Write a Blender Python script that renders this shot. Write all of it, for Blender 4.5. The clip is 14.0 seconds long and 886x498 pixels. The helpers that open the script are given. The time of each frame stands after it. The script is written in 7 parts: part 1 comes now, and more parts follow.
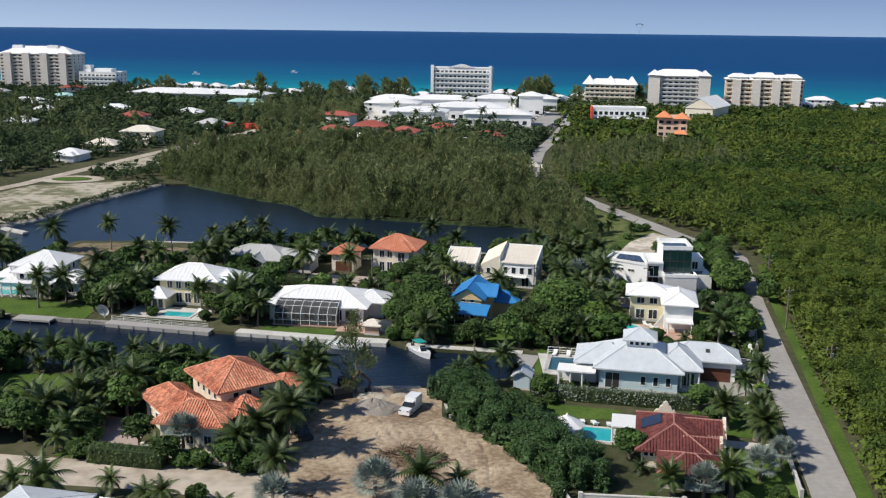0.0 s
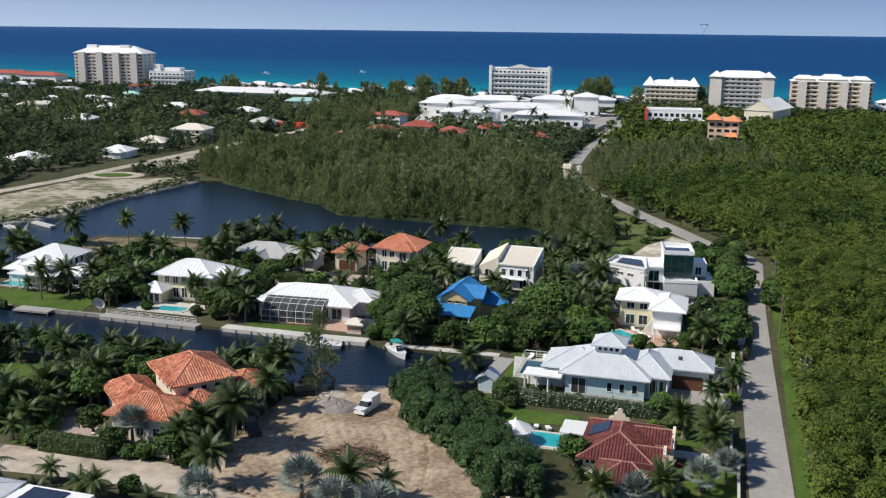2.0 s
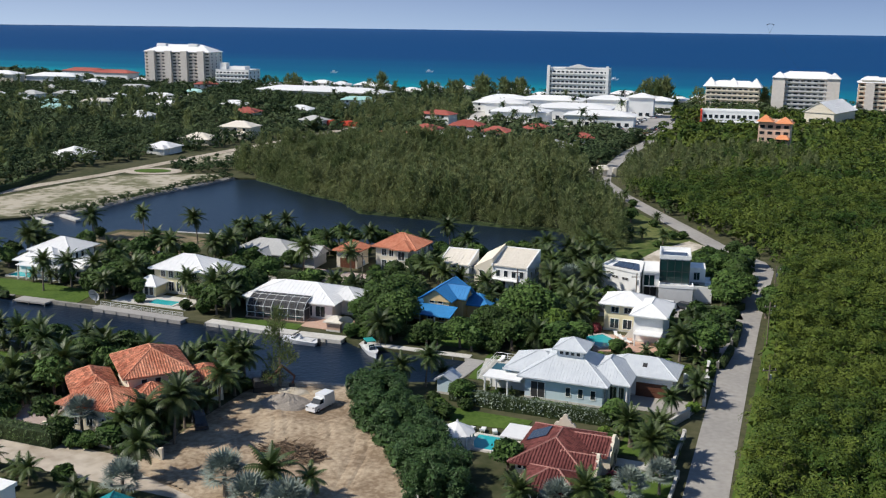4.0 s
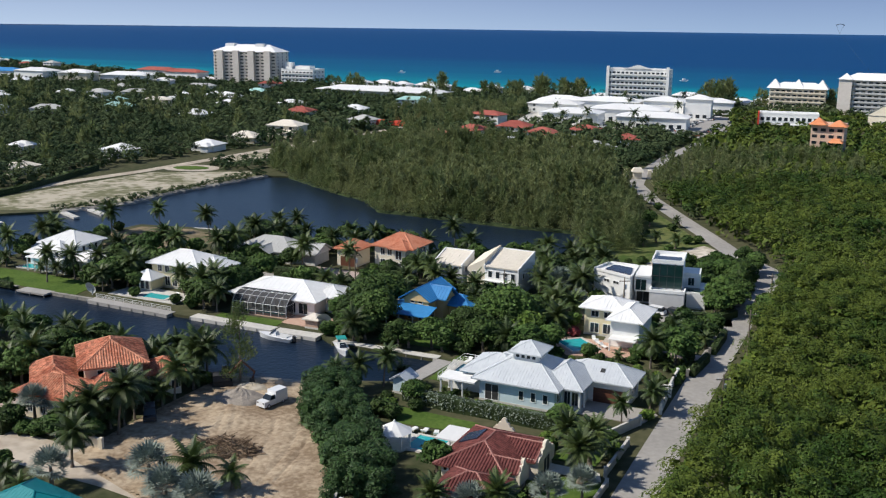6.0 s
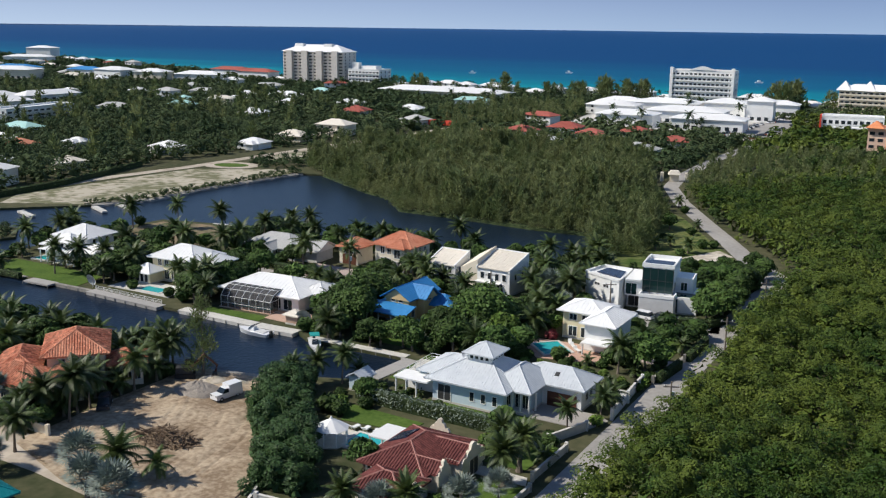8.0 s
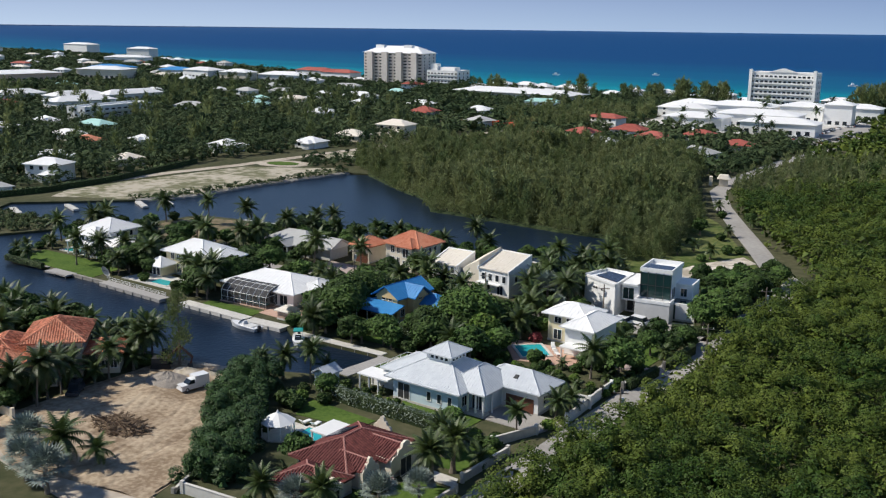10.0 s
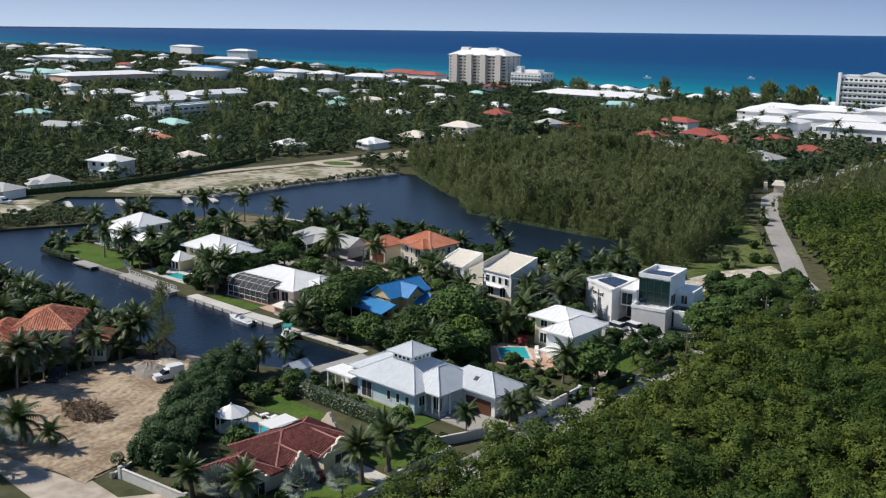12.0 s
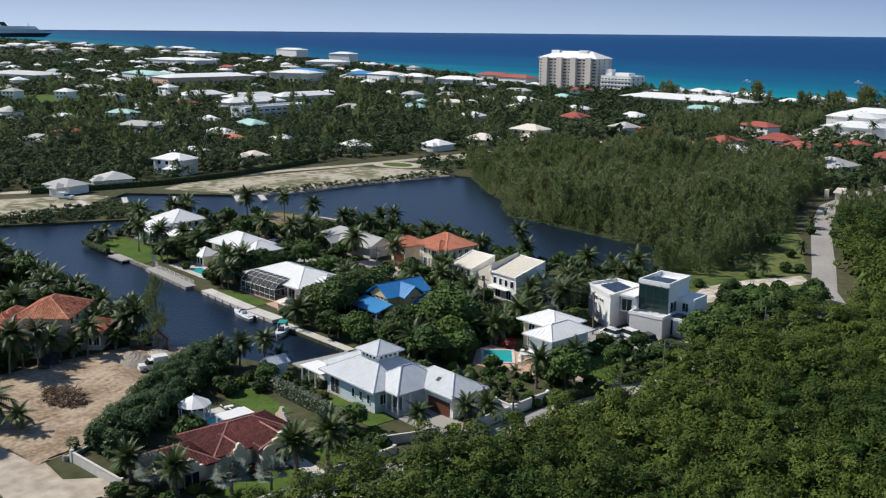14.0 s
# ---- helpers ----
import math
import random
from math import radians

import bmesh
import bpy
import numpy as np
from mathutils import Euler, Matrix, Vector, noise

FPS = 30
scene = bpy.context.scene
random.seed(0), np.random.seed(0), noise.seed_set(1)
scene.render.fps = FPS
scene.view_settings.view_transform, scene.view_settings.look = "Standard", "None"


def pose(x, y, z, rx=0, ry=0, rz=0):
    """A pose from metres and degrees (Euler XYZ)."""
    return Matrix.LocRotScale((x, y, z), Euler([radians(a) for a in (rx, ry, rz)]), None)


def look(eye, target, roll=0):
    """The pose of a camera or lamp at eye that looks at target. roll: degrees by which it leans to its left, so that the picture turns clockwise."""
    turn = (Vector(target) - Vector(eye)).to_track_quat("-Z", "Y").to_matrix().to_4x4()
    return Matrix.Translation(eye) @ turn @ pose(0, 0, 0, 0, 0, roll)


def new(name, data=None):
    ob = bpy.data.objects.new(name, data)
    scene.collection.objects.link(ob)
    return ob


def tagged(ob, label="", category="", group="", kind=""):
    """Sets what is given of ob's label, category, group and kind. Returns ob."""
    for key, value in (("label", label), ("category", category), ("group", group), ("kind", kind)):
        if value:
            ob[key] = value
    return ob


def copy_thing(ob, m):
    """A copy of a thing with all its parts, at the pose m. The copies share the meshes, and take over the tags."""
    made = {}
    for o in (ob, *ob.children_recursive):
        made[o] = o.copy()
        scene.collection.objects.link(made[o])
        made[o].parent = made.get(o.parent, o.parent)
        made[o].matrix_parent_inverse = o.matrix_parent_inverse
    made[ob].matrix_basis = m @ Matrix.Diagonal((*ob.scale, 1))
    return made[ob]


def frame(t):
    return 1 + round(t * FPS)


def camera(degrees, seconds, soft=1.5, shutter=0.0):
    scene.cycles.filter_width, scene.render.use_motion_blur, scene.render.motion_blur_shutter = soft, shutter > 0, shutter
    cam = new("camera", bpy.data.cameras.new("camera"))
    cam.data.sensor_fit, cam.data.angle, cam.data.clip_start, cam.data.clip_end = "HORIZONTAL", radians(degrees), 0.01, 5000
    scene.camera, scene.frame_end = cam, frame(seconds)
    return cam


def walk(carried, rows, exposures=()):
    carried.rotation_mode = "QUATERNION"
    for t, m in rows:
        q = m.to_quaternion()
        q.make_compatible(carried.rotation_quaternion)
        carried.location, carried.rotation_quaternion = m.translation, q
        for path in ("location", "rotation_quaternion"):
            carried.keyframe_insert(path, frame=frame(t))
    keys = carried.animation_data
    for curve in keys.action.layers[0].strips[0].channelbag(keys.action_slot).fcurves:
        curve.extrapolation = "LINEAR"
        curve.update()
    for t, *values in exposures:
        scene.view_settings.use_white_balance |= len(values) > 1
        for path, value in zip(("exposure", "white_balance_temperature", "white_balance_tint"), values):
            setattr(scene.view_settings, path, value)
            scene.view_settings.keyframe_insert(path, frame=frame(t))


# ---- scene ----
cam = camera(48.3, 14.0, 1.2)
METRES, EYE, TILT, LEAN, TURN = 140.0, 57.0, -12.65, -0.66, 0.0
ROWS = [
    (0.0, 0.0, 0.0, 0.0, -0.0, 0.0, -0.0),
    (0.5, 0.0318, 0.0008, 0.0002, 1.14, 0.01, -0.26),
    (1.0, 0.0638, 0.0025, 0.0005, 2.29, 0.01, -0.51),
    (1.5, 0.0959, 0.0049, 0.0009, 3.42, 0.0, -0.77),
    (2.0, 0.1284, 0.008, 0.0015, 4.55, -0.02, -1.04),
    (2.5, 0.1607, 0.012, 0.0022, 5.66, -0.05, -1.29),
    (3.0, 0.1936, 0.0167, 0.0032, 6.81, -0.08, -1.57),
    (5.5, 0.3616, 0.0489, 0.0102, 12.55, -0.32, -2.87),
    (6.0, 0.3957, 0.0575, 0.0117, 13.75, -0.36, -3.14),
    (6.5, 0.4298, 0.0668, 0.0133, 14.94, -0.42, -3.41),
    (7.0, 0.4637, 0.0771, 0.0151, 16.14, -0.49, -3.67),
    (7.5, 0.4978, 0.0876, 0.0171, 17.35, -0.55, -3.92),
    (8.0, 0.5321, 0.0994, 0.0192, 18.61, -0.63, -4.19),
    (10.5, 0.7045, 0.1699, 0.0315, 25.74, -1.1, -5.63),
    (11.0, 0.7385, 0.1863, 0.0345, 27.23, -1.21, -5.92),
    (11.5, 0.7721, 0.2036, 0.0379, 28.73, -1.33, -6.22),
    (12.0, 0.8055, 0.222, 0.0415, 30.23, -1.46, -6.5),
    (12.5, 0.838, 0.2412, 0.0454, 31.76, -1.6, -6.78),
    (13.0, 0.8706, 0.2614, 0.0494, 33.34, -1.75, -7.04),
    (13.5, 0.9033, 0.2823, 0.0535, 34.96, -1.9, -7.31),
    (14.0, 0.9363, 0.3041, 0.0579, 36.57, -2.06, -7.58),
]
walk(cam, [(t, pose(0, 0, EYE, TILT, LEAN, TURN) @ pose(METRES * x, METRES * y, METRES * z, 90 + pitch, roll, yaw)) for t, x, y, z, yaw, pitch, roll in ROWS])

# ---- world, sun, exposure ----
SUN_EL, SUN_FROM = 46.0, (-1.0, -0.38)          # height in degrees, and the plan direction that the sun stands in
world = bpy.data.worlds.new("sky")
world.use_nodes = True
scene.world = world
wn = world.node_tree
sky = wn.nodes.new("ShaderNodeTexSky")
sky.sky_type, sky.sun_disc = "NISHITA", False
sky.sun_elevation = radians(SUN_EL)
sky.sun_rotation = math.atan2(SUN_FROM[0], SUN_FROM[1])
sky.altitude, sky.air_density, sky.dust_density, sky.ozone_density = 0, 0.9, 0.1, 4.0
tint = wn.nodes.new("ShaderNodeMix")
tint.data_type, tint.blend_type = "RGBA", "MULTIPLY"
tint.inputs["Factor"].default_value, tint.inputs["B"].default_value = 1.0, (0.95, 0.93, 0.95, 1)
wn.links.new(sky.outputs[0], tint.inputs["A"])
wn.links.new(tint.outputs["Result"], wn.nodes["Background"].inputs[0])
wn.nodes["Background"].inputs[1].default_value = 0.095
sun = new("sun", bpy.data.lights.new("sun", "SUN"))
sun.data.energy, sun.data.angle, sun.data.color = 4.0, radians(0.53), (1.0, 0.94, 0.84)
_h = math.hypot(*SUN_FROM)
_s = Vector((SUN_FROM[0] / _h * math.cos(radians(SUN_EL)), SUN_FROM[1] / _h * math.cos(radians(SUN_EL)), math.sin(radians(SUN_EL))))
sun.matrix_world = look(_s * 500, (0, 0, 0))
scene.view_settings.exposure = 0.16

# ---- materials ----


def mat(name, a, b, scale=2.0, rough=0.7, bump=0.0, metal=0.0, big=0.06, island=0.0, each=0.0, spec=0.4, bumpscale=None, sharp=0.28, thin=0.0):
    """Two colours mixed by fine and broad noise, with wear at both scales; island and each: brightness spread per loose piece and per object."""
    m = bpy.data.materials.new(name)
    m.use_nodes = True
    t, p = m.node_tree, m.node_tree.nodes["Principled BSDF"]
    N, L = t.nodes.new, t.links.new
    geo = N("ShaderNodeNewGeometry")
    n1, n2 = N("ShaderNodeTexNoise"), N("ShaderNodeTexNoise")
    n1.inputs["Scale"].default_value, n1.inputs["Detail"].default_value = scale, 4
    n2.inputs["Scale"].default_value, n2.inputs["Detail"].default_value = big, 3
    L(geo.outputs["Position"], n1.inputs["Vector"])
    L(geo.outputs["Position"], n2.inputs["Vector"])
    add = N("ShaderNodeMath")
    add.operation = "ADD"
    L(n1.outputs["Fac"], add.inputs[0])
    L(n2.outputs["Fac"], add.inputs[1])
    ramp = N("ShaderNodeMapRange")
    ramp.inputs["From Min"].default_value, ramp.inputs["From Max"].default_value = 1 - sharp, 1 + sharp
    L(add.outputs[0], ramp.inputs["Value"])
    mix = N("ShaderNodeMix")
    mix.data_type = "RGBA"
    mix.inputs["A"].default_value, mix.inputs["B"].default_value = (*a, 1), (*b, 1)
    L(ramp.outputs[0], mix.inputs["Factor"])
    out = mix.outputs["Result"]
    for spread, source in ((island, geo.outputs["Random Per Island"]), (each, None)):
        if spread:
            if source is None:
                source = N("ShaderNodeObjectInfo").outputs["Random"]
            r = N("ShaderNodeMapRange")
            r.inputs["To Min"].default_value, r.inputs["To Max"].default_value = 1 - spread, 1 + spread
            L(source, r.inputs["Value"])
            hsv = N("ShaderNodeHueSaturation")
            L(r.outputs[0], hsv.inputs["Value"])
            L(out, hsv.inputs["Color"])
            out = hsv.outputs[0]
    L(out, p.inputs["Base Color"])
    p.inputs["Roughness"].default_value, p.inputs["Metallic"].default_value = rough, metal
    p.inputs["Specular IOR Level"].default_value = spec
    if bump:
        bn = N("ShaderNodeBump")
        bn.inputs["Strength"].default_value, bn.inputs["Distance"].default_value = bump, 0.1
        if bumpscale:
            n3 = N("ShaderNodeTexNoise")
            n3.inputs["Scale"].default_value, n3.inputs["Detail"].default_value = bumpscale, 4
            L(geo.outputs["Position"], n3.inputs["Vector"])
            L(n3.outputs["Fac"], bn.inputs["Height"])
        else:
            L(n1.outputs["Fac"], bn.inputs["Height"])
        L(bn.outputs[0], p.inputs["Normal"])
    if thin:                             # leaves let some light through
        tl, mx = N("ShaderNodeBsdfTranslucent"), N("ShaderNodeMixShader")
        L(out, tl.inputs["Color"])
        mx.inputs[0].default_value = thin
        L(p.outputs[0], mx.inputs[1])
        L(tl.outputs[0], mx.inputs[2])
        L(mx.outputs[0], t.nodes["Material Output"].inputs["Surface"])
    return m


WHITE = mat("white_paint", (0.78, 0.78, 0.76), (0.86, 0.86, 0.84), 1.5, 0.6, each=0.04)
WROOF = mat("white_roof", (0.75, 0.75, 0.74), (0.85, 0.85, 0.84), 0.8, 0.6, 0.1, each=0.06)
CREAM = mat("cream_render", (0.72, 0.64, 0.5), (0.8, 0.73, 0.6), 1.2, 0.8)
YELLOW = mat("pale_yellow_render", (0.74, 0.66, 0.42), (0.8, 0.72, 0.5), 1.2, 0.8)
OCHRE = mat("ochre_render", (0.68, 0.47, 0.22), (0.74, 0.54, 0.28), 1.2, 0.8)
PALEBLUE = mat("pale_blue_render", (0.5, 0.62, 0.68), (0.58, 0.68, 0.73), 1.2, 0.8)
BEIGE = mat("beige_render", (0.66, 0.6, 0.54), (0.76, 0.7, 0.64), 0.6, 0.8)
SALMON = mat("salmon_render", (0.66, 0.46, 0.34), (0.74, 0.54, 0.42), 0.6, 0.8)
GREYR = mat("grey_render", (0.54, 0.54, 0.53), (0.64, 0.64, 0.63), 1.0, 0.8)
METAL = mat("grey_metal_roof", (0.53, 0.56, 0.59), (0.62, 0.65, 0.67), 1.2, 0.45, big=0.15)
SHINGLE = mat("grey_shingle", (0.4, 0.4, 0.39), (0.52, 0.52, 0.5), 3.0, 0.9, 0.2)
CREAMR = mat("cream_tile_roof", (0.66, 0.6, 0.5), (0.78, 0.72, 0.62), 1.5, 0.8, 0.1, each=0.06)
TERRA = mat("terracotta_tiles", (0.4, 0.12, 0.065), (0.72, 0.36, 0.23), 3.5, 0.85, 0.3, big=0.3, island=0.4, spec=0.2)
BRICKR = mat("orange_red_roof", (0.52, 0.18, 0.1), (0.66, 0.3, 0.19), 1.5, 0.8, 0.2, big=0.3, spec=0.2)
REDCAP = mat("pale_red_ridge_tiles", (0.36, 0.16, 0.13), (0.46, 0.24, 0.2), 2.5, 0.8)
RED = mat("dark_red_tiles", (0.1, 0.03, 0.028), (0.19, 0.065, 0.058), 2.5, 0.75, 0.2, big=0.2, island=0.35, spec=0.2)
REDFAR = mat("dull_red_roof", (0.3, 0.07, 0.05), (0.42, 0.12, 0.09), 0.8, 0.8)
ORANGE = mat("orange_roof", (0.7, 0.24, 0.1), (0.76, 0.32, 0.15), 0.8, 0.8)
BLUE = mat("bright_blue_metal_roof", (0.025, 0.19, 0.46), (0.05, 0.26, 0.56), 1.5, 0.5, big=0.2)
TEAL = mat("teal_metal_roof", (0.0, 0.2, 0.22), (0.01, 0.25, 0.27), 1.5, 0.5)
AQUA = mat("pale_green_roof", (0.35, 0.6, 0.55), (0.42, 0.66, 0.6), 1.5, 0.6)
GLASS = mat("dark_window_glass", (0.015, 0.022, 0.028), (0.03, 0.04, 0.05), 0.5, 0.08, spec=0.6)
GREENGL = mat("green_tinted_glass", (0.006, 0.026, 0.026), (0.012, 0.04, 0.038), 0.5, 0.06, spec=0.6)
SOLAR = mat("solar_panel_glass", (0.02, 0.025, 0.05), (0.03, 0.04, 0.07), 1.0, 0.15)
DARK = mat("dark_shade_metal", (0.03, 0.03, 0.032), (0.05, 0.05, 0.05), 2.0, 0.6)
SCREEN = mat("fine_screen_mesh", (0.05, 0.05, 0.05), (0.08, 0.08, 0.08), 4.0, 0.8)
BROWNW = mat("dark_brown_wood", (0.09, 0.035, 0.02), (0.15, 0.06, 0.035), 4.0, 0.55)
DECK = mat("grey_weathered_deck", (0.3, 0.29, 0.27), (0.42, 0.4, 0.38), 4.0, 0.85, 0.2)
CONC = mat("pale_concrete", (0.5, 0.48, 0.44), (0.64, 0.62, 0.57), 1.4, 0.85, 0.2, big=0.2)
CONCD = mat("stained_seawall_concrete", (0.2, 0.19, 0.17), (0.36, 0.34, 0.3), 1.4, 0.9, 0.3, big=0.3)
ASPH = mat("sun_bleached_asphalt", (0.29, 0.275, 0.255), (0.39, 0.37, 0.345), 1.0, 0.9, 0.2, big=0.08)
PAVER = mat("pink_grey_pavers", (0.36, 0.28, 0.25), (0.46, 0.37, 0.33), 3.0, 0.9, 0.2)
PAVERG = mat("grey_driveway_pavers", (0.3, 0.28, 0.26), (0.38, 0.36, 0.33), 3.0, 0.9, 0.2)
TERRACE = mat("terracotta_terrace", (0.48, 0.3, 0.22), (0.58, 0.4, 0.31), 2.0, 0.85)
LAWN = mat("mown_lawn", (0.055, 0.1, 0.02), (0.105, 0.165, 0.035), 1.6, 0.95, 0.4, big=0.15, bumpscale=9, spec=0.1)
ROUGHG = mat("rough_grass", (0.055, 0.095, 0.022), (0.15, 0.165, 0.06), 0.5, 0.95, 0.6, big=0.05, bumpscale=5, sharp=0.18, spec=0.1)
DRYG = mat("dry_grass_earth", (0.11, 0.1, 0.05), (0.27, 0.2, 0.12), 0.6, 0.95, 0.5, big=0.09, bumpscale=4, sharp=0.18)
SAND = mat("pale_marl_sand", (0.15, 0.15, 0.075), (0.46, 0.41, 0.32), 0.3, 0.95, 0.4, big=0.07, bumpscale=2, sharp=0.13)
MARL = mat("white_marl_track", (0.38, 0.33, 0.25), (0.66, 0.6, 0.51), 0.5, 0.95, 0.4, big=0.12, bumpscale=3, sharp=0.16)
DIRT = mat("bare_construction_dirt", (0.23, 0.165, 0.105), (0.47, 0.375, 0.265), 1.3, 0.95, 1.0, big=0.14, bumpscale=2.6, sharp=0.2)
GRAVEL = mat("grey_gravel", (0.25, 0.22, 0.19), (0.4, 0.36, 0.31), 4.0, 0.95, 0.8)
LANE = mat("dusty_lane", (0.36, 0.3, 0.235), (0.54, 0.475, 0.39), 0.5, 0.95, 0.3, big=0.1, sharp=0.2)
SOIL = mat("shaded_garden_soil", (0.045, 0.055, 0.025), (0.11, 0.105, 0.06), 0.5, 0.95, 0.5, big=0.03, spec=0.1)
POOL = mat("turquoise_pool_water", (0.02, 0.36, 0.4), (0.04, 0.44, 0.46), 0.6, 0.06)
POOLD = mat("deep_blue_pool_water", (0.04, 0.12, 0.18), (0.06, 0.15, 0.2), 0.6, 0.06)
BARK = mat("grey_brown_bark", (0.14, 0.11, 0.085), (0.24, 0.2, 0.16), 3.0, 0.9, 0.3)
LEAFB = mat("broad_leaves", (0.028, 0.06, 0.013), (0.075, 0.125, 0.028), 0.5, 0.65, island=0.45, each=0.35, spec=0.2)
LEAFG = mat("sea_grape_leaves", (0.026, 0.06, 0.018), (0.055, 0.105, 0.03), 0.6, 0.55, island=0.45, spec=0.25)
LEAFL = mat("light_green_leaves", (0.07, 0.13, 0.02), (0.13, 0.19, 0.035), 0.7, 0.65, island=0.4, each=0.2, spec=0.2)
LEAFM = mat("mangrove_leaves", (0.03, 0.064, 0.01), (0.1, 0.132, 0.021), 0.22, 0.6, big=0.03, island=0.3, spec=0.15, sharp=0.16)
LEAFC = mat("casuarina_needles", (0.138, 0.18, 0.07), (0.24, 0.265, 0.118), 0.14, 0.8, big=0.03, island=0.3, spec=0.1, sharp=0.2, thin=0.35)
# greyer and less yellow: some distance haze is painted into this leaf colour
LEAFT = mat("haze_greyed_leaves", (0.034, 0.062, 0.026), (0.1, 0.132, 0.06), 0.05, 0.75, big=0.012, island=0.35, spec=0.1, sharp=0.2, thin=0.15)
# near-black green: the shade inside and under foliage is put into this colour
UNDER = mat("canopy_shade_green", (0.016, 0.03, 0.008), (0.035, 0.055, 0.014), 0.6, 0.9)
FROND = mat("palm_fronds", (0.032, 0.062, 0.017), (0.085, 0.115, 0.032), 0.6, 0.5, island=0.35, each=0.3, spec=0.35, thin=0.15)
SILVER = mat("silver_palm_leaves", (0.16, 0.2, 0.17), (0.26, 0.3, 0.26), 0.8, 0.6, island=0.3, spec=0.2)
HEDGEM = mat("clipped_hedge_leaves", (0.045, 0.085, 0.02), (0.09, 0.14, 0.035), 0.8, 0.6, island=0.45, each=0.15)
BUTTON = mat("silver_buttonwood_leaves", (0.12, 0.16, 0.12), (0.22, 0.26, 0.2), 0.8, 0.6, island=0.4)
REDLEAF = mat("bougainvillea_flowers", (0.2, 0.03, 0.04), (0.3, 0.06, 0.06), 0.8, 0.6, island=0.4)
BRUSH = mat("dead_brush", (0.12, 0.08, 0.05), (0.25, 0.18, 0.12), 2.0, 0.9, island=0.4)
CARW = mat("white_car_paint", (0.75, 0.76, 0.77), (0.8, 0.8, 0.8), 0.5, 0.25)
CARD = mat("dark_car_paint", (0.03, 0.035, 0.045), (0.05, 0.05, 0.06), 0.5, 0.25)
RUBBER = mat("black_rubber", (0.02, 0.02, 0.02), (0.03, 0.03, 0.03), 3.0, 0.8)
TEALC = mat("teal_canvas", (0.01, 0.25, 0.24), (0.02, 0.32, 0.3), 2.0, 0.8)
REDC = mat("bright_red_sheet", (0.65, 0.05, 0.025), (0.75, 0.1, 0.05), 1.0, 0.7)


def water_mat(name, near, mid, far, d0, d1, rough, bump, bscale):
    """Water whose colour goes from shallow to deep with the distance from the shore (a straight line in the plan)."""
    m = bpy.data.materials.new(name)
    m.use_nodes = True
    t, p = m.node_tree, m.node_tree.nodes["Principled BSDF"]
    N, L = t.nodes.new, t.links.new
    geo = N("ShaderNodeNewGeometry")
    dot = N("ShaderNodeVectorMath")
    dot.operation = "DOT_PRODUCT"
    dot.inputs[1].default_value = (0.29, 0.957, 0)
    L(geo.outputs["Position"], dot.inputs[0])
    noi = N("ShaderNodeTexNoise")
    noi.inputs["Scale"].default_value, noi.inputs["Detail"].default_value = 0.004, 4
    mapv = N("ShaderNodeMapping")
    mapv.inputs["Rotation"].default_value, mapv.inputs["Scale"].default_value = (0, 0, 0.29), (0.35, 1.6, 1)
    L(geo.outputs["Position"], mapv.inputs["Vector"])
    L(mapv.outputs[0], noi.inputs["Vector"])
    mul = N("ShaderNodeMath")
    mul.operation, mul.inputs[1].default_value = "MULTIPLY_ADD", (d1 - d0) * 0.5
    L(noi.outputs["Fac"], mul.inputs[0])
    L(dot.outputs["Value"], mul.inputs[2])
    rng = N("ShaderNodeMapRange")
    rng.inputs["From Min"].default_value, rng.inputs["From Max"].default_value = d0 + (d1 - d0) * 0.25, d1 + (d1 - d0) * 0.25
    L(mul.outputs[0], rng.inputs["Value"])
    ramp = N("ShaderNodeValToRGB")
    e = ramp.color_ramp.elements
    e[0].color, e[1].color = (*near, 1), (*far, 1)
    k = e.new(0.35)
    k.color = (*mid, 1)
    L(rng.outputs[0], ramp.inputs[0])
    L(ramp.outputs[0], p.inputs["Base Color"])
    p.inputs["Roughness"].default_value = rough
    p.inputs["IOR"].default_value = 1.33
    wav = N("ShaderNodeTexNoise")
    wav.inputs["Scale"].default_value, wav.inputs["Detail"].default_value = bscale, 3
    L(geo.outputs["Position"], wav.inputs["Vector"])
    bn = N("ShaderNodeBump")
    bn.inputs["Strength"].default_value, bn.inputs["Distance"].default_value = bump, 0.2
    L(wav.outputs["Fac"], bn.inputs["Height"])
    L(bn.outputs[0], p.inputs["Normal"])
    return m


SEA = water_mat("sea_water", (0.0, 0.24, 0.29), (0.0, 0.095, 0.2), (0.0, 0.05, 0.165), 840, 1600, 0.6, 0.5, 0.15)
SEA.node_tree.nodes["Principled BSDF"].inputs["Specular IOR Level"].default_value = 0.15
CANAL = water_mat("canal_water", (0.005, 0.013, 0.028), (0.005, 0.013, 0.028), (0.007, 0.016, 0.03), 0, 500, 0.3, 0.5, 1.2)


def screen_mat():
    """A fine mesh that lets most of the light through."""
    m = mat("fine_screen_sheet", (0.04, 0.04, 0.045), (0.06, 0.06, 0.06), 4.0, 0.8)
    t = m.node_tree
    tr, mx = t.nodes.new("ShaderNodeBsdfTransparent"), t.nodes.new("ShaderNodeMixShader")
    mx.inputs[0].default_value = 0.8
    t.links.new(tr.outputs[0], mx.inputs[1])
    t.links.new(t.nodes["Principled BSDF"].outputs[0], mx.inputs[2])
    t.links.new(mx.outputs[0], t.nodes["Material Output"].inputs["Surface"])
    return m


SHEET = screen_mat()

# ---- building blocks ----


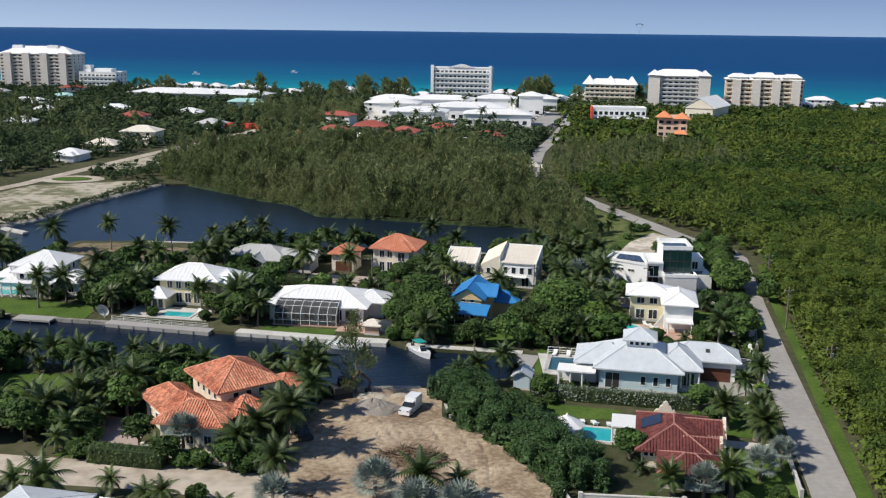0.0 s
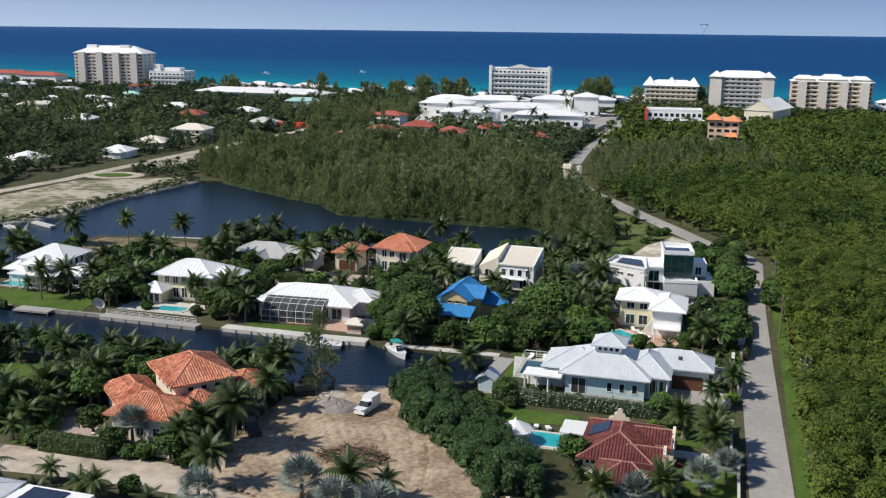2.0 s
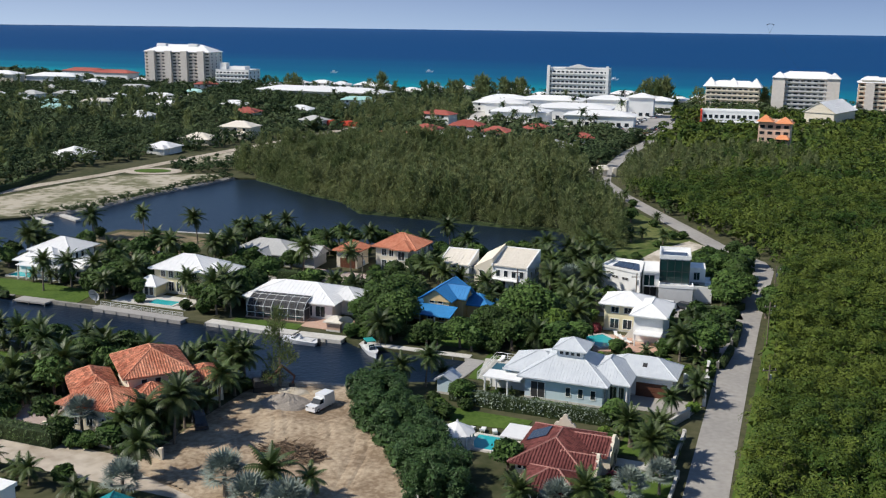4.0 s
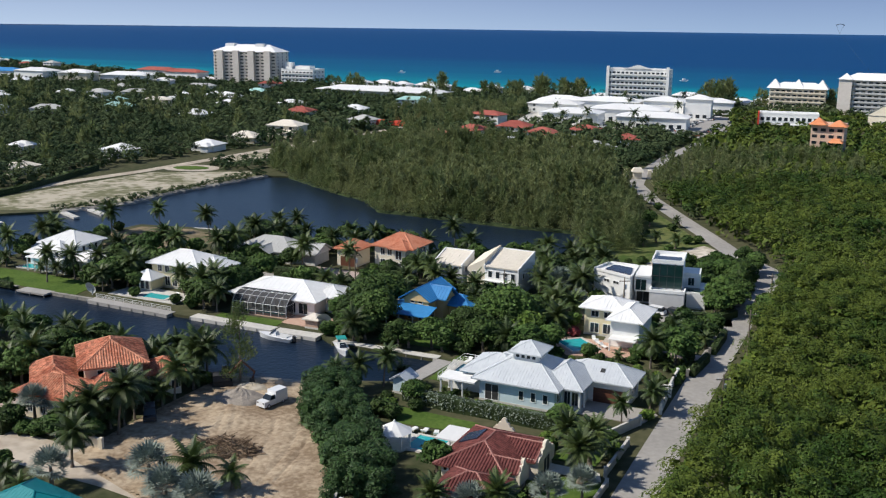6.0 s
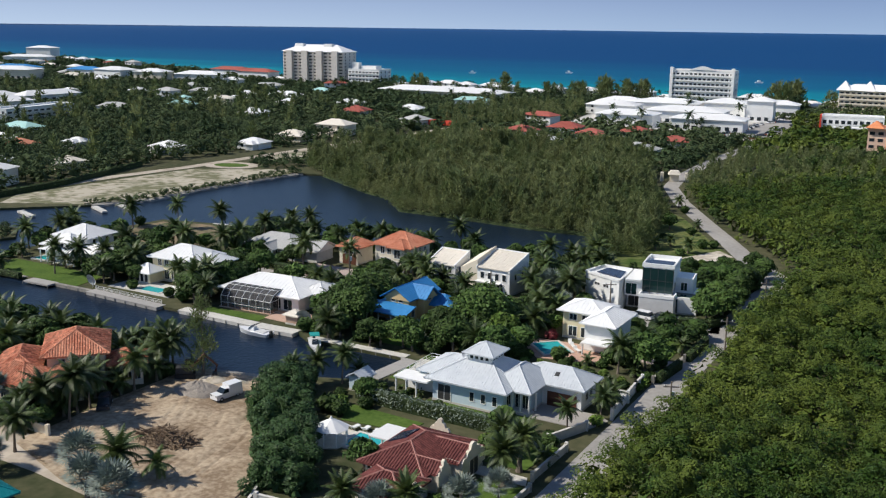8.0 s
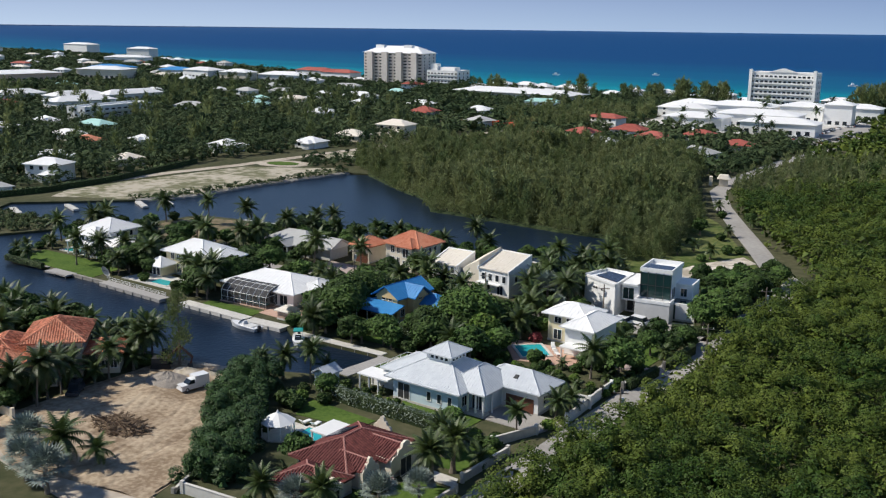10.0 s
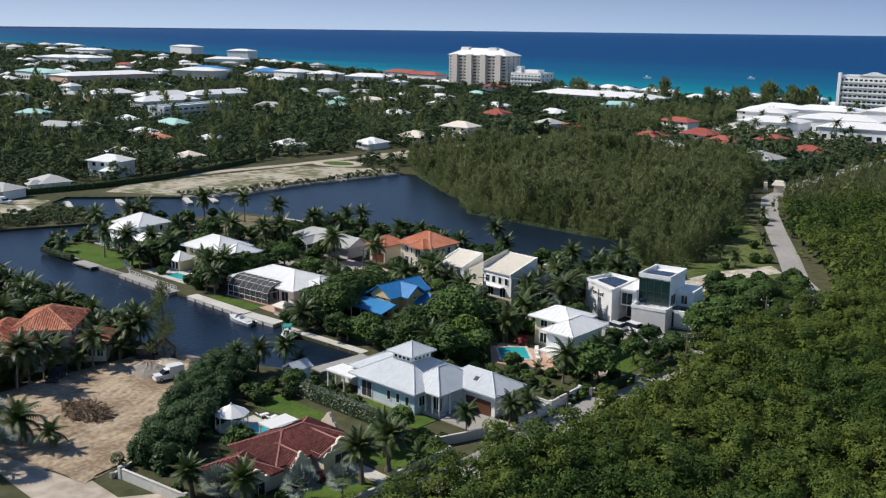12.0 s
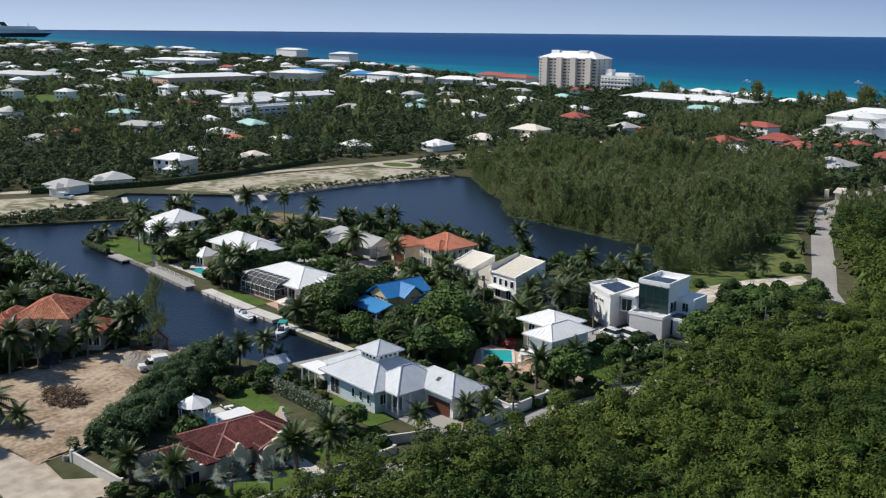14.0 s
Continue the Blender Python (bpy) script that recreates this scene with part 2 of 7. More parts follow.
class Shape:
    """Vertices and faces of one mesh part."""

    def __init__(self):
        self.v, self.f = [], []

    def poly(self, pts):
        i = len(self.v)
        self.v += [tuple(p) for p in pts]
        self.f.append(tuple(range(i, i + len(pts))))
        return self

    def prism(self, base, top):
        """A closed solid between two rings of points of equal number, base anticlockwise from above."""
        i, n = len(self.v), len(base)
        self.v += [tuple(p) for p in base] + [tuple(p) for p in top]
        self.f += [tuple(reversed(range(i, i + n))), tuple(range(i + n, i + 2 * n))]
        self.f += [(i + k, i + (k + 1) % n, i + n + (k + 1) % n, i + n + k) for k in range(n)]
        return self

    def box(self, x0, x1, y0, y1, z0, z1, inset=0.0):
        d = inset
        return self.prism([(x0, y0, z0), (x1, y0, z0), (x1, y1, z0), (x0, y1, z0)],
                          [(x0 + d, y0 + d, z1), (x1 - d, y0 + d, z1), (x1 - d, y1 - d, z1), (x0 + d, y1 - d, z1)])

    def outline(self, pts, z0, z1):
        return self.prism([(x, y, z0) for x, y in pts], [(x, y, z1) for x, y in pts])

    def tube(self, path, radii, n=7):
        rings = []
        for k, (p, r) in enumerate(zip(path, radii)):
            a, b = Vector(path[max(0, k - 1)]), Vector(path[min(len(path) - 1, k + 1)])
            q = (b - a).to_track_quat("Z", "Y")
            rings.append([Vector(p) + q @ Vector((r * math.cos(6.2832 * j / n), r * math.sin(6.2832 * j / n), 0)) for j in range(n)])
        i = len(self.v)
        for ring in rings:
            self.v += [tuple(p) for p in ring]
        for k in range(len(rings) - 1):
            self.f += [(i + k * n + j, i + k * n + (j + 1) % n, i + (k + 1) * n + (j + 1) % n, i + (k + 1) * n + j) for j in range(n)]
        self.f += [tuple(reversed(range(i, i + n))), tuple(range(i + (len(rings) - 1) * n, i + len(rings) * n))]
        return self

    def rod(self, a, b, r, n=6):
        return self.tube([a, b], [r, r], n)

    def mesh(self, name, material):
        me = bpy.data.meshes.new(name)
        me.from_pydata(self.v, [], self.f)
        me.materials.append(material)
        me.update()
        return me

    def part(self, name, material, parent=None, label=""):
        ob = new(name, self.mesh(name, material))
        ob.parent = parent
        return tagged(ob, label)


def thing(name, x, y, rz, label, category, group="", z=0.0, kind=""):
    ob = new(name)
    ob.matrix_basis = pose(x, y, z, 0, 0, rz)
    return tagged(ob, label, category, group, kind)


def soup_mesh(name, tris, material):
    """One mesh from an array of loose triangles (n, 3, 3)."""
    n = len(tris)
    me = bpy.data.meshes.new(name)
    me.vertices.add(3 * n)
    me.vertices.foreach_set("co", np.ascontiguousarray(tris, dtype=np.float32).ravel())
    me.loops.add(3 * n)
    me.loops.foreach_set("vertex_index", np.arange(3 * n, dtype=np.int32))
    me.polygons.add(n)
    me.polygons.foreach_set("loop_start", np.arange(0, 3 * n, 3, dtype=np.int32))
    me.update(calc_edges=True)
    me.materials.append(material)
    return me


def inside(x, y, poly):
    hit, j = False, len(poly) - 1
    for i in range(len(poly)):
        (xi, yi), (xj, yj) = poly[i], poly[j]
        if (yi > y) != (yj > y) and x < (xj - xi) * (y - yi) / (yj - yi) + xi:
            hit = not hit
        j = i
    return hit


def inside_many(p, poly):
    x, y, hit, j = p[:, 0], p[:, 1], np.zeros(len(p), bool), len(poly) - 1
    for i in range(len(poly)):
        (xi, yi), (xj, yj) = poly[i], poly[j]
        if yi != yj:
            hit ^= ((yi > y) != (yj > y)) & (x < (xj - xi) * (y - yi) / (yj - yi) + xi)
        j = i
    return hit


def ribbon(path, width):
    """The outline of a strip of that width along a path."""
    left, right = [], []
    for k, p in enumerate(path):
        a, b = Vector(path[max(0, k - 1)]), Vector(path[min(len(path) - 1, k + 1)])
        d = (b - a).normalized()
        n = Vector((-d.y, d.x)) * width / 2
        left.append((p[0] + n.x, p[1] + n.y))
        right.append((p[0] - n.x, p[1] - n.y))
    return right + left[::-1]


def rise(x, y):
    """The far sheet's gentle lift, which brings its rim to the height of the true horizon."""
    r = math.hypot(x - 65, y - 20)
    return 37.0 * max(0.0, (r - 2000) / 2900) ** 2


# ---- ground, water, roads ----
WATER = [(-104, 193), (-83.5, 188.6), (-65, 185.5), (-42.4, 180.5), (-9.5, 175.3), (-6, 172), (15, 168.5), (11.7, 156), (3, 154), (-3, 151.5), (-17, 151),
         (-46, 157), (-82, 164), (-125, 168), (-175, 160), (-175, 178), (-150, 187), (-142, 190), (-119, 223), (-127, 233), (-158, 238), (-163, 248),
         (-131.7, 270), (-120, 287), (-115, 317), (-101.6, 357), (-92, 358), (-61.5, 329), (-48, 319), (-37.7, 301), (-24, 298), (-7, 293.5), (9, 289),
         (30, 286), (36, 268), (22, 246), (1, 252), (-46, 257), (-81, 259.5), (-97, 259), (-101, 246), (-107, 215)]
SHORE = [(900, 640), (400, 775), (200, 835), (0, 875), (-350, 962), (-600, 1085), (-1000, 1330), (-2000, 1660), (-3300, 1900)]
LAND = SHORE + [(-3600, 1500), (-3600, -800), (1500, -800), (1500, 560)]


def ground():
    from mathutils.geometry import delaunay_2d_cdt
    pts, edges = [], []
    for loop in (LAND, WATER):
        i, n = len(pts), len(loop)
        pts += [Vector(p) for p in loop]
        edges += [(i + k, i + (k + 1) % n) for k in range(n)]
    for gx in range(-3500, 1500, 250):
        for gy in range(-750, 1900, 250):
            if inside(gx, gy, LAND) and not inside(gx, gy, WATER):
                pts.append(Vector((gx, gy)))
    vs, es, fs, *_ = delaunay_2d_cdt(pts, edges, [], 0, 1e-4)
    s = Shape()
    s.v = [(p.x, p.y, rise(p.x, p.y)) for p in vs]
    for f in fs:
        c = sum((vs[i] for i in f), Vector((0, 0))) / len(f)
        if inside(c.x, c.y, LAND) and not inside(c.x, c.y, WATER):
            s.f.append(tuple(f))
    for k in range(len(WATER)):
        (ax, ay), (bx, by) = WATER[k], WATER[(k + 1) % len(WATER)]
        s.poly([(ax, ay, 0), (bx, by, 0), (bx, by, -3), (ax, ay, -3)])
    return tagged(s.part("ground", SOIL), "dark garden soil and undergrowth of the coastal plain", "ground", kind="structure")


ground()
s = Shape().poly([(-180, 140, -0.6), (45, 140, -0.6), (45, 370, -0.6), (-180, 370, -0.6)])
tagged(s.part("water", CANAL), "dark still water of the canal and the lagoon", "water", kind="structure")


def sea():
    s, rows, cols = Shape(), 40, 90
    for i in range(rows + 1):
        r = 600 + 4300 * (i / rows) ** 1.3
        for j in range(cols + 1):
            a = radians(35 + 135 * j / cols)
            x, y = 65 + r * math.cos(a), 20 + r * math.sin(a)
            s.v.append((x, y, -0.8 + rise(x, y)))
    for i in range(rows):
        for j in range(cols):
            k = i * (cols + 1) + j
            s.f.append((k, k + cols + 1, k + cols + 2, k + 1))
    return tagged(s.part("water", SEA), "open sea, turquoise by the beach and deep blue beyond", "sea", kind="structure")


sea()


def backdrop():
    """The band of sky just over the sea's rim."""
    m = bpy.data.materials.new("low_sky")
    m.use_nodes = True
    t = m.node_tree
    t.nodes.remove(t.nodes["Principled BSDF"])
    geo, sep, ramp, em = (t.nodes.new(k) for k in ("ShaderNodeNewGeometry", "ShaderNodeSeparateXYZ", "ShaderNodeMapRange", "ShaderNodeEmission"))
    mix = t.nodes.new("ShaderNodeMix")
    mix.data_type = "RGBA"
    mix.inputs["A"].default_value, mix.inputs["B"].default_value = (0.3, 0.42, 0.615, 1), (0.155, 0.23, 0.44, 1)
    ramp.inputs["From Min"].default_value, ramp.inputs["From Max"].default_value = 36, 330
    t.links.new(geo.outputs["Position"], sep.inputs[0])
    t.links.new(sep.outputs["Z"], ramp.inputs["Value"])
    t.links.new(ramp.outputs[0], mix.inputs["Factor"])
    side, glow = t.nodes.new("ShaderNodeMapRange"), t.nodes.new("ShaderNodeMix")      # brighter towards the sun's side
    side.inputs["From Min"].default_value, side.inputs["From Max"].default_value = 200, -4300
    t.links.new(sep.outputs["X"], side.inputs["Value"])
    glow.data_type, glow.blend_type = "RGBA", "MULTIPLY"
    glow.inputs["B"].default_value = (1.6, 1.42, 1.24, 1)
    t.links.new(side.outputs[0], glow.inputs["Factor"])
    t.links.new(mix.outputs["Result"], glow.inputs["A"])
    t.links.new(glow.outputs["Result"], em.inputs["Color"])
    t.links.new(em.outputs[0], t.nodes["Material Output"].inputs["Surface"])
    s, n = Shape(), 60
    for j in range(n + 1):
        a = radians(35 + 135 * j / n)
        x, y = 65 + 4885 * math.cos(a), 20 + 4885 * math.sin(a)
        s.v += [(x, y, 20), (x, y, 420)]
    s.f = [(2 * j, 2 * j + 1, 2 * j + 3, 2 * j + 2) for j in range(n)]
    return tagged(s.part("backdrop", m), "pale blue hazy sky over the horizon", "sky", kind="structure")


backdrop()
PAVED = []


def patch(name, pts, material, label, category, z, keep=True, lift=0.25):
    s = Shape()
    s.v = [(x, y, z + rise(x, y)) for x, y in pts] + [(x, y, -lift + rise(x, y)) for x, y in pts]
    n = len(pts)
    area = sum(pts[k][0] * pts[(k + 1) % n][1] - pts[(k + 1) % n][0] * pts[k][1] for k in range(n))
    order = tuple(range(n)) if area > 0 else tuple(reversed(range(n)))
    s.f = [order] + [(k, n + k, n + (k + 1) % n, (k + 1) % n) for k in range(n)]
    if keep:
        PAVED.append(pts)
    return tagged(s.part(name, material), label, category, kind="structure")


ROAD = [(42.4, 80), (50.1, 116), (55.0, 142.5), (60.3, 170.8), (66.6, 203.1), (73.6, 236), (76, 247), (75.6, 255), (69.6, 267), (63, 289), (52.5, 322), (44, 350), (37, 381), (37.5, 405), (46, 465), (63, 541), (79, 626), (92, 700)]
patch("road", ribbon(ROAD[:9], 5.5), ASPH, "sun-bleached grey asphalt road past the gardens", "road", 0.05)
patch("road", ribbon(ROAD[8:], 5.6), ASPH, "dusty pale road towards the shops by the sea", "road", 0.06)
VERGE = ribbon([(45.9, 80), (53.9, 115), (61.2, 150), (66.4, 175), (73.3, 211), (80.2, 240)], 2.0)
patch("verge", VERGE, LAWN, "strip of bright green grass beside the road", "grass", 0.04)
LANEP = [(-110, 128), (-75, 123), (-56, 120), (-37, 118), (-13, 113), (7, 107), (25, 103), (46, 97)]
patch("lane", ribbon(LANEP, 7.5), LANE, "dusty pale lane in front of the building plot", "road", 0.03)
SITE = [(-17, 150.7), (-3, 151.1), (0.5, 150), (0.5, 139), (7, 132), (14, 119), (15, 108), (-8, 108), (-23, 116), (-20, 136)]
patch("building_plot", SITE, DIRT, "bare sandy building plot with tyre tracks", "bare earth", 0.05)


def relief(poly, step, label):
    """Uneven trodden ground with ruts over a plot."""
    xs, ys = [p[0] for p in poly], [p[1] for p in poly]
    s, index = Shape(), {}
    nx, ny = int((max(xs) - min(xs)) / step), int((max(ys) - min(ys)) / step)
    for i in range(nx):
        for j in range(ny):
            quad = []
            for di, dj in ((0, 0), (1, 0), (1, 1), (0, 1)):
                k = (i + di, j + dj)
                x, y = min(xs) + k[0] * step, min(ys) + k[1] * step
                quad.append((k, x, y))
            if not all(inside(x, y, poly) for _, x, y in quad):
                continue
            for k, x, y in quad:
                if k not in index:
                    z = 0.16 + 0.32 * noise.noise((x * 0.16, y * 0.16, 0)) + 0.12 * noise.noise((x * 0.45, y * 0.45, 3)) + 0.035 * noise.noise((x * 1.1, y * 1.1, 5))
                    along = x + 0.32 * y + 2.2 * math.sin(y * 0.13)
                    z -= 0.13 * sum(max(0.0, 1 - abs(along - c) / 0.55) for c in (31.5, 33.4, 38.0, 39.9, 43.5, 45.4))
                    index[k] = len(s.v)
                    s.v.append((x, y, max(0.06, z)))
            s.f.append(tuple(index[k] for k, _, _ in quad))
    return tagged(s.part("ground_relief", DIRT), label, "bare earth", kind="structure")


relief(SITE, 0.45, "rutted sandy earth of the building plot")
COAST = [(-216, 190), (-192, 225), (-176, 258), (-168.5, 291), (-161.5, 323), (-151.5, 352), (-144, 384), (-131, 440), (-112, 513), (-88, 616), (-70, 690)]
patch("road", ribbon(COAST, 5.5), LANE, "pale road behind the sandy lot", "road", 0.06)
patch("sandy_lot", [(-131, 271), (-121, 288), (-116, 318), (-102.6, 357.5), (-112, 364), (-128, 358), (-147, 350), (-157, 312), (-166, 276), (-160, 262)], SAND, "empty sandy lot with dry grass beside the lagoon", "bare earth", 0.08, keep=False)
patch("sandy_lot", [(-188, 205), (-168, 238), (-161, 240), (-152, 226), (-147, 205), (-152, 190), (-190, 188)], SAND, "sandy spit with tracks and parked vehicles", "bare earth", 0.08)
patch("sandy_lot", [(-140, 396), (-126, 440), (-106, 510), (-100, 510), (-112, 440), (-122, 392), (-132, 384)], SAND, "dry sandy strip along the road", "bare earth", 0.08)
patch("marl_track", [(48, 243), (53, 240.5), (58, 260), (65, 272), (61, 278), (52, 265), (47, 253)], MARL, "patch of white marl beside the road", "bare earth", 0.08)
patch("rough_field", [(30, 252), (46, 240), (70, 244), (68, 262), (58, 290), (48, 320), (40, 335), (34, 300)], ROUGHG, "rough green field near the lagoon", "grass", 0.05, keep=False)
patch("dry_lot", [(-92, 232), (-70, 226), (-64, 250), (-80, 257), (-95, 256), (-98, 244)], DRYG, "dry brown vacant lot by the lagoon", "bare earth", 0.06)
patch("car_park", [(38, 556), (60, 552), (76, 626), (84, 690), (66, 694), (50, 630)], ASPH, "pale asphalt car park of the shops", "car park", 0.05)
patch("forecourt", [(-50, 595), (48, 590), (64, 690), (80, 730), (-50, 730)], CONC, "pale paved ground round the shops", "paving", 0.03)


ISLE = [(-138 + 7.5 * math.cos(radians(a)), 366 + 5 * math.sin(radians(a))) for a in range(0, 360, 24)]
patch("road", [(-138 + 12 * math.cos(radians(a)), 366 + 9 * math.sin(radians(a))) for a in range(0, 360, 24)], LANE, "pale turning circle at the end of the lot", "road", 0.07)
patch("lawn", ISLE, LAWN, "planted island in the turning circle", "grass", 0.16)


def bank(path, w, m, label):
    """A sloping rocky bank from the land's edge down into the water; the path runs with the water on its left."""
    s, n = Shape(), 0
    for (ax, ay), (bx, by) in zip(path, path[1:]):
        d = math.hypot(bx - ax, by - ay)
        nx, ny = -(by - ay) / d, (bx - ax) / d
        for k in range(int(d / 1.2) + 1):
            f = k * 1.2 / d
            x, y = ax + (bx - ax) * f, ay + (by - ay) * f
            for o, z in ((-1.6, 0.12), (-0.2, 0.3), (0.6 * w, -0.1), (w, -1.0)):
                j = noise.noise((x * 0.9, y * 0.9, o)) * 0.35
                s.v.append((x + nx * (o + j), y + ny * (o + j), z + j * 0.6))
            n += 1
    for i in range(n - 1):
        for k in range(3):
            s.f.append((4 * i + k, 4 * i + k + 1, 4 * i + 5 + k, 4 * i + 4 + k))
    return tagged(s.part("bank", m), label, "bank", kind="structure")


bank([(-101.6, 357), (-115, 317), (-120, 287), (-131.7, 270)], 1.6, CONCD, "grey rocky bank below the sandy lot")
# this bank is painted in the foliage shade colour
bank([(30, 286), (9, 289), (-7, 293.5), (-24, 298), (-37.7, 301), (-48, 319), (-61.5, 329), (-92, 358)], 1.2, UNDER, "dark overgrown bank below the woods, canopy shade in its colour")
PENROAD = [(-95, 222), (-70, 219), (-40, 214), (-12, 207), (15, 202), (40, 203), (58, 206), (66, 206)]
patch("road", ribbon(PENROAD, 6), ASPH, "narrow residential road between the villas", "road", 0.05)
patch("golf_course", [(-640, 430), (-516, 462), (-520, 500), (-560, 530), (-650, 500)], LAWN, "green of a distant golf course", "grass", 0.06)
patch("lawn", [(-590, 570), (-566, 650), (-515, 606), (-550, 545)], LAWN, "open green field before the shopping buildings", "lawn", 0.06)
for pts, lab in (([(-72, 156), (-60, 155.5), (-54, 147), (-57, 138), (-70, 137), (-76, 148)], "mown lawn between coconut palms"),
                 ([(-101, 194), (-84, 190), (-70, 187), (-70, 196), (-84, 200), (-101, 203)], "mown lawn in front of the white villa"),
                 ([(-34.5, 180.7), (-20, 178.5), (-19.5, 181.8), (-34, 184)], "narrow lawn before the screened pool"),
                 ([(1, 176.5), (16, 173.6), (18, 180), (4, 183)], "lawn behind the quay"),
                 ([(16, 158.5), (18.4, 158), (21, 171.5), (18, 172)], "strip of lawn beside the wooden deck"),
                 ([(29, 147.3), (41, 145), (42, 149.5), (39, 150.5), (38, 148.6), (28, 151.3)], "lawn along the pale blue house"),
                 ([(15, 145.4), (28, 142.2), (27, 138.4), (16, 139.2)], "lawn behind the red-roofed house"),
                 ([(40, 133), (46, 132), (48, 139), (42, 141)], "front lawn of the red-roofed house"),
                 ([(38.5, 112), (46.5, 114), (47.5, 127), (41, 128)], "front lawn with palms beside the road"),
                 ([(51, 184), (58.5, 183), (60.5, 194), (52, 198)], "lawn with hedges beside the road"),
                 ([(-50, 128), (-40, 127), (-38, 122.5), (-52, 124)], "garden lawn behind the wall")):
    patch("lawn", pts, LAWN, lab, "lawn", 0.09)
for pts, m, lab in (([(41.5, 156.4), (51.6, 154.4), (53.5, 152.6), (51, 148.2), (42, 150)], PAVERG, "grey paved forecourt of the garage"),
                    ([(40, 131.5), (46.8, 130), (47.2, 127.7), (40, 129)], CONC, "pale concrete drive to the road"),
                    ([(-49.5, 138), (-42.5, 136), (-41, 122), (-47, 122)], PAVER, "pink paved drive of the tiled villa"),
                    ([(-33, 215.5), (-14, 212), (-12, 222), (-30, 226)], PAVER, "pink paved court in front of the villa"),
                    ([(43, 206), (62, 205), (61, 212.5), (43, 211)], PAVERG, "grey paved court of the modern house"),
                    ([(36.5, 177), (48, 178), (48, 186), (44.5, 187), (33, 188), (32.5, 184)], TERRACE, "terracotta tiled pool terrace"),
                    ([(17.8, 136.5), (30, 133.6), (28.8, 128.6), (17, 131)], CONC, "white pool deck behind the red-roofed house"),
                    ([(17.7, 169), (25.5, 168), (24, 157), (17.6, 158.5)], CONC, "pale stone pool terrace"),
                    ([(-64, 190), (-46, 186.5), (-46, 194), (-62, 198)], CONC, "pale pool terrace of the cream villa"),
                    ([(-98, 205), (-84, 202), (-82, 208), (-96, 212)], CONC, "pale pool terrace of the white villa"),
                    ([(-20, 181), (-9, 178.5), (-9, 186), (-19, 187)], TERRACE, "brick terrace by the canal"),
                    ([(52.5, 181.5), (61.5, 180), (62, 183), (52.6, 184)], PAVER, "pink paved entrance drive"),
                    ([(20, 106), (28, 104), (31, 110), (25, 111)], LANE, "pale concrete forecourt")):
    patch("paving", pts, m, lab, "paving", 0.12)

# ---- houses ----
FOOT = []                    # footprints that plants keep clear of
_cache = {}


def footprint(x, y, rz, u0, u1, v0, v1, m=1.0):
    c, sn = math.cos(radians(rz)), math.sin(radians(rz))
    FOOT.append([(x + c * u - sn * v, y + sn * u + c * v) for u, v in ((u0 - m, v0 - m), (u1 + m, v0 - m), (u1 + m, v1 + m), (u0 - m, v1 + m))])


def house(x, y, rz, label, name="house", category="house", group="", z=0.0):
    h = thing(name, x, y, rz, label, category, group, z=z)
    return h


def walls(h, u0, u1, v0, v1, z0, z1, m, plinth=True):
    s = Shape().box(u0, u1, v0, v1, z0, z1)
    p = s.part("wall", m, h)
    b = h.matrix_basis
    g = 3 if b.translation.y > 300 or b.translation.x < -140 else 1
    FOOT.append([tuple((b @ Vector((u, v, 0)))[:2]) for u, v in ((u0 - g, v0 - g - g // 3), (u1 + g, v0 - g - g // 3), (u1 + g, v1 + g), (u0 - g, v1 + g))])
    if plinth and z0 <= 0:
        Shape().box(u0 - 0.06, u1 + 0.06, v0 - 0.06, v1 + 0.06, z0, z0 + 0.35).part("plinth", CONC, h)
    return p


def slope_ribs(s, a, b, c, d, step, w, t):
    """Ribs up a roof face with eave a-b and top d-c (d above a's side); a top of no length makes a triangle."""
    a, b, c, d = map(Vector, (a, b, c, d))
    e = b - a
    n = int(e.length / step)
    nor = e.cross(d - a if (d - a).length > 0.01 else c - a).normalized()
    if nor.z < 0:
        nor = -nor
    eu = e.normalized()
    up = nor.cross(eu)
    if up.z < 0:
        up = -up
    vd, vc = (d - a).dot(up), (c - a).dot(up)
    ud, uc, ue = (d - a).dot(eu), (c - a).dot(eu), e.length
    for k in range(n + 1):
        u = (k + 0.5) * step
        if u > ue - 0.05:
            break
        if u < ud:
            top = vd * u / ud
        elif u > uc:
            top = vc * (ue - u) / max(ue - uc, 1e-6)
        else:
            top = vd + (vc - vd) * (u - ud) / max(uc - ud, 1e-6)
        if top < 0.3:
            continue
        p0, p1 = a + eu * u, a + eu * u + up * top
        q = eu * w / 2
        m = 1 if w < 0.15 else max(1, round(top / 0.55))
        for j in range(m):                # tiles lap course over course
            a0, a1 = p0.lerp(p1, j / m), p0.lerp(p1, (j + 1) / m)
            lo = t * (1.25 if m > 1 else 1)
            s.prism([a0 - q, a0 + q, a1 + q, a1 - q], [a0 - q * 0.5 + nor * lo, a0 + q * 0.5 + nor * lo, a1 + q * 0.5 + nor * t * 0.8, a1 - q * 0.5 + nor * t * 0.8])


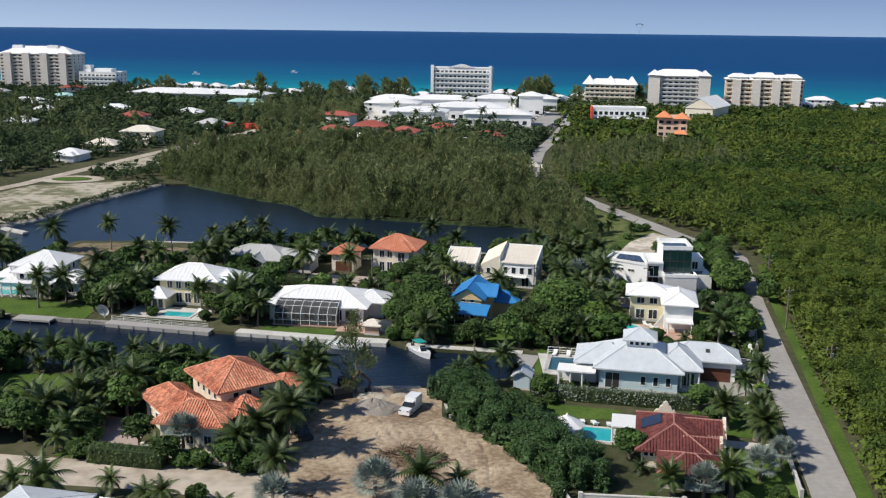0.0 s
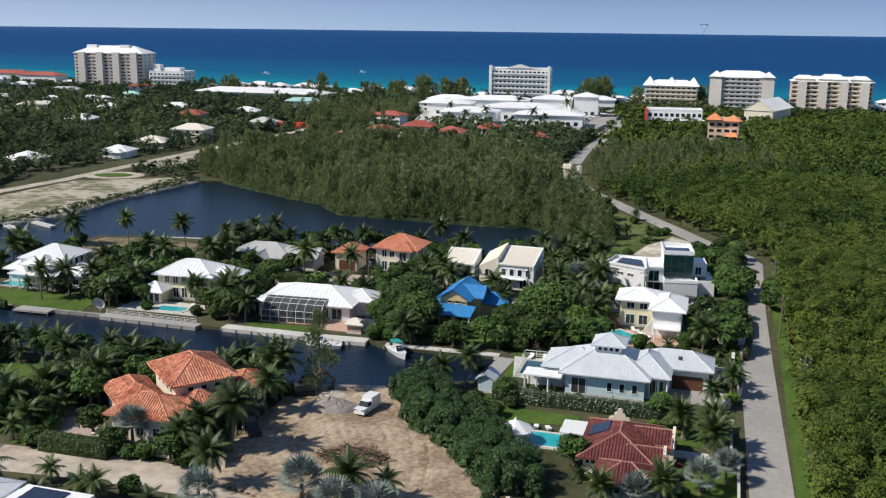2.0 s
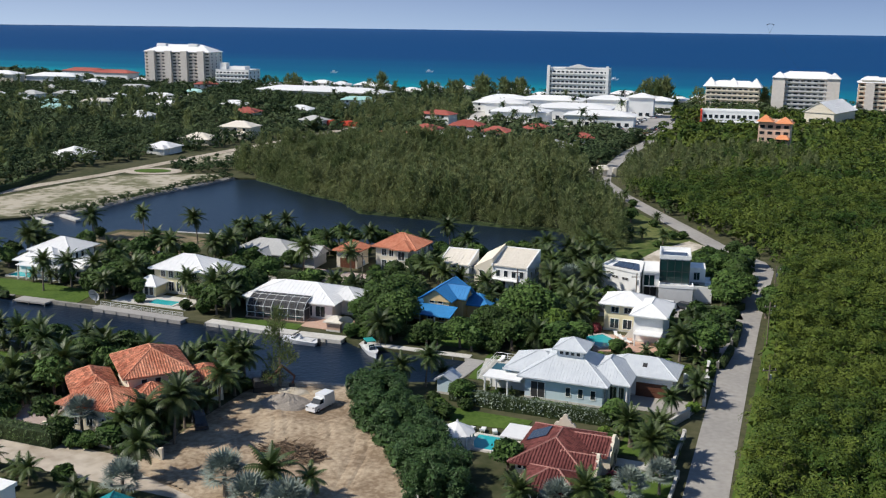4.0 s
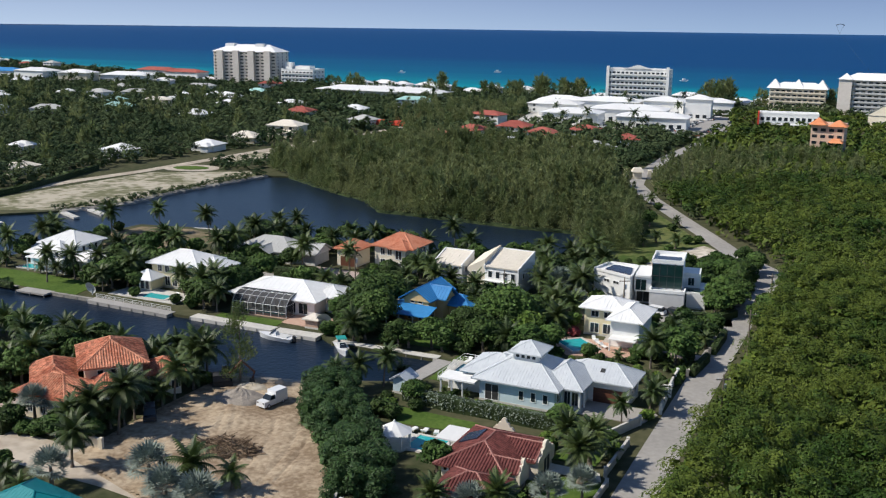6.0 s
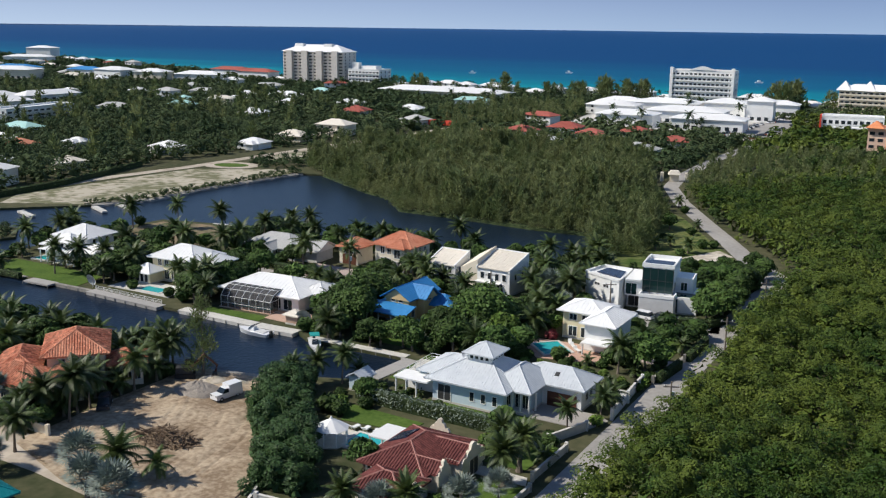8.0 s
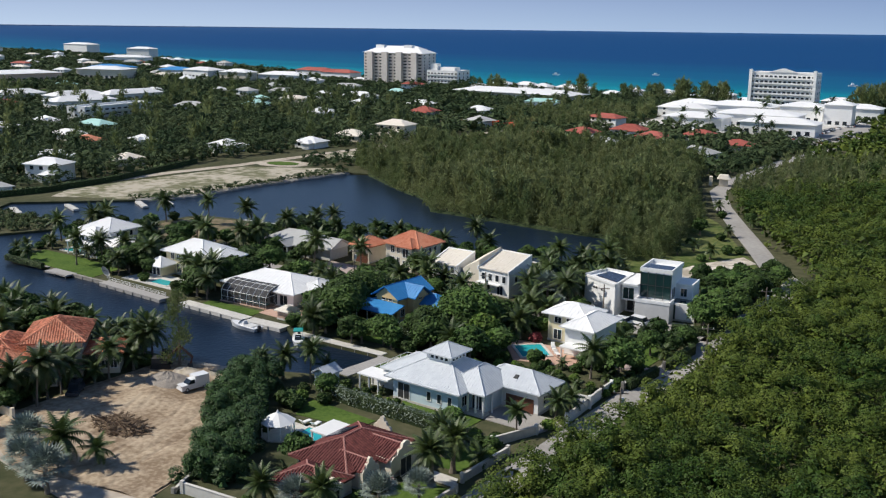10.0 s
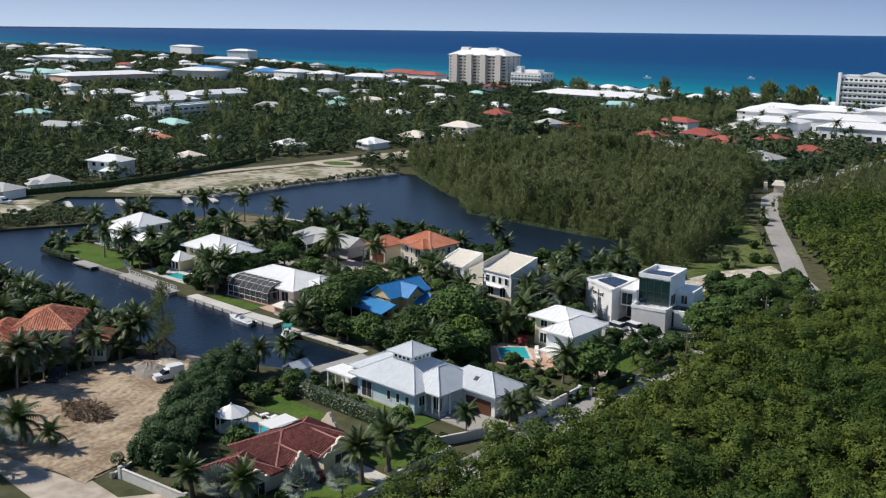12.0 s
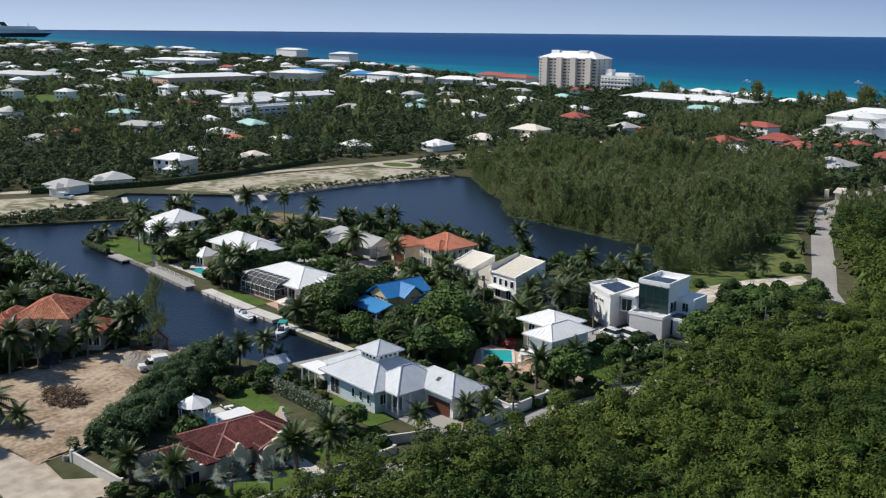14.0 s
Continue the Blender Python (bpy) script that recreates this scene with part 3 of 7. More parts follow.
def roof_faces(u0, u1, v0, v1, z, up, kind):
    A, B, C, D = (u0, v0, z), (u1, v0, z), (u1, v1, z), (u0, v1, z)
    lu, lv = u1 - u0, v1 - v0
    zz = z + up
    if kind == "hip":
        if lu >= lv:
            e = lv / 2
            P, Q = (u0 + e, (v0 + v1) / 2, zz), (u1 - e, (v0 + v1) / 2, zz)
            return [(A, B, Q, P), (C, D, P, Q), (D, A, P, P), (B, C, Q, Q)]
        e = lu / 2
        P, Q = ((u0 + u1) / 2, v0 + e, zz), ((u0 + u1) / 2, v1 - e, zz)
        return [(A, B, P, P), (C, D, Q, Q), (D, A, P, Q), (B, C, Q, P)]
    if kind == "gable_u":                # ridge along u
        P, Q = (u0, (v0 + v1) / 2, zz), (u1, (v0 + v1) / 2, zz)
        return [(A, B, Q, P), (C, D, P, Q)]
    if kind == "gable_v":
        P, Q = ((u0 + u1) / 2, v0, zz), ((u0 + u1) / 2, v1, zz)
        return [(D, A, P, Q), (B, C, Q, P)]
    if kind == "shed_b":                 # rises towards the back
        P, Q = (u0, v1, zz), (u1, v1, zz)
        return [(A, B, Q, P)]


def roof(h, u0, u1, v0, v1, z, up, m, kind="hip", ribs=None, ridge=0.0, thick=0.22, gable=None, label=""):
    s = Shape()
    faces = roof_faces(u0, u1, v0, v1, z, up, kind)
    for f in faces:
        pts = []
        for p in f:
            if p not in pts:
                pts.append(p)
        s.poly(pts)
        s.poly([(p[0], p[1], p[2] - thick) for p in reversed(pts)])
    A, B, C, D = (u0, v0), (u1, v0), (u1, v1), (u0, v1)
    for (p, q) in ((A, B), (B, C), (C, D), (D, A)):
        if kind == "hip" or (kind == "gable_u" and p[1] == q[1]) or (kind == "gable_v" and p[0] == q[0]) or (kind == "shed_b" and p[1] == q[1] == v0):
            s.poly([(*p, z - thick), (*q, z - thick), (*q, z), (*p, z)])
    if kind == "gable_u":
        for u, sg in ((u0, 1), (u1, -1)):
            for v in (v0, v1):
                s.poly([(u, v, z - thick), (u, v, z), (u, (v0 + v1) / 2, z + up), (u, (v0 + v1) / 2, z + up - thick)])
            if gable:
                Shape().prism([(u + sg * 0.5, v0 + 0.6, z - 0.3), (u + sg * 0.6, v0 + 0.6, z - 0.3), (u + sg * 0.6, v1 - 0.6, z - 0.3), (u + sg * 0.5, v1 - 0.6, z - 0.3)],
                              [(u + sg * 0.5, (v0 + v1) / 2 - 0.05, z + up - thick), (u + sg * 0.6, (v0 + v1) / 2 - 0.05, z + up - thick), (u + sg * 0.6, (v0 + v1) / 2 + 0.05, z + up - thick), (u + sg * 0.5, (v0 + v1) / 2 + 0.05, z + up - thick)]).part("gable", gable, h)
    if kind == "gable_v":
        for v, sg in ((v0, 1), (v1, -1)):
            for u in (u0, u1):
                s.poly([(u, v, z - thick), (u, v, z), ((u0 + u1) / 2, v, z + up), ((u0 + u1) / 2, v, z + up - thick)])
            if gable:
                Shape().prism([(u0 + 0.6, v + sg * 0.5, z - 0.3), (u1 - 0.6, v + sg * 0.5, z - 0.3), (u1 - 0.6, v + sg * 0.6, z - 0.3), (u0 + 0.6, v + sg * 0.6, z - 0.3)],
                              [((u0 + u1) / 2 - 0.05, v + sg * 0.5, z + up - thick), ((u0 + u1) / 2 + 0.05, v + sg * 0.5, z + up - thick), ((u0 + u1) / 2 + 0.05, v + sg * 0.6, z + up - thick), ((u0 + u1) / 2 - 0.05, v + sg * 0.6, z + up - thick)]).part("gable", gable, h)
    r = s.part("roof", m, h, label)
    if ribs:
        step, w, t = ribs
        s2 = Shape()
        for f in faces:
            slope_ribs(s2, *f, step, w, t)
        tagged(s2.part("roof_seams", m, r), kind="stuff")
    if ridge:
        done = set()
        for f in faces:
            for p, q in ((f[1], f[2]), (f[2], f[3]), (f[3], f[0])):
                if p != q and (min(p, q), max(p, q)) not in done:
                    done.add((min(p, q), max(p, q)))
                    Shape().rod(p, q, ridge, 5).part("ridge_cap", REDCAP if m is RED else m, r)
    return r


def window(h, x, y, z, face, w=1.1, ht=1.3, fm=None, gm=None, name="window"):
    """A window of that width and height with its foot at z, on a wall that faces front (-v), back, left or right."""
    fm, gm = fm or WHITE, gm or GLASS
    key = (round(w, 2), round(ht, 2), fm.name, gm.name, name, h.matrix_basis.translation.y > 260)
    far = h.matrix_basis.translation.y > 260
    if key not in _cache:
        s, b = Shape(), 0.1
        for d, y0 in ((b, 0.0), (b, -0.09), (0, -0.09), (0, -0.03)):
            s.v += [(-w / 2 - d, y0, -d), (w / 2 + d, y0, -d), (w / 2 + d, y0, ht + d), (-w / 2 - d, y0, ht + d)]
        for r in range(3):
            s.f += [(4 * r + k, 4 * r + (k + 1) % 4, 4 * r + 4 + (k + 1) % 4, 4 * r + 4 + k) for k in range(4)]
        n = len(s.f)
        if far:                         # far off: frame and pane in one mesh of two materials
            s.f.append((12, 13, 14, 15))
        elif w > 0.9:
            s.box(-0.035, 0.035, -0.07, 0.0, 0, ht)
        me = s.mesh("window", fm)
        if far:
            me.materials.append(gm)
            for p in me.polygons[n:]:
                p.material_index = 1
        _cache[key] = me, Shape().box(-w / 2, w / 2, -0.035, 0.0, 0, ht).mesh("pane", gm)
    turn = {"f": 0, "r": 90, "b": 180, "l": -90}[face]
    o = new(name, _cache[key][0])
    o.parent = h
    o.matrix_basis = pose(x, y, z, 0, 0, turn)
    if not far:
        g = new("pane", _cache[key][1])
        g.parent = o
    return o


def windows(h, rect, face, n, z, w=1.1, ht=1.3, m0=1.2, **k):
    u0, u1, v0, v1 = rect
    for i in range(n):
        f = (i + 0.5) / n
        if face in "fb":
            window(h, u0 + m0 + (u1 - u0 - 2 * m0) * f, v0 if face == "f" else v1, z, face, w, ht, **k)
        else:
            window(h, u0 if face == "l" else u1, v0 + m0 + (v1 - v0 - 2 * m0) * f, z, face, w, ht, **k)


def garage_door(h, u, v, w, ht, m, face="f"):
    s = Shape()
    for i in range(5):
        s.box(-w / 2, w / 2, -0.08, -0.0, ht * i / 5 + 0.02, ht * (i + 1) / 5 - 0.01)
    o = s.part("garage_door", m, h, "panelled garage door")
    o.matrix_basis = pose(u, v, 0.02, 0, 0, {"f": 0, "r": 90, "b": 180, "l": -90}[face])


def columns(h, pts, z0, z1, r, m):
    for u, v in pts:
        Shape().tube([(u, v, z0), (u, v, z0 + 0.15), (u, v, z1 - 0.15), (u, v, z1)], [r * 1.4, r, r * 0.9, r * 1.4], 8).part("column", m, h)


def pool(x, y, rz, w, d, m, label):
    p = thing("swimming_pool", x, y, rz, label, "pool")
    s = Shape()
    for a in ((-w / 2 - 0.5, w / 2 + 0.5, -d / 2 - 0.5, -d / 2), (-w / 2 - 0.5, w / 2 + 0.5, d / 2, d / 2 + 0.5), (-w / 2 - 0.5, -w / 2, -d / 2, d / 2), (w / 2, w / 2 + 0.5, -d / 2, d / 2)):
        s.box(*a, 0.0, 0.26)
    s.part("coping", CONC, p, "pale stone coping")
    Shape().box(-w / 2, w / 2, -d / 2, d / 2, 0.0, 0.19).part("pool_water", m, p)
    footprint(x, y, rz, -w / 2, w / 2, -d / 2, d / 2, 2.0)


# the pale blue house with the grey metal roof and cupola
SEAM = (0.5, 0.04, 0.035)
h = house(33.0, 156.3, -11.5, "long pale blue house with grey standing-seam metal roof and cupola")
walls(h, -6.0, 6.4, -5.8, 5.8, 0, 3.75, PALEBLUE)
roof(h, -7.1, 7.4, -6.8, 6.8, 3.8, 3.6, METAL, "hip", SEAM, 0.1)
walls(h, -9.4, -6.0, -2.6, 4.6, 0, 3.5, PALEBLUE)
roof(h, -10.4, 0.0, -3.8, 5.6, 3.6, 2.2, METAL, "hip", SEAM, 0.1)
walls(h, 6.4, 9.4, -2.6, 4.4, 0, 3.7, PALEBLUE)
roof(h, 2.2, 10.4, -4.6, 5.6, 3.75, 2.7, METAL, "hip", SEAM, 0.1)
walls(h, 9.4, 15.9, 1.6, 7.4, 0, 3.7, WHITE)
roof(h, 4.5, 16.8, 0.6, 8.2, 3.8, 2.1, METAL, "hip", SEAM, 0.1)
walls(h, -1.9, 2.3, -2.1, 2.1, 5.4, 7.6, WHITE, plinth=False)
roof(h, -2.6, 3.0, -2.8, 2.8, 7.6, 1.5, METAL, "hip", SEAM, 0.08)
windows(h, (-1.9, 2.3, -2.1, 2.1), "f", 4, 6.65, 0.55, 0.65, 0.3)
windows(h, (-1.9, 2.3, -2.1, 2.1), "l", 4, 6.65, 0.55, 0.65, 0.3)
windows(h, (-1.9, 2.3, -2.1, 2.1), "r", 4, 6.65, 0.55, 0.65, 0.3)
windows(h, (-0.5, 6.4, -5.8, 5), "f", 3, 1.2, 0.7, 1.4, 0.5)
window(h, -3.9, -5.8, 0.4, "f", 2.2, 2.5, gm=DARK)
windows(h, (0, 6.4, -5.8, -2.6), "r", 1, 1.2, 1.2, 1.5, 0.2)
windows(h, (6.6, 9.4, -2.6, 4), "f", 2, 0.5, 1.0, 2.1, 0.2)
windows(h, (-9.4, -6.0, -2.6, 4), "f", 1, 0.4, 1.8, 2.2, 0.2)
garage_door(h, 12.7, 1.6, 4.9, 2.4, BROWNW)
windows(h, (9, 15.9, 1.6, 7.4), "r", 2, 1.4, 1.0, 1.2)
columns(h, [(7.0, -4.0), (8.4, -4.0), (9.8, -4.0), (9.8, -1.6)], 0, 3.6, 0.17, WHITE)
Shape().box(6.5, 10.0, -4.3, -2.6, 0, 0.45).part("porch_step", CONC, h)
Shape().prism([(11.0, 2.4, 4.62), (11.7, 2.4, 4.62), (11.7, 3.1, 5.0), (11.0, 3.1, 5.0)], [(11.0, 2.3, 4.84), (11.7, 2.3, 4.84), (11.7, 3.0, 5.22), (11.0, 3.0, 5.22)]).part("skylight", DARK, h)
for u0, u1, v0, v1, zt in ((-12.8, -6.6, -6.6, -2.9, 2.9),):
    s = Shape().box(u0, u1, v0, v1, zt - 0.25, zt)
    s.part("pergola_roof", WHITE, h, "flat white terrace roof")
    columns(h, [(u0 + 0.3, v0 + 0.3), (u0 + 2.2, v0 + 0.3), (u0 + 4.1, v0 + 0.3), (u0 + 0.3, v1 - 0.3)], 0, zt - 0.25, 0.16, WHITE)
    Shape().box(u0 + 0.4, u1, v1 - 0.3, v1, 0, zt - 0.25).part("terrace_wall", WHITE, h)
pool(21.3, 163.0, -11.5, 4.2, 7.0, POOLD, "dark blue tiled swimming pool beside the pale blue house")


def railing(path, ht, m, label, name="railing", step=1.6, z=0.0):
    o = thing(name, path[0][0], path[0][1], 0, label, "railing")
    x0, y0 = path[0]
    for (ax, ay), (bx, by) in zip(path, path[1:]):
        d = math.hypot(bx - ax, by - ay)
        n = max(1, int(d / step))
        for i in range(n + 1):
            px, py = ax + (bx - ax) * i / n - x0, ay + (by - ay) * i / n - y0
            Shape().box(px - 0.05, px + 0.05, py - 0.05, py + 0.05, z, z + ht).part("post", m, o)
        for zz in (0.25, 0.55, 1.0):
            Shape().rod((ax - x0, ay - y0, z + ht * zz), (bx - x0, by - y0, z + ht * zz), 0.045, 5).part("rail", m, o)


railing([(17.6, 158.2), (19.6, 169.2), (25.6, 168.0)], 1.2, WHITE, "white pool railing on the stone terrace", z=0.1)


def low_wall(path, ht, m, label, w=0.25, cap=True):
    o = thing("garden_wall", path[0][0], path[0][1], 0, label, "wall")
    x0, y0 = path[0]
    for a, b in zip(path, path[1:]):
        q = ribbon([a, b], w)
        Shape().outline([(x - x0, y - y0) for x, y in q], 0, ht).part("wall", m, o)
        if cap:
            q = ribbon([a, b], w + 0.12)
            Shape().outline([(x - x0, y - y0) for x, y in q], ht, ht + 0.1).part("coping", CONC, o)
        for x, y in (a, b):
            Shape().box(x - x0 - 0.25, x - x0 + 0.25, y - y0 - 0.25, y - y0 + 0.25, 0, ht + 0.3).part("pier", m, o)


low_wall([(46.8, 141.5), (51.0, 148.2)], 1.3, CONC, "cream rendered wall along the road")
low_wall([(53.8, 153.5), (55.4, 166.5), (56.0, 170)], 1.6, WHITE, "white garden wall and gate piers by the road")
low_wall([(51.5, 162), (55.0, 161.2)], 1.8, WHITE, "white garden wall beside the garage")
low_wall([(45.5, 114), (48.0, 126.5)], 0.9, CONC, "low cream wall by the roadside lawn")
low_wall([(47.6, 129.5), (49.8, 140)], 1.1, CONC, "cream rendered wall before the red-roofed house")
low_wall([(57.6, 171), (60.4, 180)], 1.2, CONCD, "grey roadside wall by the gardens")
low_wall([(61.4, 184), (63.5, 194)], 1.2, CONCD, "grey wall with a clipped hedge behind")
low_wall([(-40, 124.5), (-20, 119.2)], 1.5, CREAM, "cream wall in front of the tiled villa")
low_wall([(0.5, 148), (1.5, 139), (8, 131), (14.5, 120), (16.5, 111)], 0.45, CONCD, "low grey block kerb beside the hedge")
low_wall([(17.5, 111.5), (30, 110.5)], 1.4, CONC, "cream wall at the lane")
low_wall([(23, 205.5), (44, 202)], 1.3, CONCD, "long grey wall along the residential road")
low_wall([(-28, 209.5), (-14, 206.5)], 1.2, CREAM, "cream wall in front of the villa court")

# the red-tiled house with shaped parapets
TILE = (0.42, 0.2, 0.1)
h = house(32.0, 127.0, -11.5, "low cream house with dark red tiled roof and curved parapets")
walls(h, -3.9, 4.6, -5.2, 6.8, 0, 2.6, CREAM)
roof(h, -4.8, 5.4, -6.0, 7.8, 2.6, 2.1, RED, "hip", TILE, 0.14)
walls(h, 4.6, 7.0, 0.2, 6.4, 0, 2.9, CREAM)
roof(h, 0.4, 7.0, -0.2, 6.6, 2.7, 1.4, RED, "gable_u", TILE, 0.14)
walls(h, -1.2, 5.4, -11.2, -5.2, 0, 2.5, CREAM)
roof(h, -2.0, 6.2, -12.4, -5.4, 2.5, 1.6, RED, "hip", TILE, 0.14)
walls(h, 4.6, 6.2, -4.2, -1.4, 0, 2.8, CREAM)
roof(h, 1.5, 6.3, -4.4, -1.2, 2.7, 1.2, RED, "gable_u", TILE, 0.12)


def parapet(h, u, v0, v1, z0, z1, facing="u", m=None):
    """A curved mission parapet across a gable's end."""
    w, pts = v1 - v0, []
    for f, g in ((0, 0.25), (0.1, 0.42), (0.2, 0.4), (0.26, 0.66), (0.36, 0.7), (0.4, 0.92), (0.5, 1.0), (0.6, 0.92), (0.64, 0.7), (0.74, 0.66), (0.8, 0.4), (0.9, 0.42), (1, 0.25)):
        pts.append((v0 + f * w, z0 + g * (z1 - z0)))
    s = Shape()
    out = [(v0, z0 - 1.0)] + pts + [(v1, z0 - 1.0)]
    i, n = 0, len(out)
    if facing == "u":
        a, b = [(u, p, q) for p, q in out], [(u + 0.4, p, q) for p, q in out]
    else:
        a, b = [(p, u, q) for p, q in out], [(p, u + 0.4, q) for p, q in out]
    s.prism(a, b)
    s.part("parapet", m or CREAM, h, "curved cream parapet")


parapet(h, 7.0, 0.2, 6.4, 2.0, 4.6)
parapet(h, 6.2, -4.4, -1.2, 2.0, 4.3)
parapet(h, 6.0, -11.6, -7.6, 1.9, 4.0)
parapet(h, 8.0, -2.2, 0.9, 2.2, 4.4, "v")
window(h, 7.4, 3.2, 0.1, "r", 2.2, 2.3, fm=CREAM, gm=DARK)
window(h, 6.22, -2.8, 0.1, "r", 1.5, 2.0, fm=CREAM, gm=DARK)
window(h, 6.42, -9.6, 0.4, "r", 2.0, 1.7, fm=CREAM)
windows(h, (-1.2, 5.4, -11.2, 0), "f", 2, 0.8, 1.6, 1.3, 0.6)
windows(h, (-3.9, -1.3, -5.2, 0), "f", 3, 1.6, 0.5, 0.6, 0.2)
windows(h, (-3.9, 0, -5.2, 6.8), "l", 4, 0.9, 1.2, 1.4)
Shape().prism([(-4.0, 0.4, 2.95), (-1.3, 0.4, 4.06), (-1.3, 3.8, 4.06), (-4.0, 3.8, 2.95)], [(-4.05, 0.4, 3.17), (-1.35, 0.4, 4.28), (-1.35, 3.8, 4.28), (-4.05, 3.8, 3.17)]).part("solar_panel", SOLAR, h, "dark solar panels")
Shape().box(-8.2, -3.9, 1.6, 6.4, 2.35, 2.55).part("terrace_roof", WHITE, h, "flat white terrace roof")
columns(h, [(-8.0, 1.8), (-8.0, 6.2), (-6.0, 1.8), (-6.0, 6.2)], 0, 2.35, 0.16, WHITE)
pool(22.6, 132.8, -11.5, 4.6, 4.6, POOL, "turquoise swimming pool behind the red-roofed house")

# gazebo
h = thing("gazebo", 18.2, 131.4, 20, "white eight-sided garden gazebo beside the pool", "gazebo")
ring = [(2.6 * math.cos(radians(22.5 + 45 * k)), 2.6 * math.sin(radians(22.5 + 45 * k))) for k in range(8)]
s = Shape()
s.prism([(x, y, 2.3) for x, y in ring], [(x * 0.08, y * 0.08, 3.6) for x, y in ring])
s.part("roof", WROOF, h)
Shape().tube([(0, 0, 3.55), (0, 0, 3.7), (0, 0, 4.0)], [0.25, 0.2, 0.03], 8).part("finial", WHITE, h)
columns(h, [(x * 0.88, y * 0.88) for x, y in ring], 0, 2.3, 0.1, WHITE)
Shape().outline([(x * 0.95, y * 0.95) for x, y in ring], 0, 0.2).part("floor_slab", CONC, h)
footprint(18.2, 131.4, 0, -3, 3, -3, 3)

# the villa with the terracotta roof
BARREL = (0.4, 0.2, 0.1)
h = house(-30.7, 138.9, 36, "two-storey cream villa with terracotta tiled hip roofs")
walls(h, -4.0, 4.4, -5.2, 5.2, 0, 6.4, CREAM)
roof(h, -5.0, 5.4, -6.2, 6.2, 6.35, 2.6, TERRA, "hip", BARREL, 0.14)
windows(h, (-4.0, 0, -5.2, 5.2), "l", 4, 4.4, 0.8, 1.4)
windows(h, (-4.0, 4.4, -5.2, 0), "f", 3, 4.5, 0.8, 1.1)
windows(h, (0, 4.4, -5.2, 5.2), "r", 3, 4.4, 0.9, 1.4)
windows(h, (0, 4.4, -5.2, 5.2), "r", 3, 1.0, 1.0, 1.6)


def wing(w, d, z, up, x, y, turn):
    """A one-storey wing, turned about its own middle, in the villa's own plan."""
    m = pose(x, y, 0, 0, 0, turn)
    p = Shape().box(-w / 2, w / 2, -d / 2, d / 2, 0, z).part("wall", CREAM, h)
    p.matrix_basis = m
    r = roof(h, -w / 2 - 0.9, w / 2 + 0.9, -d / 2 - 0.9, d / 2 + 0.9, z, up, TERRA, "hip", BARREL, 0.14)
    r.matrix_basis = m
    for k in (-1, 0, 1):
        o = window(h, 0, 0, 1.0, "f", 1.0, 1.3)
        o.matrix_basis = m @ pose(k * w * 0.3, -d / 2, 1.0)
        o = window(h, 0, 0, 1.0, "l", 1.0, 1.3)
        o.matrix_basis = m @ pose(-w / 2, k * d * 0.3, 1.0, 0, 0, -90)


inv = h.matrix_basis.inverted()
for (wx, wy, turn, w, d, z, up) in ((-33.4, 129.4, -10, 8.6, 6.6, 4.0, 2.2), (-38.4, 135.2, 36, 5.2, 9.0, 3.9, 2.0), (-27.4, 132.6, 36, 4.4, 4.2, 3.9, 1.8), (-35.6, 131.8, 36, 4.4, 5.0, 4.3, 2.0), (-23.4, 142.2, 36, 4.6, 5.0, 3.9, 1.6)):
    q = inv @ Vector((wx, wy, 0))
    wing(w, d, z, up, q.x, q.y, turn - 36)
    footprint(wx, wy, turn, -w / 2, w / 2, -d / 2, d / 2)
footprint(-40, 133, 0, -2, 3, -3, 3)

# the white-roofed house with the screened pool
h = house(-21.7, 192.6, -8, "low white house with a broad white hip roof")
walls(h, -11.4, 7.6, -5.6, 6.2, 0, 3.4, WHITE)
roof(h, -12.2, 8.6, -6.6, 7.2, 3.4, 2.4, WROOF, "hip", (0.9, 0.06, 0.05), 0.1)
walls(h, 7.6, 10.6, -1.0, 4.8, 0, 3.2, WHITE)
roof(h, 4.4, 11.6, -2.0, 5.8, 3.35, 1.7, WROOF, "hip", (0.9, 0.06, 0.05), 0.1)
windows(h, (-11.4, 7.6, -5.6, 6), "f", 6, 0.5, 2.0, 2.1)
windows(h, (-11.4, 8.2, -5.6, 6.2), "l", 3, 1.0, 1.2, 1.3)
windows(h, (8, 10.6, -1.0, 4.8), "r", 2, 1.0, 1.2, 1.3)


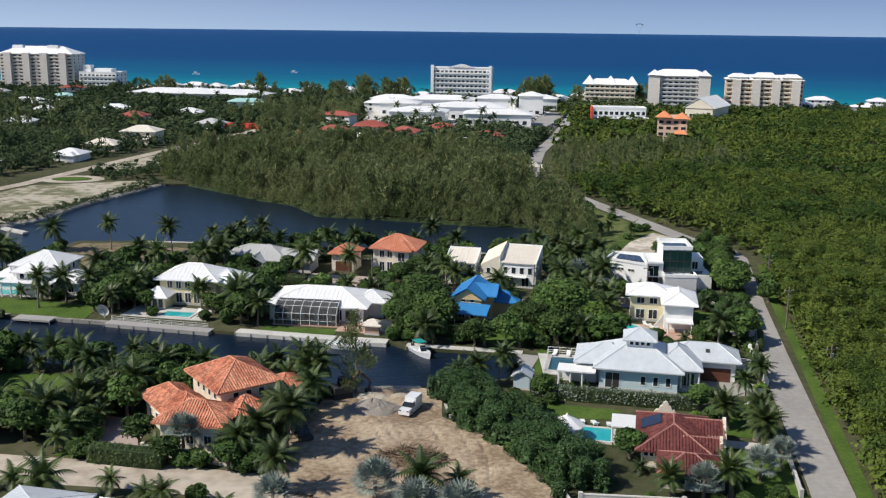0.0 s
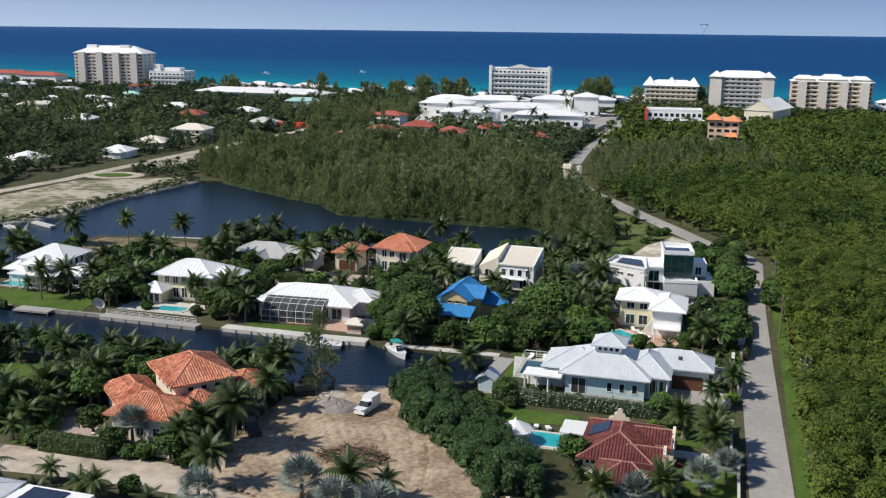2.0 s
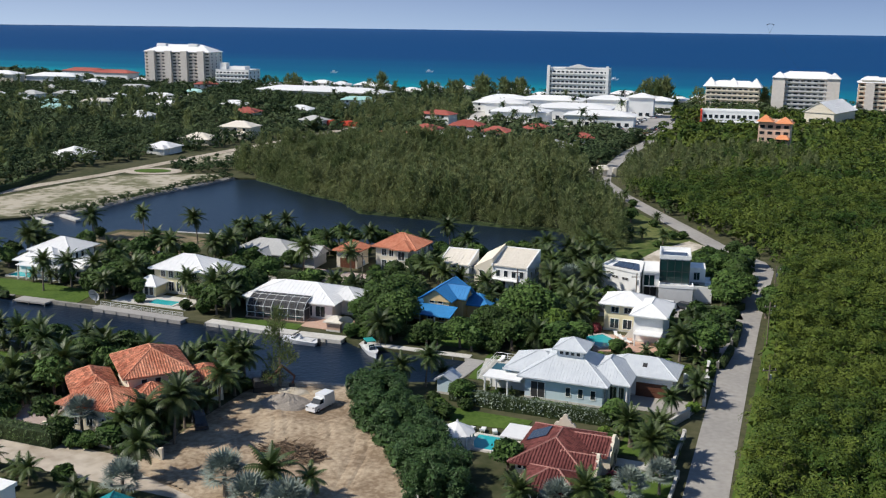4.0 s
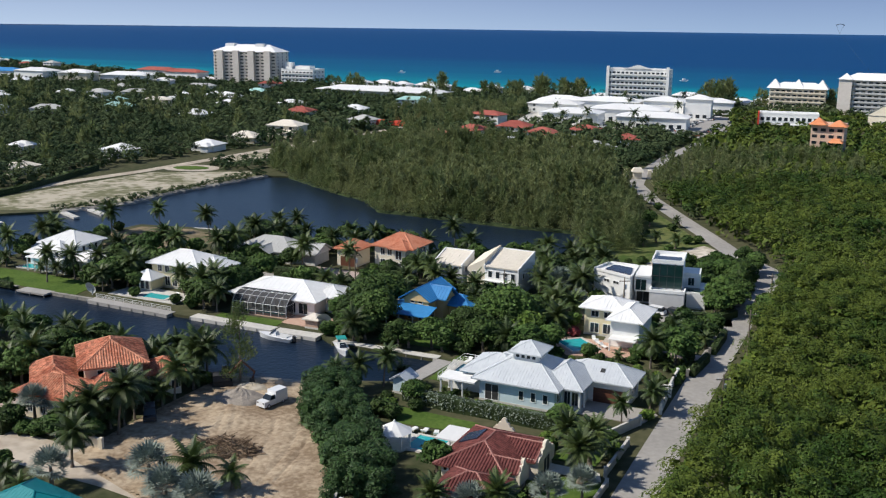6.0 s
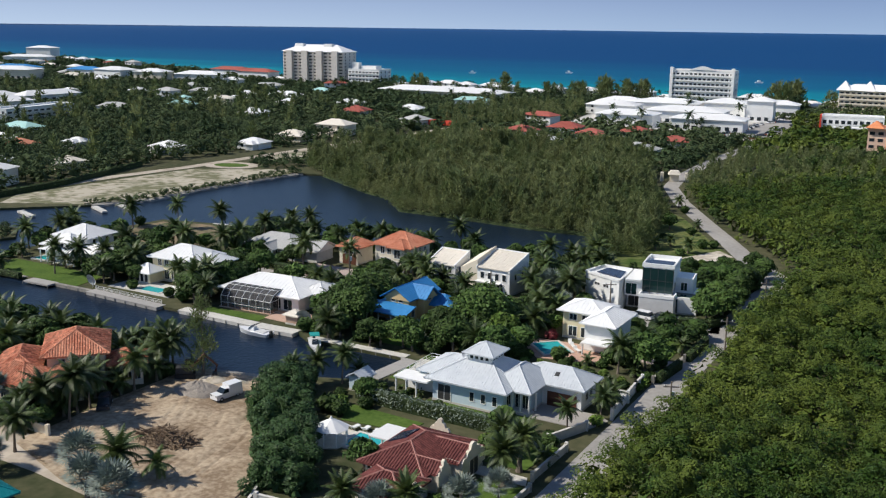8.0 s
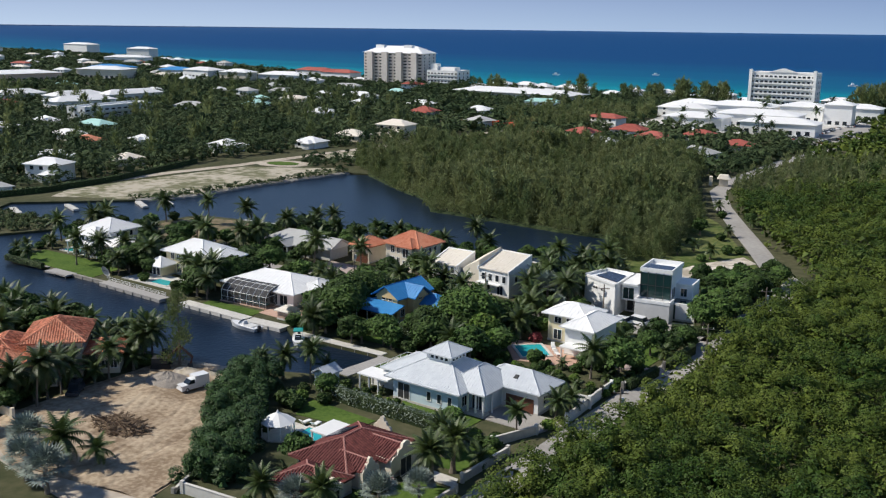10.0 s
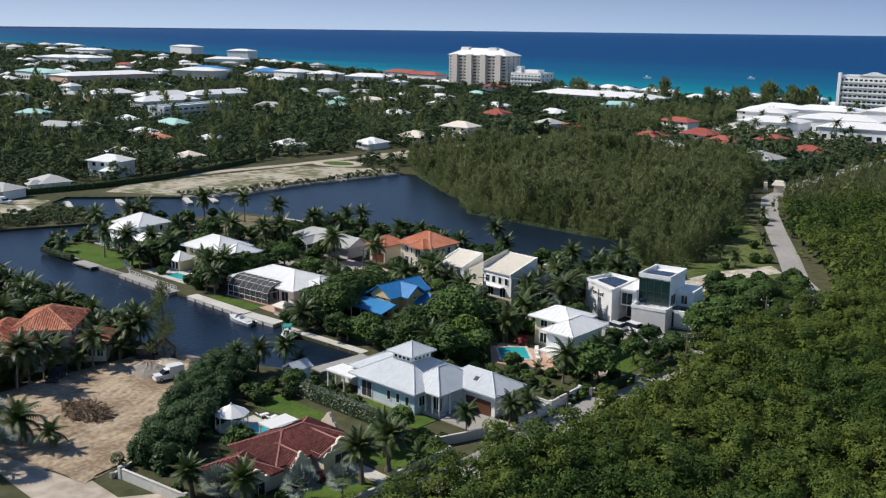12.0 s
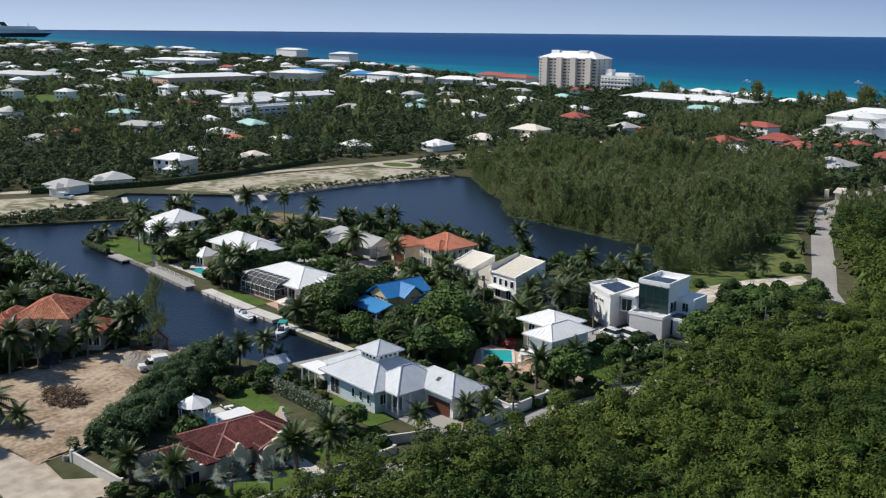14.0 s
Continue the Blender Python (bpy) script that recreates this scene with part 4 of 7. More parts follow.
def pool_screen(x, y, rz, w, d, ht):
    c = thing("pool_enclosure", x, y, rz, "screened pool enclosure with white arched frame", "pool enclosure")
    prof = [(0, 0), (0, 0.58 * ht), (0.22 * d, 0.86 * ht), (0.5 * d, ht), (d, ht)]
    n = 7
    for i in range(n + 1):
        u = -w / 2 + w * i / n
        Shape().tube([(u, a, b) for a, b in prof], [0.06] * 5, 4).part("arch", WHITE, c)
    for a, b in prof[1:]:
        Shape().rod((-w / 2, a, b), (w / 2, a, b), 0.05, 4).part("purlin", WHITE, c)
    for u in (-w / 2, w / 2):
        Shape().rod((u, 0, 0.58 * ht), (u, d, 0.58 * ht), 0.05, 4).part("purlin", WHITE, c)
        Shape().rod((u, d * 0.5, 0), (u, d * 0.5, ht), 0.05, 4).part("arch", WHITE, c)
    Shape().rod((-w / 2, 0, 0.25 * ht), (w / 2, 0, 0.25 * ht), 0.04, 4).part("purlin", WHITE, c)
    s = Shape()
    for (a0, b0), (a1, b1) in zip(prof, prof[1:]):
        s.poly([(-w / 2, a0, b0), (w / 2, a0, b0), (w / 2, a1, b1), (-w / 2, a1, b1)])
    for u in (-w / 2, w / 2):
        s.poly([(u, a, b) for a, b in prof] + [(u, d, 0)])
    s.part("screen", SHEET, c, "dark insect screen over the arches")
    Shape().box(-w / 2 + 1.5, w / 2 - 1.5, 1.4, d - 1.5, 0, 0.2).part("pool_water", POOL, c, "turquoise pool inside the screen")
    Shape().box(-w / 2 - 0.3, w / 2 + 0.3, -0.3, d, 0, 0.16).part("slab", TERRACE, c)
    footprint(x, y, rz, -w / 2, w / 2, 0, d)


pool_screen(-26.2, 184.4, -7.5, 12.4, 5.6, 4.2)

# the cream two-storey villa by the canal
h = house(-50.7, 202.2, -8, "two-storey cream villa with white hip roof by the canal")
walls(h, -7.0, 5.0, -4.4, 4.6, 0, 5.6, YELLOW)
roof(h, -8.0, 6.0, -5.4, 5.6, 5.5, 2.5, WROOF, "hip", (0.9, 0.06, 0.05), 0.1)
walls(h, 5.0, 9.0, -2.6, 4.0, 0, 4.8, YELLOW)
roof(h, 2, 10.0, -3.6, 5.0, 4.9, 2.0, WROOF, "hip", (0.9, 0.06, 0.05), 0.1)
windows(h, (-7.0, 5.0, -4.4, 0), "f", 5, 3.6, 1.0, 1.4)
windows(h, (-7.0, 5.0, -4.4, 0), "f", 5, 0.6, 1.2, 2.0)
windows(h, (-7.0, 0, -4.4, 4.6), "l", 3, 3.6, 1.0, 1.4)
walls(h, -8.6, -4.2, -8.6, -4.4, 0, 2.7, YELLOW)
roof(h, -9.4, -3.4, -9.4, -3.9, 2.7, 1.7, WROOF, "hip", None, 0.08)
windows(h, (-8.6, -4.2, -8.6, 0), "f", 3, 0.5, 0.9, 1.8, 0.3)
windows(h, (-8.6, -4.2, -8.6, -4.4), "l", 3, 0.5, 0.9, 1.8, 0.3)
pool(-52.5, 190.6, -10, 6.0, 3.2, POOL, "turquoise pool on the canal terrace")

# the white villa at the tip
h = house(-86.5, 211.0, -8, "two-storey white villa with stepped white hip roofs")
walls(h, -5.0, 5.0, -4.0, 4.6, 0, 6.0, WHITE)
roof(h, -6.0, 6.0, -5.2, 5.6, 6.0, 2.4, WROOF, "hip", (0.9, 0.06, 0.05), 0.1)
walls(h, -3.0, 3.0, -7.0, -4.0, 0, 5.2, WHITE)
roof(h, -4.0, 4.0, -8.0, -2, 5.2, 1.8, WROOF, "hip", None, 0.08)
walls(h, -9.0, -5.0, -4.4, 2.0, 0, 3.2, WHITE)
roof(h, -10.0, -4.4, -5.4, 3.0, 3.3, 1.6, WROOF, "hip", None, 0.08)
walls(h, 5.0, 11.0, -6.4, 0.0, 0, 3.4, WHITE)
roof(h, 4.6, 12.0, -7.4, 1.0, 3.4, 1.8, WROOF, "hip", None, 0.08)
Shape().box(-6.0, 6.0, -9.2, -4.0, 3.2, 3.4, 0.1).part("terrace_roof", WROOF, h, "white veranda roof")
columns(h, [(-5.6 + 2.2 * k, -8.8) for k in range(6)], 0, 3.2, 0.16, WHITE)
windows(h, (-5.0, 5.0, -4.0, 0), "f", 4, 3.9, 0.9, 1.3)
windows(h, (-3.0, 3.0, -7.0, 0), "f", 3, 3.6, 0.9, 1.2, 0.4)
windows(h, (-5.0, 5.0, -4.0, 0), "f", 4, 0.4, 1.3, 2.2)
windows(h, (5.0, 11.0, -6.4, 0), "f", 2, 0.9, 1.2, 1.3)
windows(h, (5, 5.0, -4.0, 4.6), "r", 3, 4.1, 0.9, 1.3)
pool(-93.5, 206.0, -8, 6.5, 3.6, POOL, "turquoise swimming pool in front of the white villa")

# the blue-roofed house
h = house(5.5, 188.3, 77, "ochre house with bright blue metal gable roofs among trees")
BLUESEAM = (0.7, 0.06, 0.05)
walls(h, 0, 9.6, -2.7, 2.7, 0, 5.0, OCHRE)
roof(h, -0.8, 10.4, -3.6, 3.6, 4.9, 2.2, BLUE, "gable_u", BLUESEAM, 0.08, gable=OCHRE)
walls(h, 3.0, 6.8, -4.4, -2.7, 0, 5.0, OCHRE)
roof(h, 2.2, 7.6, -5.4, 0, 4.9, 1.95, BLUE, "gable_v", BLUESEAM, 0.08, gable=OCHRE)
walls(h, 5.4, 10.0, -8.4, -2.7, 0, 3.2, OCHRE)
roof(h, 4.6, 10.8, -9.4, -2.2, 3.2, 1.7, BLUE, "hip", BLUESEAM, 0.08)
walls(h, 1.0, 8.6, 2.7, 5.2, 0, 3.0, OCHRE)
Shape().prism([(0.2, 2.6, 3.75), (0.2, 6.1, 2.75), (9.4, 6.1, 2.75), (9.4, 2.6, 3.75)][::-1], [(0.2, 2.6, 3.95), (0.2, 6.1, 2.95), (9.4, 6.1, 2.95), (9.4, 2.6, 3.95)][::-1]).part("veranda_roof", BLUE, h)
Shape().prism([(-4.2, -4.6, 2.6), (-0.1, -4.6, 3.7), (-0.1, 5.0, 3.7), (-4.2, 5.0, 2.6)], [(-4.2, -4.6, 2.8), (-0.1, -4.6, 3.9), (-0.1, 5.0, 3.9), (-4.2, 5.0, 2.8)]).part("veranda_roof", BLUE, h)
columns(h, [(-3.9, -4.2), (-3.9, -1.2), (-3.9, 1.8), (-3.9, 4.6)], 0, 2.65, 0.12, WHITE)
window(h, 0, 0.9, 4.1, "l", 0.9, 1.1)
window(h, 0, -0.9, 4.1, "l", 0.9, 1.1)
window(h, 4.9, -4.4, 4.1, "f", 1.0, 1.1)
windows(h, (7.0, 9.6, -2.7, 0), "f", 1, 3.6, 0.9, 1.1, 0.2)
windows(h, (0, 3.0, -2.7, 0), "f", 1, 1.0, 1.1, 1.4, 0.2)
windows(h, (5.4, 10.0, -8.4, 0), "f", 2, 1.0, 1.0, 1.2, 0.4)
windows(h, (0, 9.6, -2.7, 2.7), "l", 2, 0.8, 1.2, 1.6, 0.3)

footprint(4.5, 182.5, 0, -6, 7, -3.5, 5)

# the pair of white houses with single-pitch roofs
for (x, y, rz, w, d, z0, z1, left) in ((5.2, 220.8, -11, 7.0, 6.4, 5.0, 7.0, False), (18.4, 219.0, -15, 8.2, 8.0, 5.6, 8.0, True)):
    h = house(x, y, rz, "white stucco house with a pale cream mono-pitch roof", group="mono-pitch houses")
    walls(h, -w / 2, w / 2, -d / 2, d / 2, 0, z0, WHITE)
    roof(h, -w / 2 + 0.2, w / 2 - 0.2, -d / 2 - 0.3, d / 2, z0 + 0.1, z1 - z0, CREAMR, "shed_b", (0.8, 0.06, 0.05))
    for u in (-w / 2 - 0.15, w / 2 - 0.15):
        Shape().prism([(u, -d / 2 - 0.4, z0 - 0.4), (u + 0.3, -d / 2 - 0.4, z0 - 0.4), (u + 0.3, d / 2 + 0.2, z0 - 0.4), (u, d / 2 + 0.2, z0 - 0.4)],
                      [(u, -d / 2 - 0.4, z0 + 0.3), (u + 0.3, -d / 2 - 0.4, z0 + 0.3), (u + 0.3, d / 2 + 0.2, z1 + 0.35), (u, d / 2 + 0.2, z1 + 0.35)]).part("side_parapet", WHITE, h)
    Shape().box(-w / 2, w / 2, d / 2 - 0.1, d / 2 + 0.2, z0 - 0.4, z1 + 0.3).part("back_wall", WHITE, h)
    if left:
        Shape().prism([(-w / 2 - 4.4, -d / 2, 0), (-w / 2, -d / 2, 0), (-w / 2, d / 2, 0), (-w / 2 - 4.4, d / 2, 0)],
                      [(-w / 2 - 4.4, -d / 2, 4.8), (-w / 2, -d / 2, 7.2), (-w / 2, d / 2, 8.9), (-w / 2 - 4.4, d / 2, 6.4)]).part("stair_tower", CREAM, h, "sloping cream side wing")
        window(h, -w / 2 - 2.6, -d / 2, 2.8, "f", 0.8, 1.3)
        Shape().box(-w / 2, w / 2 - 2, -d / 2 - 1.2, -d / 2, 2.5, 2.7).part("balcony", WHITE, h)
    windows(h, (-w / 2, w / 2, -d / 2, 0), "f", 3 if not left else 4, 3.2, 0.9, 1.4, 0.4)
    windows(h, (-w / 2, w / 2, -d / 2, 0), "f", 2, 0.4, 1.5, 2.0, 0.6)
    windows(h, (-w / 2, w / 2, -d / 2, d / 2), "r", 2, 3.2, 0.8, 1.2, 1.0)

# the terracotta-roofed villa in the middle
h = house(-10.5, 231.4, -12, "two-storey cream villa with orange hip roof and balconies")
walls(h, -4.6, 5.4, -4.4, 4.2, 0, 6.1, CREAM)
roof(h, -5.5, 6.3, -5.3, 5.1, 6.0, 2.7, BRICKR, "hip", (0.5, 0.2, 0.08), 0.14)
walls(h, 0.8, 4.4, -5.8, -4.4, 0, 6.1, CREAM)
roof(h, 0.0, 5.2, -6.7, -1, 6.0, 1.7, BRICKR, "hip", (0.5, 0.2, 0.08), 0.12)
walls(h, -14.6, -9.2, -5.4, 1.0, 0, 4.4, CREAM)
roof(h, -15.4, -8.4, -6.2, 1.8, 4.3, 1.9, BRICKR, "hip", (0.5, 0.2, 0.08), 0.12)
garage_door(h, -11.6, -5.4, 4.0, 2.4, BROWNW)
windows(h, (-4.6, 5.4, -4.4, 0), "f", 4, 3.8, 1.1, 1.6)
windows(h, (-4.6, 5.4, -4.4, 0), "f", 4, 0.6, 1.2, 2.1)
windows(h, (0, 5.4, -4.4, 4.2), "r", 3, 3.8, 1.0, 1.4)
windows(h, (-4.6, 0, -4.4, 4.2), "l", 3, 3.8, 1.0, 1.4)
window(h, 2.6, -5.8, 3.4, "f", 1.6, 2.0, gm=DARK)
window(h, 2.6, -5.8, 0.1, "f", 1.6, 2.4, gm=DARK)

# the grey-roofed bungalow behind the palms
h = house(-42.0, 231.5, -8, "low grey bungalow with pale shingle gable roofs")
walls(h, -9.0, 6.0, -4.6, 4.6, 0, 3.2, GREYR)
roof(h, -10.0, 7.0, -5.8, 5.8, 3.1, 2.6, SHINGLE, "hip", (0.9, 0.05, 0.04), 0.1)
walls(h, 6.0, 12.0, -3.6, 3.4, 0, 3.0, GREYR)
roof(h, 4.0, 13.0, -4.6, 4.4, 3.0, 2.0, SHINGLE, "gable_u", (0.9, 0.05, 0.04), 0.1, gable=WHITE)
roof(h, -3.0, 2.0, -8.0, -2, 3.0, 1.5, SHINGLE, "gable_v", None, 0.1, gable=WHITE)
columns(h, [(-2.6, -7.6), (1.6, -7.6)], 0, 2.9, 0.15, WHITE)
windows(h, (-9.0, 6.0, -4.6, 0), "f", 5, 1.0, 1.2, 1.3)

# the modern white house with the glass tower
h = house(52.9, 218.0, -3, "modern white flat-roofed house with a dark glass tower")
walls(h, -3.1, 3.1, -3.9, 4.6, 3.6, 9.4, WHITE, plinth=False)
walls(h, -3.1, 3.1, -3.0, 4.6, 0, 3.6, WHITE)
s = Shape()
for a in ((-3.3, 3.3, -4.1, -3.8), (-3.3, 3.3, 4.5, 4.8), (-3.3, -3.0, -3.8, 4.5), (3.0, 3.3, -3.8, 4.5)):
    s.box(*a, 9.4, 10.2)
s.part("roof_parapet", WHITE, h)
Shape().box(-2.6, 2.6, -3.2, 1.6, 9.62, 9.74).part("solar_panel", SOLAR, h)
for i in range(4):
    for j in range(2):
        u = -3.1 + 6.2 * (i + 0.5) / 4
        Shape().box(u - 0.72, u + 0.72, -3.98, -3.9, 4.15 + 2.55 * j, 6.6 + 2.55 * j).part("glass_panel", GREENGL, h, "green tinted glass panel")
for i in range(5):
    u = -3.1 + 6.2 * i / 4
    Shape().box(u - 0.06, u + 0.06, -4.03, -3.9, 3.9, 9.4).part("mullion", DARK, h)
Shape().box(-3.1, 3.1, -4.05, -3.9, 6.62, 6.72).part("transom", DARK, h)
WING = [(-15.4, -2.4), (-7.1, -7.9), (-6.6, 3.0), (-13.0, 4.4)]
Shape().outline(WING, 0, 6.5).part("wall", WHITE, h)
FOOT.append([tuple((h.matrix_basis @ Vector((u, v, 0)))[:2]) for u, v in WING])
for a, b in zip(WING, WING[1:] + WING[:1]):
    Shape().outline(ribbon([a, b], 0.35), 6.5, 7.0).part("roof_parapet", WHITE, h)
walls(h, -6.6, -3.1, -4.8, 4.0, 3.2, 6.4, WHITE, plinth=False)
walls(h, -6.6, -3.1, -2.0, 4.0, 0, 3.2, WHITE)
Shape().box(-6.4, -3.2, -5.4, 4.2, 6.4, 6.75).part("roof_slab", WHITE, h)
for k in range(4):
    Shape().outline([(-13.2 + 1.5 * k, -1.6 - 0.9 * k), (-11.9 + 1.5 * k, -2.4 - 0.9 * k), (-10.6 + 1.0 * k, 2.4 - 0.5 * k), (-11.8 + 1.0 * k, 2.7 - 0.4 * k)], 6.6, 6.74).part("solar_panel", SOLAR, h)
for f in (0.36, 0.62):
    o = window(h, 0, 0, 0, "f", 1.5, 0.55, gm=DARK)
    o.matrix_basis = pose(-15.4 + 8.3 * f, -2.4 - 5.5 * f, 4.6, 0, 0, -33.5)
s = Shape()
for i in range(5):
    s.box(-2.1, 2.1, -0.08, 0.0, 0.46 * i + 0.02, 0.46 * i + 0.45)
o = s.part("garage_door", GREYR, h, "panelled garage door")
o.matrix_basis = pose(-11.0, -5.33, 0.02, 0, 0, -33.5)
window(h, -5.2, -4.8, 3.5, "f", 2.2, 2.3, gm=GREENGL)
window(h, -4.9, -2.0, 0.2, "f", 2.6, 2.6, gm=DARK)
walls(h, -3.1, 3.9, -7.4, -3.9, 0, 3.9, GREYR)
s = Shape()
s.box(-3.2, 4.0, -7.5, -7.2, 3.9, 4.5).box(-3.2, -2.9, -7.2, -4.1, 3.9, 4.5).box(3.7, 4.0, -7.2, -4.1, 3.9, 4.5)
s.part("terrace_parapet", WHITE, h)
walls(h, 3.1, 8.0, -3.6, 5.4, 0, 3.6, WHITE)
walls(h, 3.1, 6.6, 0, 5.4, 3.6, 6.8, WHITE, plinth=False)
Shape().box(3.4, 7.6, -3.2, -0.3, 3.62, 3.75).part("roof_pool", GREENGL, h, "dark green glazed terrace")
window(h, 3.1, -1.8, 4.2, "r", 2.4, 2.0, gm=GREENGL)
window(h, 4.8, 0, 4.2, "f", 1.2, 1.6, gm=GREENGL)
Shape().box(3.3, 4.2, -3.9, -3.6, 0.3, 3.2).part("side_window", GREENGL, h)

# the pale yellow house
h = house(43.5, 191.2, -11, "two-storey pale yellow house with white roof and outside stair")
walls(h, -5.2, 2.4, -1.4, 5.2, 0, 5.5, YELLOW)
roof(h, -6.2, 3.4, -2.4, 6.2, 5.5, 1.7, WROOF, "hip", (0.8, 0.06, 0.05), 0.1)
walls(h, 1.4, 6.8, -7.0, 2.4, 0, 5.3, WHITE)
roof(h, 0.6, 7.7, -8.0, 3.4, 5.4, 1.7, WROOF, "hip", (0.8, 0.06, 0.05), 0.1)
windows(h, (-5.2, 1.4, -1.4, 0), "f", 2, 3.7, 1.4, 1.1, 0.8)
windows(h, (-5.2, 1.4, -1.4, 0), "f", 2, 0.6, 1.6, 1.8, 0.8)
windows(h, (-5.2, 0, -1.4, 5.2), "l", 2, 3.7, 1.0, 1.1)
windows(h, (1.4, 0, -6.8, -3.0), "l", 1, 0.4, 1.4, 2.0, 0.4)
for i in range(11):
    Shape().box(-0.4 + 0.17 * i, 1.35, -5.2, -4.0, 0.25 * i, 0.25 * i + 0.25).part("step", CONC, h)
Shape().box(1.8, 6.8, -9.8, -6.6, 2.2, 2.4).part("terrace_roof", WHITE, h)
columns(h, [(2.1, -9.5), (6.5, -9.5)], 0, 2.2, 0.15, WHITE)
pool(37.8, 183.0, 35, 5.0, 6.4, POOL, "turquoise swimming pool of the yellow house")

# houses at the lane
h = house(-39.0, 100.5, -12, "low white house with metal roof and solar panels")
walls(h, -10, 9, -6, 2.6, 0, 4.0, WHITE)
roof(h, -11, -1, -7, 4.0, 4.2, 1.2, METAL, "hip", SEAM, 0.1)
walls(h, 0, 9, -5.5, 3.0, 4.0, 4.5, WHITE, plinth=False)
Shape().box(1.4, 6.2, -1.6, 2.4, 4.52, 4.66).part("solar_panel", SOLAR, h, "dark solar panels")
h = house(-13.5, 95.5, -20, "house with a teal metal hip roof", z=0)
walls(h, -6, 5, -4, 4, 0, 3.6, CREAM)
roof(h, -7, 6, -5, 5.4, 3.7, 2.6, TEAL, "hip", SEAM, 0.1)
walls(h, 4, 8, -4, 1, 0, 3.0, CREAM)
roof(h, 3, 9, -5, 2, 3.1, 1.6, TEAL, "hip", SEAM, 0.1)
h = house(13.6, 152.2, -11.5, "small pale blue garden shed by the canal", "shed", "shed")
walls(h, -1.3, 1.3, -1.5, 1.5, 0, 2.4, PALEBLUE)
roof(h, -1.7, 1.7, -1.9, 1.9, 2.35, 1.0, METAL, "gable_v", None, 0.05, gable=PALEBLUE)



def lounger(x, y, rz):
    c = thing("sun_lounger", x, y, rz, "white sun lounger on the pool deck", "lounger", "pool loungers", z=0.12)
    Shape().box(-0.35, 0.35, -1.0, 0.4, 0.3, 0.42).part("seat", WHITE, c)
    Shape().prism([(-0.35, 0.4, 0.3), (0.35, 0.4, 0.3), (0.35, 0.5, 0.3), (-0.35, 0.5, 0.3)], [(-0.35, 0.85, 0.85), (0.35, 0.85, 0.85), (0.35, 0.95, 0.8), (-0.35, 0.95, 0.8)]).part("backrest", WHITE, c)
    for u in (-0.3, 0.3):
        for v in (-0.9, 0.3):
            Shape().box(u - 0.04, u + 0.04, v - 0.04, v + 0.04, 0, 0.3).part("leg", WHITE, c)


for x, y, a in ((19.4, 136.6, 160), (21.2, 136.6, 175), (23.0, 136.2, 190), (25.0, 135.6, 175), (41.5, 184.6, 30), (42.6, 182.8, 40), (40.6, 186.4, 20), (20.6, 168.0, -20), (23.0, 167.6, -10), (-90.5, 206.4, 10), (-88.6, 206.2, 20), (-48.6, 191.6, 0)):
    lounger(x, y, a)


def dish(x, y, rz, r, ht):
    c = thing("satellite_dish", x, y, rz, "large grey satellite dish on a post", "satellite dish")
    Shape().tube([(0, 0, 0), (0, 0, ht)], [0.09, 0.09], 8).part("post", GREYR, c)
    s, n = Shape(), 18
    for i, f in enumerate((0.02, 0.35, 0.7, 1.0)):
        for j in range(n):
            a = 6.2832 * j / n
            s.v.append((r * f * math.cos(a), -0.35 * r * f * f * 0.9 - r * f * math.sin(a) * 0.35, ht + 0.3 + r * f * math.sin(a) + 0.1))
    for i in range(3):
        s.f += [(i * n + j, i * n + (j + 1) % n, (i + 1) * n + (j + 1) % n, (i + 1) * n + j) for j in range(n)]
    s.part("bowl", GREYR, c)
    Shape().rod((0, 0, ht + 0.4), (0, -1.1 * r, ht + 0.9), 0.04, 5).part("feed_arm", DARK, c)


dish(-10.6, 179.6, 20, 1.5, 1.4)
dish(-66.5, 188.2, -10, 1.3, 1.3)
h = house(-12.6, 180.0, -10, "small brick terrace hut with a pale roof", "hut", "hut")
walls(h, -1.4, 1.4, -1.2, 1.2, 0, 2.0, TERRACE)
roof(h, -1.9, 1.9, -1.7, 1.7, 2.0, 0.9, CREAMR, "hip", None, 0.05)

# ---- quays, docks, boats ----


def quay(path, w, m, label, z0=-1.6, z1=0.12):
    o = thing("quay", path[0][0], path[0][1], 0, label, "dock")
    x0, y0 = path[0]
    for a, b in zip(path, path[1:]):
        d = math.hypot(b[0] - a[0], b[1] - a[1])
        n = max(1, int(d / 3))
        for i in range(n):
            p = (a[0] + (b[0] - a[0]) * (i + 0.005) / n, a[1] + (b[1] - a[1]) * (i + 0.005) / n)
            q = (a[0] + (b[0] - a[0]) * (i + 0.995) / n, a[1] + (b[1] - a[1]) * (i + 0.995) / n)
            Shape().outline([(x - x0, y - y0) for x, y in ribbon([p, q], w)], z0, z1).part("slab", m, o)
        for i in range(n + 1):
            px, py = a[0] + (b[0] - a[0]) * i / n, a[1] + (b[1] - a[1]) * i / n
            nx, ny = (b[1] - a[1]) / d, -(b[0] - a[0]) / d
            Shape().tube([(px + nx * w * 0.53 - x0, py + ny * w * 0.53 - y0, -2), (px + nx * w * 0.53 - x0, py + ny * w * 0.53 - y0, z1 - 0.06)], [0.1, 0.1], 6).part("mooring_post", CONCD, o)
    PAVED.append(ribbon(path, w + 0.6))


